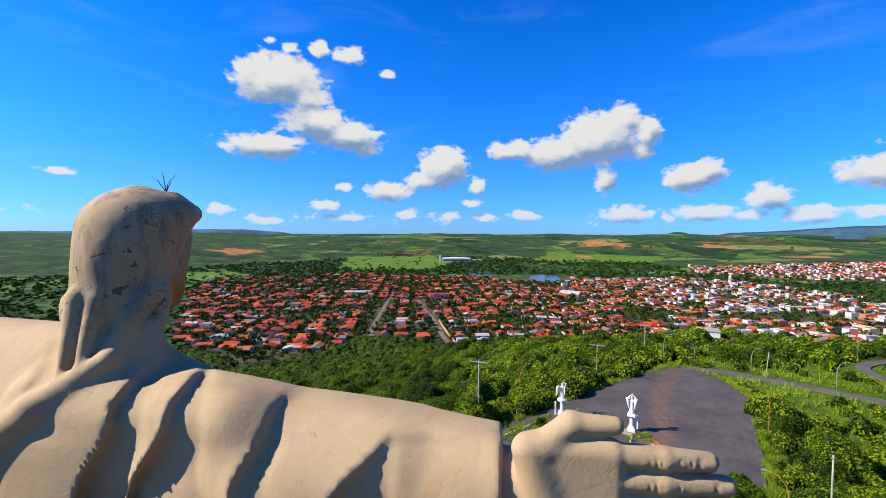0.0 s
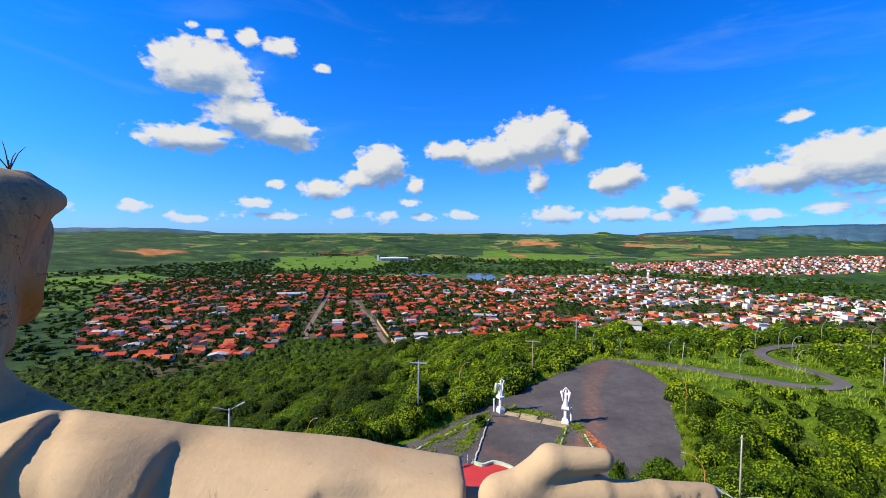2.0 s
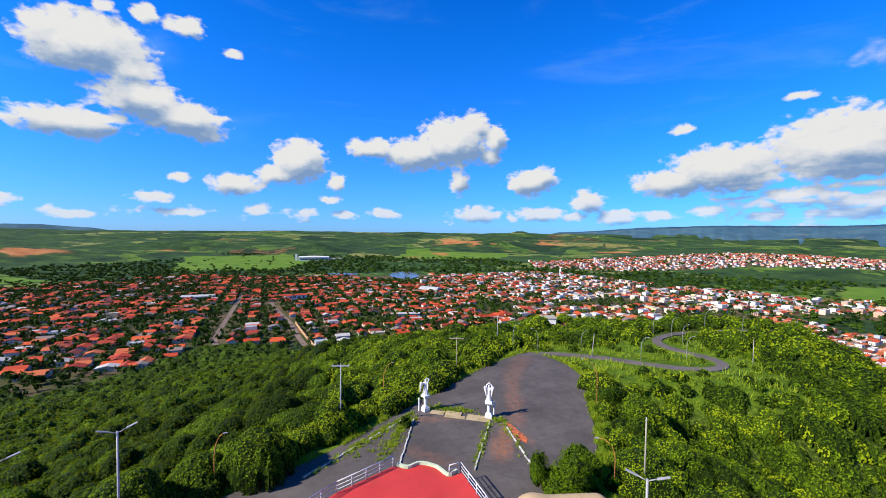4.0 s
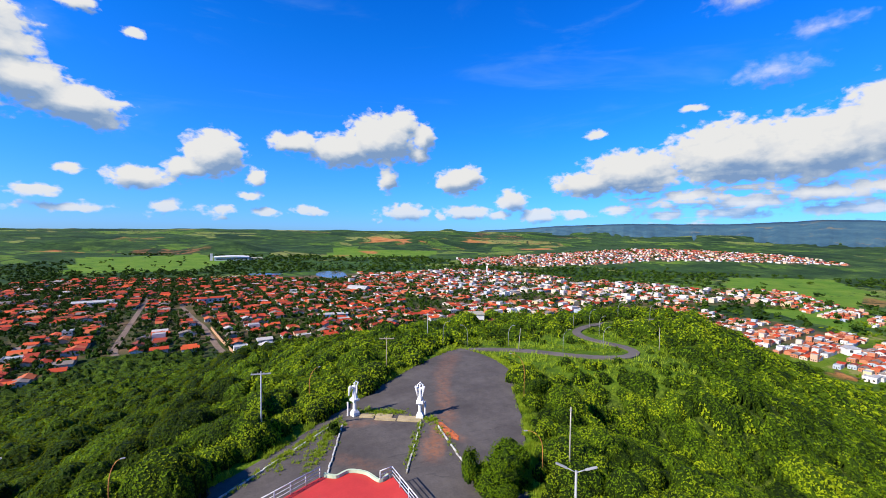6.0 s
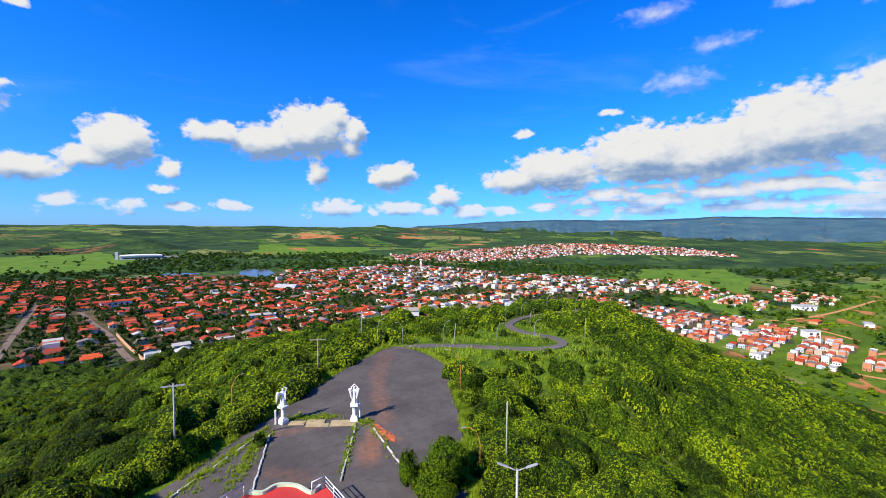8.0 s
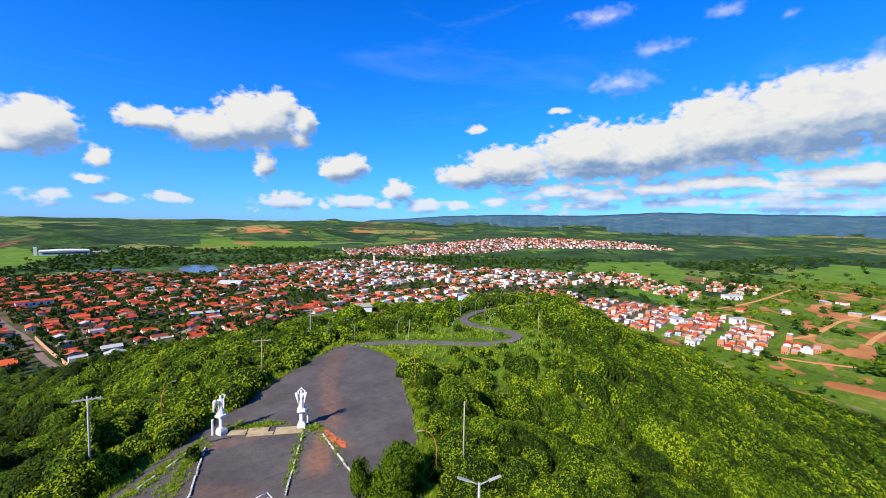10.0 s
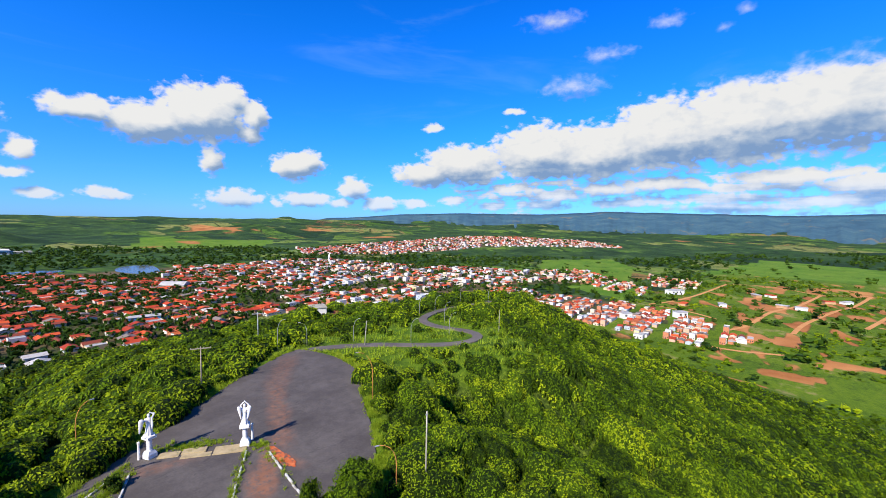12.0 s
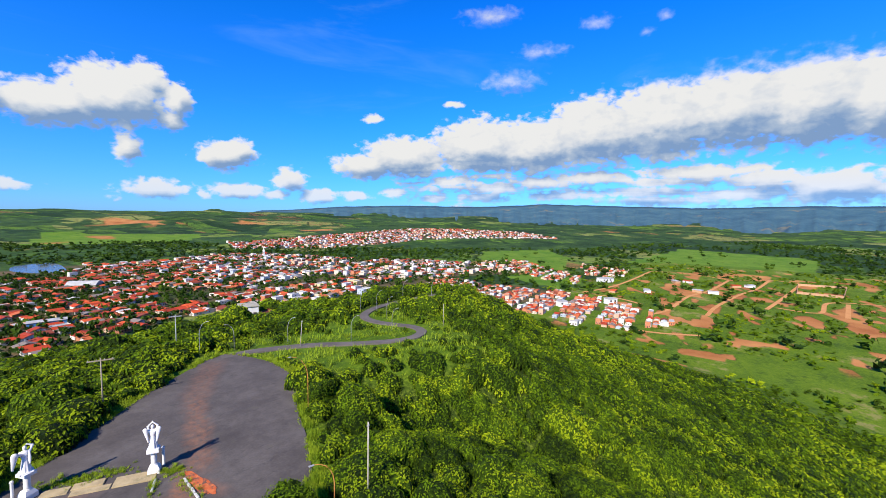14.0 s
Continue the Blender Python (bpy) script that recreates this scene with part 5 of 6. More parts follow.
for x, y, h, reach in ((39.6, 78.6, 4.2, -1.2), (35.2, 80.5, 5.0, 1.1), (54.2, 67.6, 4.4, 1.1), (63.0, 66.4, 4.4, 1.1), (69.6, 74.2, 4.6, 1.1), (73.5, 81.2, 4.6, 1.1),
                       (70.2, 83.0, 4.6, 1.2), (88.0, 86.4, 4.6, 1.1), (93.0, 80.8, 4.6, 1.1), (47.5, 76.0, 4.4, 1.0)):
    curved_lamp((x, y, z_at(x, y)), h, reach, -25, GREY_METAL, "slim curved grey street lamp beside the road")
plain_post((26.9, 34.3, z_at(26.9, 34.3)), 6.8 - z_at(26.9, 34.3), 0.05, "tall bare white concrete post among the bushes")
plain_post((47.0, 71.8, z_at(47, 71.8)), 4.4, 0.45, "leaning bare white post by the road")
plain_post((72.8, 61.8, z_at(72.8, 61.8)), 4.6, 0.0, "bare white post on the hillside")
twin_lamp((15.2, 20.55, 0), 10.9, -35)
twin_lamp((-11.7, 32.7, 0), 10.6, 25)
twin_lamp((-16.1, 30.3, 0), 10.6, 15)
curved_lamp((-9.2, 43.6, z_at(-9.2, 43.6)), 5.0 - z_at(-9.2, 43.6), 0.8, 10, RUST, "curved rusty lamp post at the edge of the asphalt")

# ---------------------------------------------------------------- plants
rng = np.random.default_rng(7)


def ball_quads(n):
    """A round cage of quads: a cube drawn out to a sphere."""
    vs, qs = [], []
    t = np.linspace(-1, 1, n + 1)
    for ax in range(3):
        for s in (-1, 1):
            off = len(vs)
            for a in t:
                for b in t:
                    p = np.zeros(3)
                    p[ax], p[(ax + 1) % 3], p[(ax + 2) % 3] = s, a, b
                    vs.append(p / np.linalg.norm(p))
            for i in range(n):
                for j in range(n):
                    q = [off + i * (n + 1) + j, off + (i + 1) * (n + 1) + j, off + (i + 1) * (n + 1) + j + 1, off + i * (n + 1) + j + 1]
                    qs.append(q if s > 0 else q[::-1])
    return np.array(vs), np.array(qs)


def bush_shape(seed, leaves, size, core=3, lobes=6, flat=0.75):
    """A bush of unit radius: a ragged dark core under many small leaf clumps."""
    g = np.random.default_rng(seed)
    cen = g.normal(size=(lobes, 3)) * [0.5, 0.5, 0.28] + [0, 0, 0.45]
    rad = g.uniform(0.34, 0.6, lobes)
    V, Q = [], []
    bv, bq = ball_quads(core)
    off = 0
    for c, r in zip(cen, rad):
        w = bv * r * 0.82 * (1 + 0.22 * g.normal(size=(len(bv), 1))) * [1, 1, flat] + c
        w[:, 2] = np.maximum(w[:, 2], -0.25)
        V.append(w)
        Q.append(bq + off)
        off += len(w)
    pick = g.choice(lobes, leaves, p=rad ** 2 / (rad ** 2).sum())
    d = g.normal(size=(leaves, 3))
    d[:, 2] = np.abs(d[:, 2]) * 0.9 - 0.25
    d /= np.linalg.norm(d, axis=1)[:, None]
    pos = cen[pick] + d * (rad[pick] * g.uniform(0.78, 1.18, leaves))[:, None] * [1, 1, flat]
    nor = d + g.normal(size=(leaves, 3)) * 0.55
    nor /= np.linalg.norm(nor, axis=1)[:, None]
    a = np.cross(nor, g.normal(size=(leaves, 3)))
    a /= np.linalg.norm(a, axis=1)[:, None]
    b = np.cross(nor, a)
    s = (size * g.uniform(0.6, 1.35, leaves))[:, None]
    long = g.uniform(1.0, 1.9, leaves)[:, None]
    quad = np.stack([pos - a * s * long, pos - b * s * 0.6 + nor * s * 0.2, pos + a * s * long, pos + b * s * 0.6 + nor * s * 0.2], 1)
    V.append(quad.reshape(-1, 3))
    Q.append(np.arange(leaves * 4).reshape(-1, 4) + off)
    return np.concatenate(V), np.concatenate(Q)


def scatter(shapes, x, y, z, scale, tall, tint):
    """Many copies of the shapes, put into one set of arrays."""
    V, Q, T, off = [], [], [], 0
    which = rng.integers(0, len(shapes), len(x))
    turn = rng.uniform(0, 2 * np.pi, len(x))
    for i, (sv, sq) in enumerate(shapes):
        k = np.nonzero(which == i)[0]
        if not len(k):
            continue
        c, s = np.cos(turn[k]), np.sin(turn[k])
        vx = sv[None, :, 0] * c[:, None] - sv[None, :, 1] * s[:, None]
        vy = sv[None, :, 0] * s[:, None] + sv[None, :, 1] * c[:, None]
        w = np.stack([vx * scale[k, None] + x[k, None], vy * scale[k, None] + y[k, None], sv[None, :, 2] * (scale[k] * tall[k])[:, None] + z[k, None]], -1)
        n = len(sv)
        V.append(w.reshape(-1, 3))
        Q.append((sq[None] + (np.arange(len(k)) * n)[:, None, None]).reshape(-1, 4) + off)
        T.append(np.repeat(tint[k], n))
        off += n * len(k)
    return np.concatenate(V), np.concatenate(Q), np.concatenate(T)


def planted(name, shapes, x, y, scale, tall, mat, label, category, sink=0.1):
    z = land(x, y) - sink * scale
    # the western growth is darker, with a cloud's shade painted into its leaf tint
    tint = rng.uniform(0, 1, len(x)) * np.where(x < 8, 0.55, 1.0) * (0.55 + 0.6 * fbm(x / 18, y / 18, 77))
    V, Q, T = scatter(shapes, x, y, z, scale, tall, np.clip(tint, 0, 0.98))
    ob = part(name, mesh_from(name, V, Q, [mat], tint=T), None)
    return tagged(ob, label, category, kind="stuff")


def jitter_grid(x0, x1, y0, y1, step):
    gx, gy = np.meshgrid(np.arange(x0, x1, step), np.arange(y0, y1, step))
    x, y = gx.ravel(), gy.ravel()
    return x + rng.uniform(-0.5, 0.5, len(x)) * step, y + rng.uniform(-0.5, 0.5, len(x)) * step


def clear(x, y, margin):
    """Places that keep off the asphalt and the road."""
    edge = line_distance(PLAZA + PLAZA[:1], x, y)
    return ~inside(PLAZA, x, y) & (edge > margin) & (line_distance(ROAD, x, y) > 2.3 + 0.7 * margin)


def eye_distance(x, y):
    return np.hypot(x - 2, y - 7)


def hill_steep(x, y):
    return (land(x, y) > VALLEY + 2.0) | ((x < 40) & (np.hypot(x, y) < 440))


garden_shapes = [bush_shape(350 + i, 11, 0.3, 1, 2) for i in range(6)]
tiny_shapes = [bush_shape(400 + i, 14, 0.3, 1, 3) for i in range(6)]


def chance(i, j, seed):
    """A number from 0 to 1 for each cell of a grid."""
    h = np.sin(i * 127.1 + j * 311.7 + seed * 74.7) * 43758.5453
    return h - np.floor(h)


def roadside(x, y):
    """1 beside the winding road, where only low shrubs stand in the grass."""
    return np.exp(-(line_distance(ROAD_LINE[:9], x, y) / 13) ** 2) * sstep(x, 38, 44)


def keep_scrub(x, y):
    """How likely a bush grows at a place."""
    ok = clear(x, y, 0.9) & hill_steep(x, y) & ~inside(TOWN, x, y)
    for st in STREETS:
        ok &= line_distance(st, x, y) > 7
    east = np.where((x > 70) & (y < 230), 0.2 + 0.8 * sstep(land(x, y) + 16 * (fbm(x / 24, y / 24, 35) - 0.5), -77, -62), 1.0)
    ok &= np.hypot((x - 62) / 9, (y - 114) / 12) > 1
    return ok * east * (1 - 0.75 * roadside(x, y))


def crowns(x, y, step, small, large, seed):
    """Height of the nearest crowns over the ground, and each crown's own chance."""
    ci, cj = np.floor(x / step), np.floor(y / step)
    high, own = np.full(x.shape, -0.5), np.zeros(x.shape)
    low = 1 - 0.5 * np.maximum(roadside(x, y), sstep(x, 70, 110) * (1 - sstep(land(x, y), -76, -62)))
    lump = (fbm(x / 0.9, y / 0.9, seed + 5) - 0.5) * 0.55
    for di in (-2, -1, 0, 1, 2):
        for dj in (-2, -1, 0, 1, 2):
            i, j = ci + di, cj + dj
            px, py = (i + 0.1 + 0.8 * chance(i, j, seed)) * step, (j + 0.1 + 0.8 * chance(i, j, seed + 1)) * step
            r = small + (large - small) * chance(i, j, seed + 2) ** 1.4
            r = r * low
            d = np.hypot(x - px, y - py) / r + lump
            near = d < 1.0
            if not near.any():
                continue
            grows = np.zeros(x.shape, bool)
            grows[near] = chance(i[near], j[near], seed + 3) < keep_scrub(px[near], py[near])
            h = np.where(grows, r * (0.2 + 0.95 * np.sqrt(np.clip(1 - d * d, 0, 1))) * (0.75 + 0.5 * chance(i, j, seed + 4)), -0.5)
            k = h > high
            high[k] = h[k]
            own[k] = chance(i, j, seed + 6)[k]
    return high, own


def canopy():
    """The scrub of the hill: crowns of bushes grown into one another, under small leaves."""
    g = np.random.default_rng(61)
    n = 560
    ang = np.radians(np.linspace(-56, 108, n))
    rad = 15 * np.exp(np.linspace(0, math.log(30), 640))
    A, R = np.meshgrid(ang, rad)
    A, R = A + g.uniform(-0.3, 0.3, A.shape) * (ang[1] - ang[0]), R * (1 + g.uniform(-0.3, 0.3, A.shape) * 0.006)
    x, y = (2 + R * np.sin(A)).ravel(), (7 + R * np.cos(A)).ravel()
    hi, own = crowns(x, y, 2.2, 0.8, 1.75, 1)
    big, own2 = crowns(x, y, 4.6, 1.3, 3.3, 21)
    big = np.where((chance(np.floor(own2 * 997), 0, 3) < 0.5) | (x < 2), big, -0.5)
    big = np.where(x < 2, big * 1.1, big * 0.85)
    k = big > hi
    hi, own = np.where(k, big, hi), np.where(k, own2, own)
    z = land(x, y) + hi + ((fbm(x / 0.8, y / 0.8, 31) - 0.5) * 0.55 + g.normal(size=x.shape) * 0.035 * np.clip(R.ravel() / 50, 0.6, 2.2)) * (hi > 0)
    m = len(rad)
    i, j = np.meshgrid(np.arange(m - 1), np.arange(n - 1), indexing="ij")
    q = np.stack([i * n + j, i * n + j + 1, (i + 1) * n + j + 1, (i + 1) * n + j], -1).reshape(-1, 4)
    q = q[(hi[q] > 0).sum(1) >= 2]
    V = np.stack([x, y, z], -1)
    idx = np.full(len(V), -1)
    keep = np.unique(q)
    idx[keep] = np.arange(len(keep))
    ob = part("hillside_scrub", mesh_from("hillside_scrub", V[keep], idx[q][:, ::-1], [CANOPY_SHADE], tint=own[keep]), None)
    tagged(ob, "dense dark green thorn scrub covering the hillside", "scrub", kind="stuff")
    # leaves over the crowns
    P = V[q]
    e1, e2 = P[:, 2] - P[:, 0], P[:, 3] - P[:, 1]
    nor = np.cross(e2, e1)
    area = np.linalg.norm(nor, axis=1)
    nor = nor / area[:, None]
    nor[nor[:, 2] < 0] *= -1
    dist = np.hypot(P[:, 0, 0] - 2, P[:, 0, 1] - 7)
    w = np.clip(area / dist ** 2, 0, np.quantile(area / dist ** 2, 0.98)) * np.clip(dist / 45, 0.35, 1)
    f = g.choice(len(q), 560000, p=w / w.sum())
    u, v = g.uniform(0, 1, (2, len(f), 1))
    Pf = P[f]
    pos = Pf[:, 0] * (1 - u) * (1 - v) + Pf[:, 1] * u * (1 - v) + Pf[:, 2] * u * v + Pf[:, 3] * (1 - u) * v
    nr = nor[f] + g.normal(size=pos.shape) * 0.33
    nr /= np.linalg.norm(nr, axis=1)[:, None]
    a = np.cross(nr, g.normal(size=pos.shape))
    a /= np.linalg.norm(a, axis=1)[:, None]
    b = np.cross(nr, a)
    s = np.clip(0.0026 * dist[f], 0.055, 0.55)[:, None] * g.uniform(0.55, 1.3, (len(f), 1))
    pos = pos + nor[f] * s * g.uniform(0.0, 1.5, (len(f), 1))
    long = g.uniform(0.9, 1.35, (len(f), 1))
    L = np.stack([pos - a * s * long, pos - b * s * 0.62 + nr * s * 0.25, pos + a * s * long, pos + b * s * 0.62 + nr * s * 0.25], 1)
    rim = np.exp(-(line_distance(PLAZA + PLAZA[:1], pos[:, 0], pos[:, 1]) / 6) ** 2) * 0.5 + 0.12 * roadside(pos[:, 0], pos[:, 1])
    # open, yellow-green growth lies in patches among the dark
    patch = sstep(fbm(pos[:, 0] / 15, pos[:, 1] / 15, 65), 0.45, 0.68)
    # west of x = 8 a cloud's shade is painted in as darker leaves
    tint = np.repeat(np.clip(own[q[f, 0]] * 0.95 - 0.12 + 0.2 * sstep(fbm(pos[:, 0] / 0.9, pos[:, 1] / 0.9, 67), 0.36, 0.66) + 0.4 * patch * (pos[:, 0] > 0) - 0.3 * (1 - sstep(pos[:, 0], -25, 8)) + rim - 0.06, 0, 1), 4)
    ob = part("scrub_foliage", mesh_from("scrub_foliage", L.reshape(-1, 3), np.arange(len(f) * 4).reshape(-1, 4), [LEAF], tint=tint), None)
    tagged(ob, "bright yellow-green leaves of the hillside scrub", "foliage", kind="stuff")


canopy()


def grass_shape(seed, blades=26):
    g = np.random.default_rng(seed)
    V = []
    for _ in range(blades):
        p = np.array([*g.normal(size=2) * 0.35, 0])
        t = g.uniform(0, 2 * np.pi)
        a, lean = np.array([math.cos(t), math.sin(t), 0]), np.array([*g.normal(size=2) * 0.35, g.uniform(0.6, 1.2)])
        w = 0.06
        V += [p - a * w, p + a * w, p + lean + a * w * 0.25, p + lean - a * w * 0.25]
    return np.array(V), np.arange(blades * 4).reshape(-1, 4)


grass_shapes = [grass_shape(500 + i) for i in range(5)]
edge = smooth_line(PLAZA, 0.32, True)
ex, ey = np.array([p.x for p in edge]), np.array([p.y for p in edge])
gx, gy = [], []
for o in range(7):
    gx.append(ex + rng.normal(0, 0.9, len(ex)))
    gy.append(ey + rng.normal(0, 0.9, len(ex)))
gx, gy = np.concatenate(gx), np.concatenate(gy)
k = (clear(gx, gy, -0.15) | (line_distance(PLAZA + PLAZA[:1], gx, gy) < 0.25)) & (gy > 20) & (fbm(gx / 3, gy / 3, 81) > 0.38)
gx, gy = gx[k], gy[k]
# tufts that grow in the joints of the plaza
for a, b, n, w in (((9.9, 54.6), (5.2, 45.0), 230, 0.45), ((10.5, 55.6), (0.5, 46.4), 120, 0.2), ((7.5, 51.5), (3.0, 46.5), 70, 0.9), ((8.6, 53.3), (-2, 43.6), 90, 0.25), ((18.9, 50.8), (13.8, 41.4), 90, 0.22), ((20.3, 49.6), (19.5, 41), 40, 0.25),
                   ((13, 56.6), (18.6, 53.6), 170, 0.45), ((19.8, 51.2), (21.0, 50.2), 50, 0.4)):
    t = rng.uniform(0, 1, n) * rng.uniform(0.3, 1, n) ** 0.3
    gx = np.concatenate([gx, a[0] + (b[0] - a[0]) * t + rng.normal(0, w, n)])
    gy = np.concatenate([gy, a[1] + (b[1] - a[1]) * t + rng.normal(0, w, n)])
rx = np.concatenate([np.array([p[0] for p in ROAD]) + rng.normal(0, 0.8, len(ROAD)) + o for o in (-3.4, 3.4)])
ry = np.concatenate([np.array([p[1] for p in ROAD]) + rng.normal(0, 0.8, len(ROAD)) + o for o in (-3.4, 3.4)])
k = clear(rx, ry, 0.0)
gx, gy = np.concatenate([gx, rx[k]]), np.concatenate([gy, ry[k]])
ok = ~((gx > 5.5) & (gx < 12.6) & (gy < 42.6))
gx, gy = gx[ok], gy[ok]
s = rng.uniform(0.16, 0.5, len(gx)) * np.where(inside(PLAZA, gx, gy), 0.6, 1.0)
V, Q, T = scatter(grass_shapes, gx, gy, np.where(inside(PLAZA, gx, gy), 0.0, land(gx, gy)), s, rng.uniform(0.7, 1.3, len(gx)), rng.uniform(0, 1, len(gx)))
tagged(part("verge_grass", mesh_from("verge_grass", V, Q, [GRASS], tint=T), None), "tufts of pale green grass along the asphalt edge", "grass", kind="stuff")


def tuft_field():
    """Long grass beside the winding road and on the eastern flank."""
    shapes = [grass_shape(540 + i, 11) for i in range(5)]
    x, y = jitter_grid(36, 130, 40, 110, 1.0)
    k = (rng.uniform(0, 1, len(x)) < 0.75 * roadside(x, y)) & clear(x, y, 0.0) & (land(x, y) > -16)
    x, y = x[k], y[k]
    V, Q, T = scatter(shapes, x, y, land(x, y), rng.uniform(0.4, 1.0, len(x)), rng.uniform(0.6, 1.1, len(x)), rng.uniform(0, 1, len(x)))
    tagged(part("roadside_grass", mesh_from("roadside_grass", V, Q, [GRASS], tint=T), None), "long bright grass beside the winding road", "grass", kind="stuff")


tuft_field()


def round_bush(seed, leaves, size, core=4):
    """A compact, round bush."""
    g = np.random.default_rng(seed)
    sv, sq = bush_shape(seed, leaves, size, core, 14)
    r = np.hypot(sv[:, 0], sv[:, 1])
    return sv * np.stack([np.tanh(r) / r, np.tanh(r) / r, np.ones(len(r))], 1) * [1.15, 1.15, 0.95], sq


def single_bush(at, scale, tall, seed, name="bush", label="round dense green bush at the edge of the asphalt", leaves=2600, size=0.032):
    root = thing(name, label, name, at)
    sv, sq = round_bush(seed, leaves, size)
    w = sv * [scale, scale, scale * tall]
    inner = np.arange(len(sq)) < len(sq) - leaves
    # the core takes the dark colour painted for shade inside the leaves
    part("crown", mesh_from("crown", w, sq, [LEAF, CANOPY_SHADE], mat_index=inner, tint=np.full(len(w), 0.55)), None, root)
    for i in range(4):
        a = i * 1.7
        part("stem", tube([(0, 0, -0.2), (0.2 * scale * math.cos(a), 0.2 * scale * math.sin(a), 0.4 * scale * tall), (0.4 * scale * math.cos(a), 0.4 * scale * math.sin(a), 0.7 * scale * tall)], 0.07, 0.03, 6), BARK, root)
    return root


single_bush((20.6, 36.3, 0), 3.0, 1.0, 901, leaves=11000, size=0.026)
single_bush((36.6, 52.6, -0.2), 2.0, 1.25, 902, label="leafy bush beside the rusty lamp post")
single_bush((9.0, 52.0, 0), 0.7, 1.2, 903, "shrub", "small shrub growing from the asphalt edge", 500, 0.05)

# ---------------------------------------------------------------- the town
GRID = radians(8.0)


def box_arrays(lo, hi):
    x0, y0, z0 = lo
    x1, y1, z1 = hi
    v = [(x0, y0, z0), (x1, y0, z0), (x1, y1, z0), (x0, y1, z0), (x0, y0, z1), (x1, y0, z1), (x1, y1, z1), (x0, y1, z1)]
    f = [(3, 2, 1, 0), (4, 5, 6, 7), (0, 1, 5, 4), (1, 2, 6, 5), (2, 3, 7, 6), (3, 0, 4, 7)]
    return np.array(v, float), np.array(f)


def joined(parts):
    V, Q, off = [], [], 0
    for v, q in parts:
        V.append(v)
        Q.append(q + off)
        off += len(v)
    return np.concatenate(V), np.concatenate(Q)


def gable_roof(w, d, z, rise, over=0.5, thick=0.18):
    """Two sloping slabs; the ridge runs along y."""
    out = []
    for s in (-1, 1):
        xe, ze = s * (w / 2 + over), z - over * rise / (w / 2)
        v = [(0, -d / 2 - over, z + rise), (xe, -d / 2 - over, ze), (xe, d / 2 + over, ze), (0, d / 2 + over, z + rise)]
        top = [(a, b, c + thick) for a, b, c in v]
        f = [(0, 1, 2, 3), (7, 6, 5, 4), (0, 4, 5, 1), (1, 5, 6, 2), (2, 6, 7, 3), (3, 7, 4, 0)]
        out.append((np.array(v + top, float), np.array(f if s < 0 else [q[::-1] for q in f])))
    return joined(out)


def house_pieces(kind, g):
    """Pieces of one house by name: walls, roof, openings. The street front faces -x."""
    w, d, z = g.uniform(9.0, 14.5), g.uniform(7.5, 9.6), g.uniform(2.7, 3.4)
    if kind == "two_storey":
        z = g.uniform(5.8, 7.0)
    walls = [box_arrays((-w / 2, -d / 2, -0.6), (w / 2, d / 2, z))]
    if kind == "gable":
        rise = g.uniform(1.1, 1.8)
        roof = gable_roof(d, w, z, rise)
        roof = (roof[0][:, [1, 0, 2]] * [1, -1, 1], roof[1])
        walls.append(box_arrays((-w / 2 + 0.02, -0.12, z - 0.1), (w / 2 - 0.02, 0.12, z + rise - 0.05)))
        walls.append(box_arrays((-w / 2 + 0.02, -d * 0.25, z - 0.1), (w / 2 - 0.02, d * 0.25, z + rise * 0.46)))
    elif kind == "street_gable":
        rise = g.uniform(1.2, 2.0)
        roof = gable_roof(w, d, z, rise)
        walls.append(box_arrays((-w * 0.25, -d / 2 + 0.02, z - 0.1), (w * 0.25, d / 2 - 0.02, z + rise * 0.46)))
    else:
        walls.append(box_arrays((-w / 2, -d / 2, z), (w / 2, -d / 2 + 0.2, z + 0.7)))
        walls.append(box_arrays((-w / 2, d / 2 - 0.2, z), (w / 2, d / 2, z + 0.7)))
        walls.append(box_arrays((-w / 2, -d / 2 + 0.2, z), (-w / 2 + 0.2, d / 2 - 0.2, z + 0.9)))
        roof = box_arrays((-w / 2 + 0.2, -d / 2 + 0.2, z), (w / 2, d / 2 - 0.2, z + 0.18))
    front = -w / 2
    openings = {"door": box_arrays((front - 0.05, -0.5, 0.0), (front + 0.1, 0.5, 2.1))}
    for i, yy in enumerate((-d * 0.3, d * 0.3)):
        openings["window_%d" % i] = box_arrays((front - 0.04, yy - 0.6, 1.0), (front + 0.1, yy + 0.6, 2.1))
    openings["window_2"] = box_arrays((-0.6, -d / 2 - 0.04, 1.0), (0.6, -d / 2 + 0.1, 2.1))
    openings["window_3"] = box_arrays((-0.6 - w * 0.25, -d / 2 - 0.04, 1.0), (0.6 - w * 0.25, -d / 2 + 0.1, 2.1))
    if kind == "two_storey":
        for i, yy in enumerate((-d * 0.3, 0.0, d * 0.3)):
            openings["window_%d" % (4 + i)] = box_arrays((front - 0.04, yy - 0.6, 3.9), (front + 0.1, yy + 0.6, 5.2))
        openings["window_7"] = box_arrays((-0.6, -d / 2 - 0.04, 3.9), (0.6, -d / 2 + 0.1, 5.2))
    return joined(walls), roof, openings, (w, d)


g = np.random.default_rng(11)
KINDS = ["gable", "gable", "gable", "street_gable", "gable", "street_gable", "gable", "flat", "two_storey", "flat"]
TYPES = [house_pieces(kd, g) for kd in KINDS]


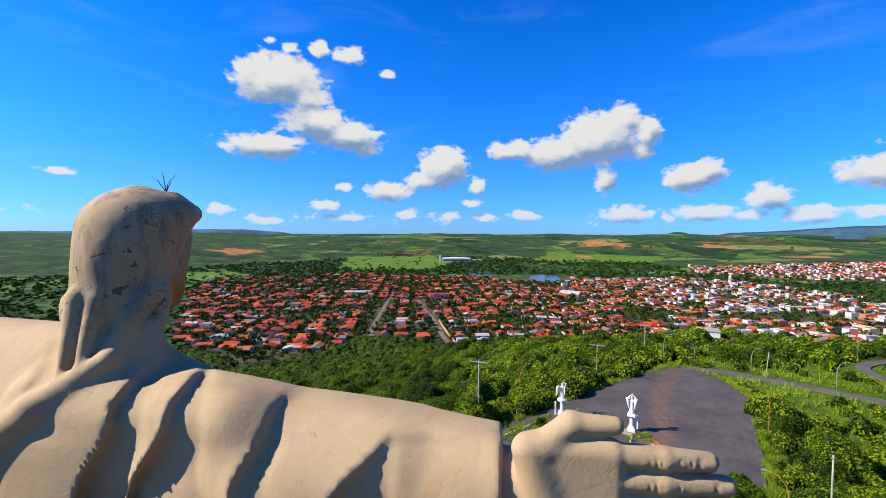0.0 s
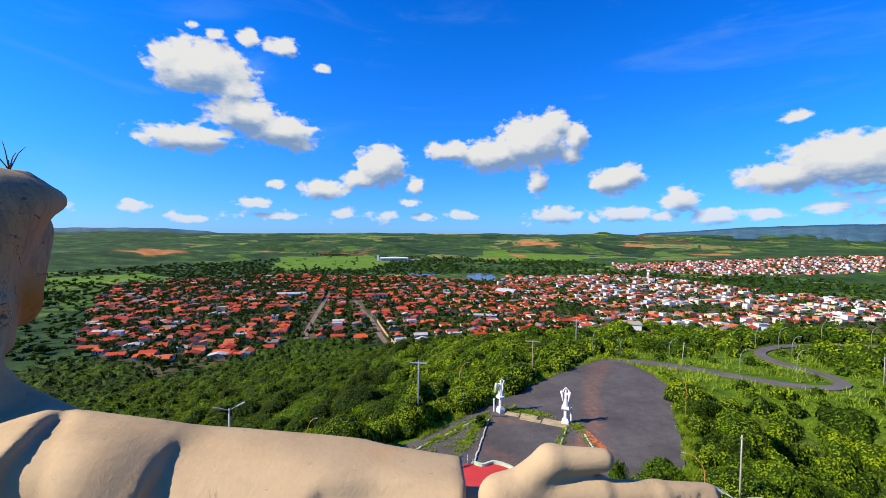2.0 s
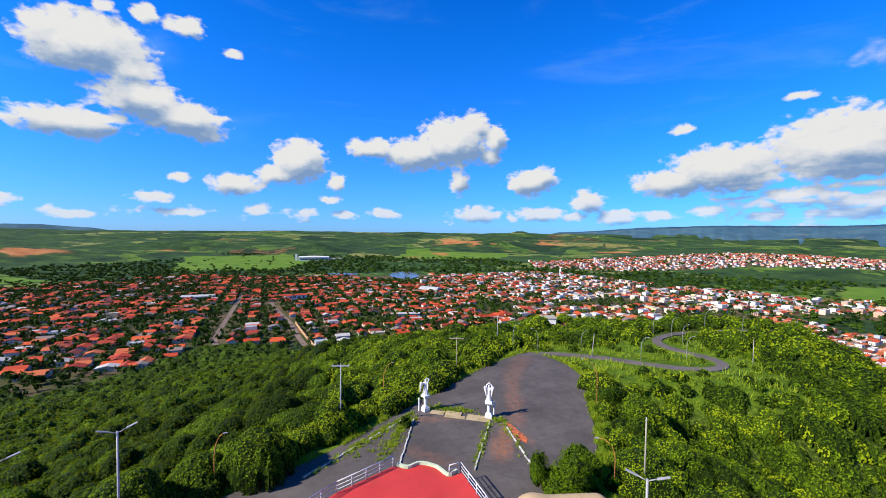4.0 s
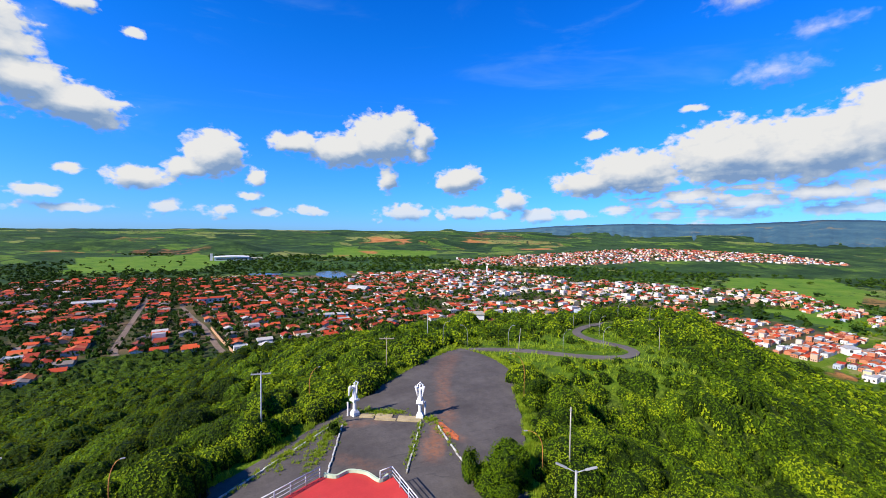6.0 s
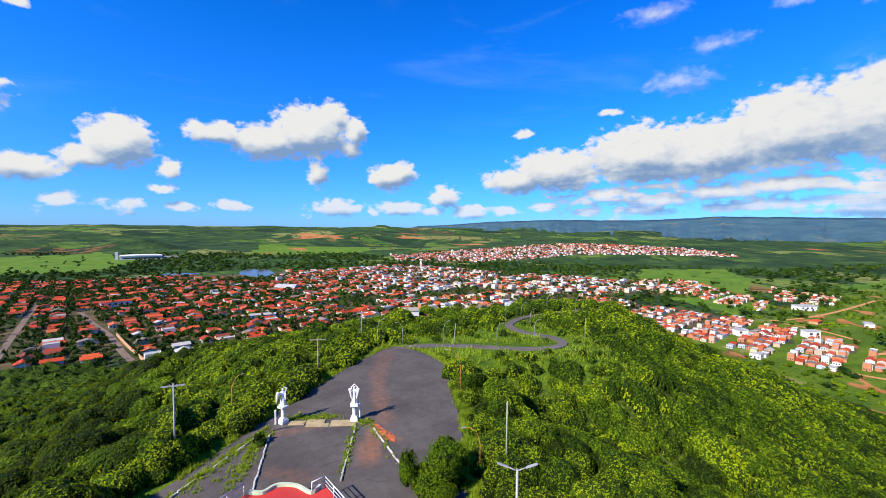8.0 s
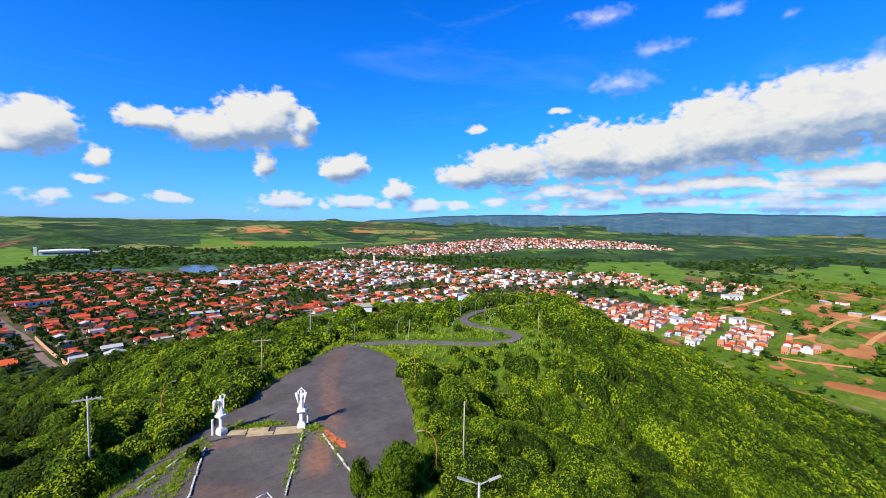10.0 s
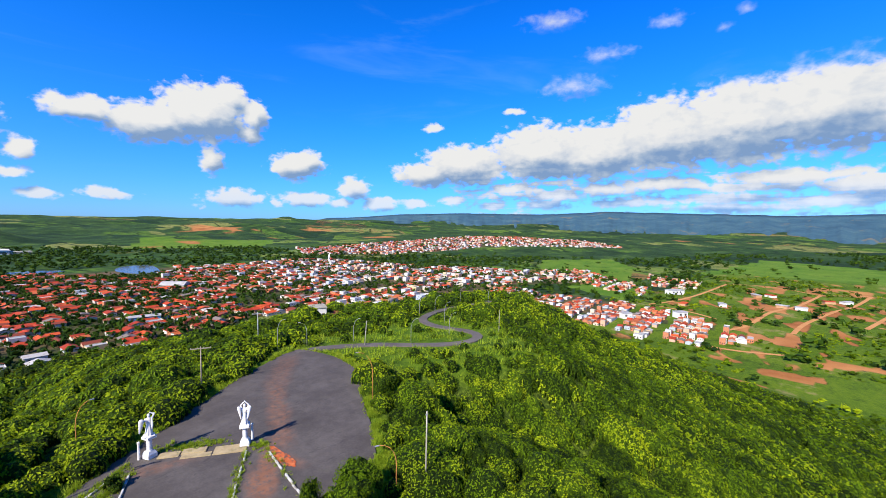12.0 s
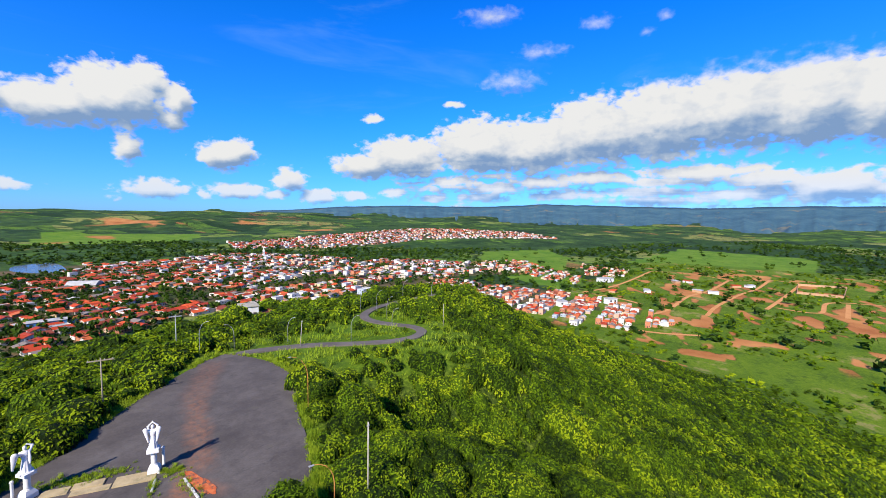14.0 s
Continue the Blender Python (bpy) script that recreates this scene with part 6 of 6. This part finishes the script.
def lots(poly, block_u, block_v, street, lot):
    """House places on a street grid: x, y, the way each faces."""
    c, s = math.cos(GRID), math.sin(GRID)
    px, py = np.array([p[0] for p in poly]), np.array([p[1] for p in poly])
    u, v = px * c + py * s, -px * s + py * c
    out = []
    for bu in np.arange(math.floor(u.min() / block_u) * block_u, u.max(), block_u):
        for bv in np.arange(math.floor(v.min() / block_v) * block_v, v.max(), block_v):
            for side in (0, 1):
                n = int((block_v - street) / lot)
                for i in range(n):
                    uu = bu + (street / 2 + 7 if side == 0 else block_u - street / 2 - 7) + rng.uniform(-0.8, 0.8)
                    out.append((uu, bv + street / 2 + (i + 0.5) * lot, 0.0 if side == 0 else math.pi))
                    if rng.uniform() < 0.3:
                        out.append((uu + (13.5 if side == 0 else -13.5), bv + street / 2 + (i + 0.5) * lot, 0.0 if rng.uniform() < 0.5 else math.pi / 2))
            for uu in np.arange(bu + 22, bu + block_u - 20, lot):
                out.append((uu, bv + street / 2 + 6, math.pi / 2))
                out.append((uu, bv + block_v - street / 2 - 6, -math.pi / 2))
    o = np.array(out)
    x, y = o[:, 0] * c - o[:, 1] * s, o[:, 0] * s + o[:, 1] * c
    k = inside(poly, x, y)
    return x[k], y[k], o[k, 2] + GRID


hx, hy, ha = lots(TOWN, 58.0, 74.0, 9.0, 9.4)
for st in STREETS:
    k = line_distance(st, hx, hy) > 9.5
    hx, hy, ha = hx[k], hy[k], ha[k]
green = fbm(hx / 55, hy / 55, 91)
k = ~((hx > 400) & (hy < 425) & (hx < 575)) & (rng.uniform(0, 1, len(hx)) < np.where(hx < 120, 0.68, 0.82)) & (green < 0.62) & (np.hypot(hx - 145, hy - 1012) > 95) & ~((hx > 558) & (hx < 674) & (hy < 410) & (hy > 235))
hx, hy, ha = hx[k], hy[k], ha[k]
# towards the east more houses are pale, flat-roofed or two storeys high
pale = rng.uniform(0, 1, len(hx)) < 0.06 + 0.4 * sstep(hx, 180, 460)
kinds = np.where(pale, rng.integers(7, 10, len(hx)), rng.integers(0, 7, len(hx)))
order = np.argsort(np.hypot(hx, hy))
singles, rest = order[:260], order[260:]


def house_thing(i):
    walls, roof, openings, _ = TYPES[i]
    flat = KINDS[i] in ("flat", "two_storey")
    label = {"gable": "plastered house with a red clay tile roof", "street_gable": "plastered house with a red clay tile gable roof", "flat": "pale flat-roofed plastered house",
             "two_storey": "pale two-storey house with a flat roof"}[KINDS[i]]
    root = thing("house", label, "house", (0, 0, -500), 0, "houses of the town")
    wall = part("wall", mesh_from("wall", *walls, [HOUSE_WALL]), None, root)
    part("roof", mesh_from("roof", *roof, [PALE_ROOF if flat else ROOF]), None, root)
    for key, (v, q) in openings.items():
        part(key.split("_")[0], mesh_from(key.split("_")[0], v, q, [DARK]), None, wall)
    return root


protos = {}
for n in singles:
    i = int(kinds[n])
    m = pose(hx[n], hy[n], z_at(hx[n], hy[n]) + 0.1, 0, 0, math.degrees(ha[n]))
    if i not in protos:
        protos[i] = house_thing(i)
        protos[i].matrix_basis = m
    else:
        copy_thing(protos[i], m)


def house_stuff(name, x, y, a, kd, label, size=1.0, brick=0.0, low=1.0):
    """Farther houses, joined."""
    V, Q, M, T, off = [], [], [], [], 0
    z = land(x, y) + 0.1
    for n in range(len(x)):
        walls, roof, openings, _ = TYPES[int(kd[n])]
        c, s = math.cos(a[n]), math.sin(a[n])
        R = np.array([[c, s, 0], [-s, c, 0], [0, 0, 1]])
        flat = KINDS[int(kd[n])] in ("flat", "two_storey")
        sets = [(walls, 0), (roof, 2 if flat else 1)] + [(o, 3) for o in list(openings.values())[:4]]
        t = rng.uniform(0.8, 0.93) if rng.uniform() < brick else rng.uniform(0, 1)
        for (v, q), mi in sets:
            V.append(v @ R * [size, size, low] + [x[n], y[n], z[n]])
            Q.append(q + off)
            M.append(np.full(len(q), mi))
            T.append(np.full(len(v), t))
            off += len(v)
    me = mesh_from(name, np.concatenate(V), np.concatenate(Q), [HOUSE_WALL, ROOF, PALE_ROOF, DARK], np.concatenate(M), np.concatenate(T))
    return tagged(part(name, me, None), label, "houses", kind="stuff")


house_stuff("town_houses", hx[rest], hy[rest], ha[rest], kinds[rest], "crowded small houses with red tile roofs across the town")
fx, fy, fa = lots(FAR_TOWN, 60.0, 76.0, 9.0, 11.0)
k = rng.uniform(0, 1, len(fx)) < 0.72
fx, fy, fa = fx[k], fy[k], fa[k]
fk = np.where(rng.uniform(0, 1, len(fx)) < 0.25, rng.integers(7, 10, len(fx)), rng.integers(0, 7, len(fx)))
# crowded low houses along the foot of the hill in the east, and two small groups beyond
STRIP = [(552, 420), (535, 322), (560, 225), (522, 140), (463, 72), (412, 100), (404, 158), (418, 237), (404, 312), (440, 400)]
GROUP_A = [(798, 493), (887, 447), (705, 248), (633, 228), (645, 285), (742, 430)]
GROUP_B = [(894, 311), (874, 214), (784, 188), (727, 224), (760, 270)]
for poly, share in ((STRIP, 0.85), (GROUP_A, 0.6), (GROUP_B, 0.6)):
    ex, ey, ea = lots(poly, 24.0, 42.0, 4.5, 6.4)
    kk = rng.uniform(0, 1, len(ex)) < share
    ex, ey, ea = ex[kk], ey[kk], ea[kk]
    ek = np.where(rng.uniform(0, 1, len(ex)) < 0.5, rng.choice((7, 9, 9, 7, 8), len(ex)), rng.integers(0, 7, len(ex)))
    house_stuff("hillfoot_houses", ex, ey, ea, ek, "crowded small white and brick houses at the foot of the hill", 0.6, 0.45, 0.8)
house_stuff("district_houses", fx, fy, fa, fk, "distant district of white and red-roofed houses", 0.85)

# streets of the town
V, Q, off = [], [], 0
for st in STREETS:
    v, q = ribbon([tuple(p) for p in smooth_line(st, 6)], 2.6, 0.25)
    V.append(v)
    Q.append(q + off)
    off += len(v)
tagged(part("street", mesh_from("street", np.concatenate(V), np.concatenate(Q), [TOWN_ROAD]), None), "pale stone-paved streets running through the town", "street", kind="structure")
TRACKS = [[(574, 201), (630, 186), (722, 178), (878, 176)], [(490, 101), (530, 90), (631, 84), (707, 66), (844, 51)], [(522, 53), (585, 49), (689, 32), (770, 13), (892, -3)],
          [(603, 3), (717, -17), (875, -42)], [(621, -6), (617, -43), (700, -59), (721, -111), (715, -190)], [(703, -76), (602, -64)], [(413, 107), (417, 77), (438, 36)],
          [(844, 51), (900, 120), (878, 176)], [(844, 51), (892, -3), (875, -42)], [(574, 201), (560, 150), (540, 120)]]
V, Q, off = [], [], 0
for st in TRACKS:
    v, q = ribbon([tuple(p) for p in smooth_line(st, 8)], 2.2, 0.2)
    V.append(v)
    Q.append(q + off)
    off += len(v)
tagged(part("dirt_road", mesh_from("dirt_road", np.concatenate(V), np.concatenate(Q), [DIRT_ROAD]), None), "orange dirt tracks across the cleared plots", "road", kind="structure")

# trees between the houses and out over the valley
x, y = jitter_grid(-620, 800, 300, 1120, 7.9)
k = inside(TOWN, x, y)
near = np.full(len(x), 1e9)
for c0 in range(0, len(hx), 400):
    near = np.minimum(near, np.min(np.hypot(x[:, None] - hx[None, c0:c0 + 400], y[:, None] - hy[None, c0:c0 + 400]), 1))
k &= near > 4.4
for st in STREETS:
    k &= line_distance(st, x, y) > 6
k &= rng.uniform(0, 1, len(x)) < np.interp(x, [60, 250, 380], [0.97, 0.65, 0.4])
k &= np.hypot(x - 145, y - 1012) > 95
x, y = x[k], y[k]
planted("town_trees", garden_shapes, x, y, rng.uniform(2.2, 5.2, len(x)), rng.uniform(0.9, 1.35, len(x)), LEAF_FAR, "dark leafy garden trees between the houses", "trees", -0.25)
x, y = jitter_grid(-2200, 2400, -500, 3200, 21.0)
r = np.hypot(x, y)
az = np.degrees(np.arctan2(x, y))
w = wood_mask(x, y)
k = (az > -60) & (az < 112) & (r > 330) & (r < 3100) & ~inside(TOWN, x, y) & ~hill_steep(x, y) | (inside(FAR_TOWN, x, y) & (rng.uniform(0, 1, len(x)) < 0.7))
k &= rng.uniform(0, 1, len(x)) < np.where(w > 0.5, 0.9, np.where((az < -30) & (r < 1500), 0.6, 0.26)) * (1 - 0.85 * field_mask(x, y))
k &= np.hypot(x - 145, y - 1012) > 95
k &= ~((x > 270) & (x < 1050) & (y < 260) & (rng.uniform(0, 1, len(x)) < 0.4))
x, y = x[k], y[k]
planted("valley_trees", tiny_shapes, x, y, rng.uniform(4.5, 9.5, len(x)), rng.uniform(0.6, 1.0, len(x)), LEAF_FAR, "scattered trees and dark woods of the valley", "trees", -0.1)

# bushes scattered over the eastern plain
x, y = jitter_grid(120, 1050, -330, 260, 8.6)
k = (land(x, y) < VALLEY + 30) & ~inside(TOWN, x, y) & (rng.uniform(0, 1, len(x)) < np.where(land(x, y) > VALLEY + 0.5, 0.9, 0.75) * sstep(fbm(x / 60, y / 60, 95), 0.36, 0.6)) & (soil_mask(x, y) < 0.3) & (np.degrees(np.arctan2(x - 4, y - 8)) < 112)
for st in TRACKS:
    k &= line_distance(st, x, y) > 6
x, y = x[k], y[k]
planted("plain_bushes", tiny_shapes, x, y, rng.uniform(1.1, 4.2, len(x)), rng.uniform(0.6, 1.0, len(x)), LEAF, "low green bushes scattered over the eastern plain", "bushes", -0.05)

# ---------------------------------------------------------------- single landmarks
def water_material():
    m, k, b = material("lake_water", 0.2, 0.5)
    b.inputs["Base Color"].default_value = (0.06, 0.07, 0.06, 1)
    p = k.add("NewGeometry").outputs["Position"]
    bump(k, b, k.noise(p, 0.3, 3, 0.6), 0.05, 0.05)
    return m


WATER = water_material()
for pts, label in (([(136, 1003), (150, 955), (172, 930), (194, 950), (204, 1013), (208, 1088), (176, 1106), (146, 1070)], "small grey-blue lake behind the town"),
                   ([(-4, 1057), (46, 1045), (69, 1070), (31, 1099), (-8, 1092)], "narrow pond beside the lake")):
    o = part("water", slab([tuple(p) for p in smooth_line(pts, 6, True)], VALLEY - 0.5, VALLEY + 0.35), WATER)
    tagged(o, label, "lake", kind="structure")

root = factory = thing("factory", "large white factory hall with a shallow arched roof", "factory", (-61, 1632, z_at(-61, 1632)), 3)
part("hall", box((-34, -22, -1), (34, 22, 8), 0.1), WHITE, root)
bm = bmesh.new()
prof = [(-35, 8.0)] + [(-35 + 70 * i / 16, 8.4 + 1.6 * math.sin(math.pi * i / 16)) for i in range(17)] + [(35, 8.0)]
fr = [bm.verts.new((x, -23, z)) for x, z in prof]
bk = [bm.verts.new((x, 23, z)) for x, z in prof]
for i in range(len(prof)):
    j = (i + 1) % len(prof)
    bm.faces.new((fr[i], fr[j], bk[j], bk[i]))
bm.faces.new(fr[::-1])
bm.faces.new(bk)
part("roof", bm, WHITE, root)
part("tower", box((-42, -16, -1), (-37, -10, 17), 0.1), WHITE, root, "white water tower")
part("annex", box((34, -20, -1), (62, 4, 5), 0.1), CONCRETE, root)
part("window", box((-30, -22.2, 2.5), (30, -21.9, 5)), DARK, root)
factory.scale = (1.55, 1.55, 1.35)

root = thing("white_house", "small white house with a flat terrace wall at the hill crest", "house", (66, 121, z_at(66, 121) - 0.9), -20)
part("wall", box((-3.2, -2.6, -1), (1.2, 2.6, 3.6), 0.05), WHITE, root)
part("roof", box((-3.4, -2.8, 3.6), (1.4, 2.8, 3.85), 0.03), CONCRETE, root)
part("window", box((-1.8, -2.64, 1.2), (-0.6, -2.5, 2.3)), DARK, root)
part("door", box((-0.2, -2.64, 0.0), (0.7, -2.5, 2.1)), DARK, root)
annex = part("annex", box((1.2, -3.4, -1), (11.5, 2.0, 1.5), 0.05), HOUSE_WALL, root, "low unpainted annex wall")
part("annex_roof", box((1.1, -3.6, 1.5), (11.8, 2.2, 1.7), 0.02), ROOF, annex)

root = thing("church", "white church with a pointed bell tower", "church", (531, 903, z_at(531, 903)), -20)
part("nave", box((-6, -14, -1), (6, 14, 9), 0.1), WHITE, root)
v, q = gable_roof(12, 28, 9, 4)
part("roof", mesh_from("roof", v, q, [ROOF]), None, root)
tower = part("tower", box((-9.5, -14, -1), (-5.8, -10, 18), 0.1), WHITE, root)
bm = bmesh.new()
b0 = [bm.verts.new(p) for p in ((-9.7, -14.2, 18), (-5.6, -14.2, 18), (-5.6, -9.8, 18), (-9.7, -9.8, 18))]
t0 = bm.verts.new((-7.65, -12, 25))
for i in range(4):
    bm.faces.new((b0[i], b0[(i + 1) % 4], t0))
bm.faces.new(b0[::-1])
part("spire", bm, WHITE, tower)
part("window", box((-8.4, -14.1, 12), (-6.9, -13.8, 15)), DARK, tower)


def hall(at, turn, w, d, h, rise, wall, roof, label, name="hall"):
    """A long building with a shallow vaulted roof, windows and a door."""
    root = thing(name, label, "building", (*at, z_at(*at)), turn)
    body = part("wall", box((-w / 2, -d / 2, -1), (w / 2, d / 2, h), 0.05), wall, root)
    bm = bmesh.new()
    prof = [(-d / 2 - 0.5, h)] + [(-d / 2 - 0.5 + (d + 1) * i / 10, h + 0.25 + rise * math.sin(math.pi * i / 10)) for i in range(11)] + [(d / 2 + 0.5, h)]
    ends = [[bm.verts.new((s * (w / 2 + 0.5), y, z)) for y, z in prof] for s in (-1, 1)]
    for i in range(len(prof)):
        j = (i + 1) % len(prof)
        bm.faces.new((ends[0][j], ends[0][i], ends[1][i], ends[1][j]))
    bm.faces.new(ends[0])
    bm.faces.new(ends[1][::-1])
    part("roof", bm, roof, root)
    for i in range(int(w / 6)):
        x = -w / 2 + 3 + i * 6
        part("window", box((x - 1.2, -d / 2 - 0.06, h * 0.45), (x + 1.2, -d / 2 + 0.1, h * 0.8)), DARK, body)
    part("door", box((w * 0.2, -d / 2 - 0.06, 0), (w * 0.2 + 2.4, -d / 2 + 0.1, 2.6)), DARK, body)
    return root


hall((-192, 710), 8, 44, 16, 5, 1.6, WHITE, PALE_ROOF, "long white warehouse with a pale sheet roof", "warehouse")
hall((-52, 681), 10, 32, 12, 7, 1.4, WHITE, ROOF, "long white two-storey building with a tile roof", "school")
hall((167, 722), -40, 34, 20, 5, 4.5, CONCRETE, PALE_ROOF, "sports hall with a pale vaulted roof", "sports_hall")
hall((92, 511), -10, 26, 11, 5, 0.8, BLUE_WALL, PALE_ROOF, "blue painted hall at the edge of the town", "blue_hall")
hall((690, 205), -30, 22, 14, 6, 0.5, WHITE, PALE_ROOF, "white flat building beside the dirt track", "white_building")
hall((520, 150), -35, 12, 9, 6.5, 0.3, WHITE, PALE_ROOF, "tall white house at the foot of the hill", "white_building")
hall((470, 190), -35, 10, 9, 6, 0.3, WHITE, PALE_ROOF, "tall white house at the foot of the hill", "white_building")

# a walled yard on the plain, and the garden wall beside the street
def wall_run(name, points, high, thick, mat, label):
    root = thing(name, label, "wall", (*points[0], z_at(*points[0])))
    o = Vector(points[0])
    for a, b in zip(points, points[1:]):
        a, b = Vector(a) - o, Vector(b) - o
        u = (b - a).normalized()
        n = Vector((-u.y, u.x)) * thick / 2
        part("wall", slab([tuple(a - n - u * thick / 2), tuple(b - n + u * thick / 2 * 0), tuple(b + n + u * thick / 2 * 0), tuple(a + n - u * thick / 2)], -1.5, high), mat, root)
    return root


wall_run("yard_wall", [(850, -37), (862, -93), (755, -78), (758, -31), (850, -37)], 3.2, 0.6, BRICK_WALL, "long tan wall round a bare yard on the plain")
wall_run("garden_wall", [(-38, 500), (-25, 440), (-6, 362)], 2.8, 0.5, BRICK_WALL, "long tan plastered wall beside the paved street")
for i, (hx0, hy0) in enumerate(((601, 169), (633, 133), (756, 116), (769, 101), (680, 78), (680, 60), (765, 39), (780, 22))):
    hall((hx0, hy0), 20 * i, 12, 8, 3.2, 0.7, WHITE if i % 2 else BRICK_WALL, PALE_ROOF if i % 3 else ROOF, "small single house among the cleared plots", "plot_house")
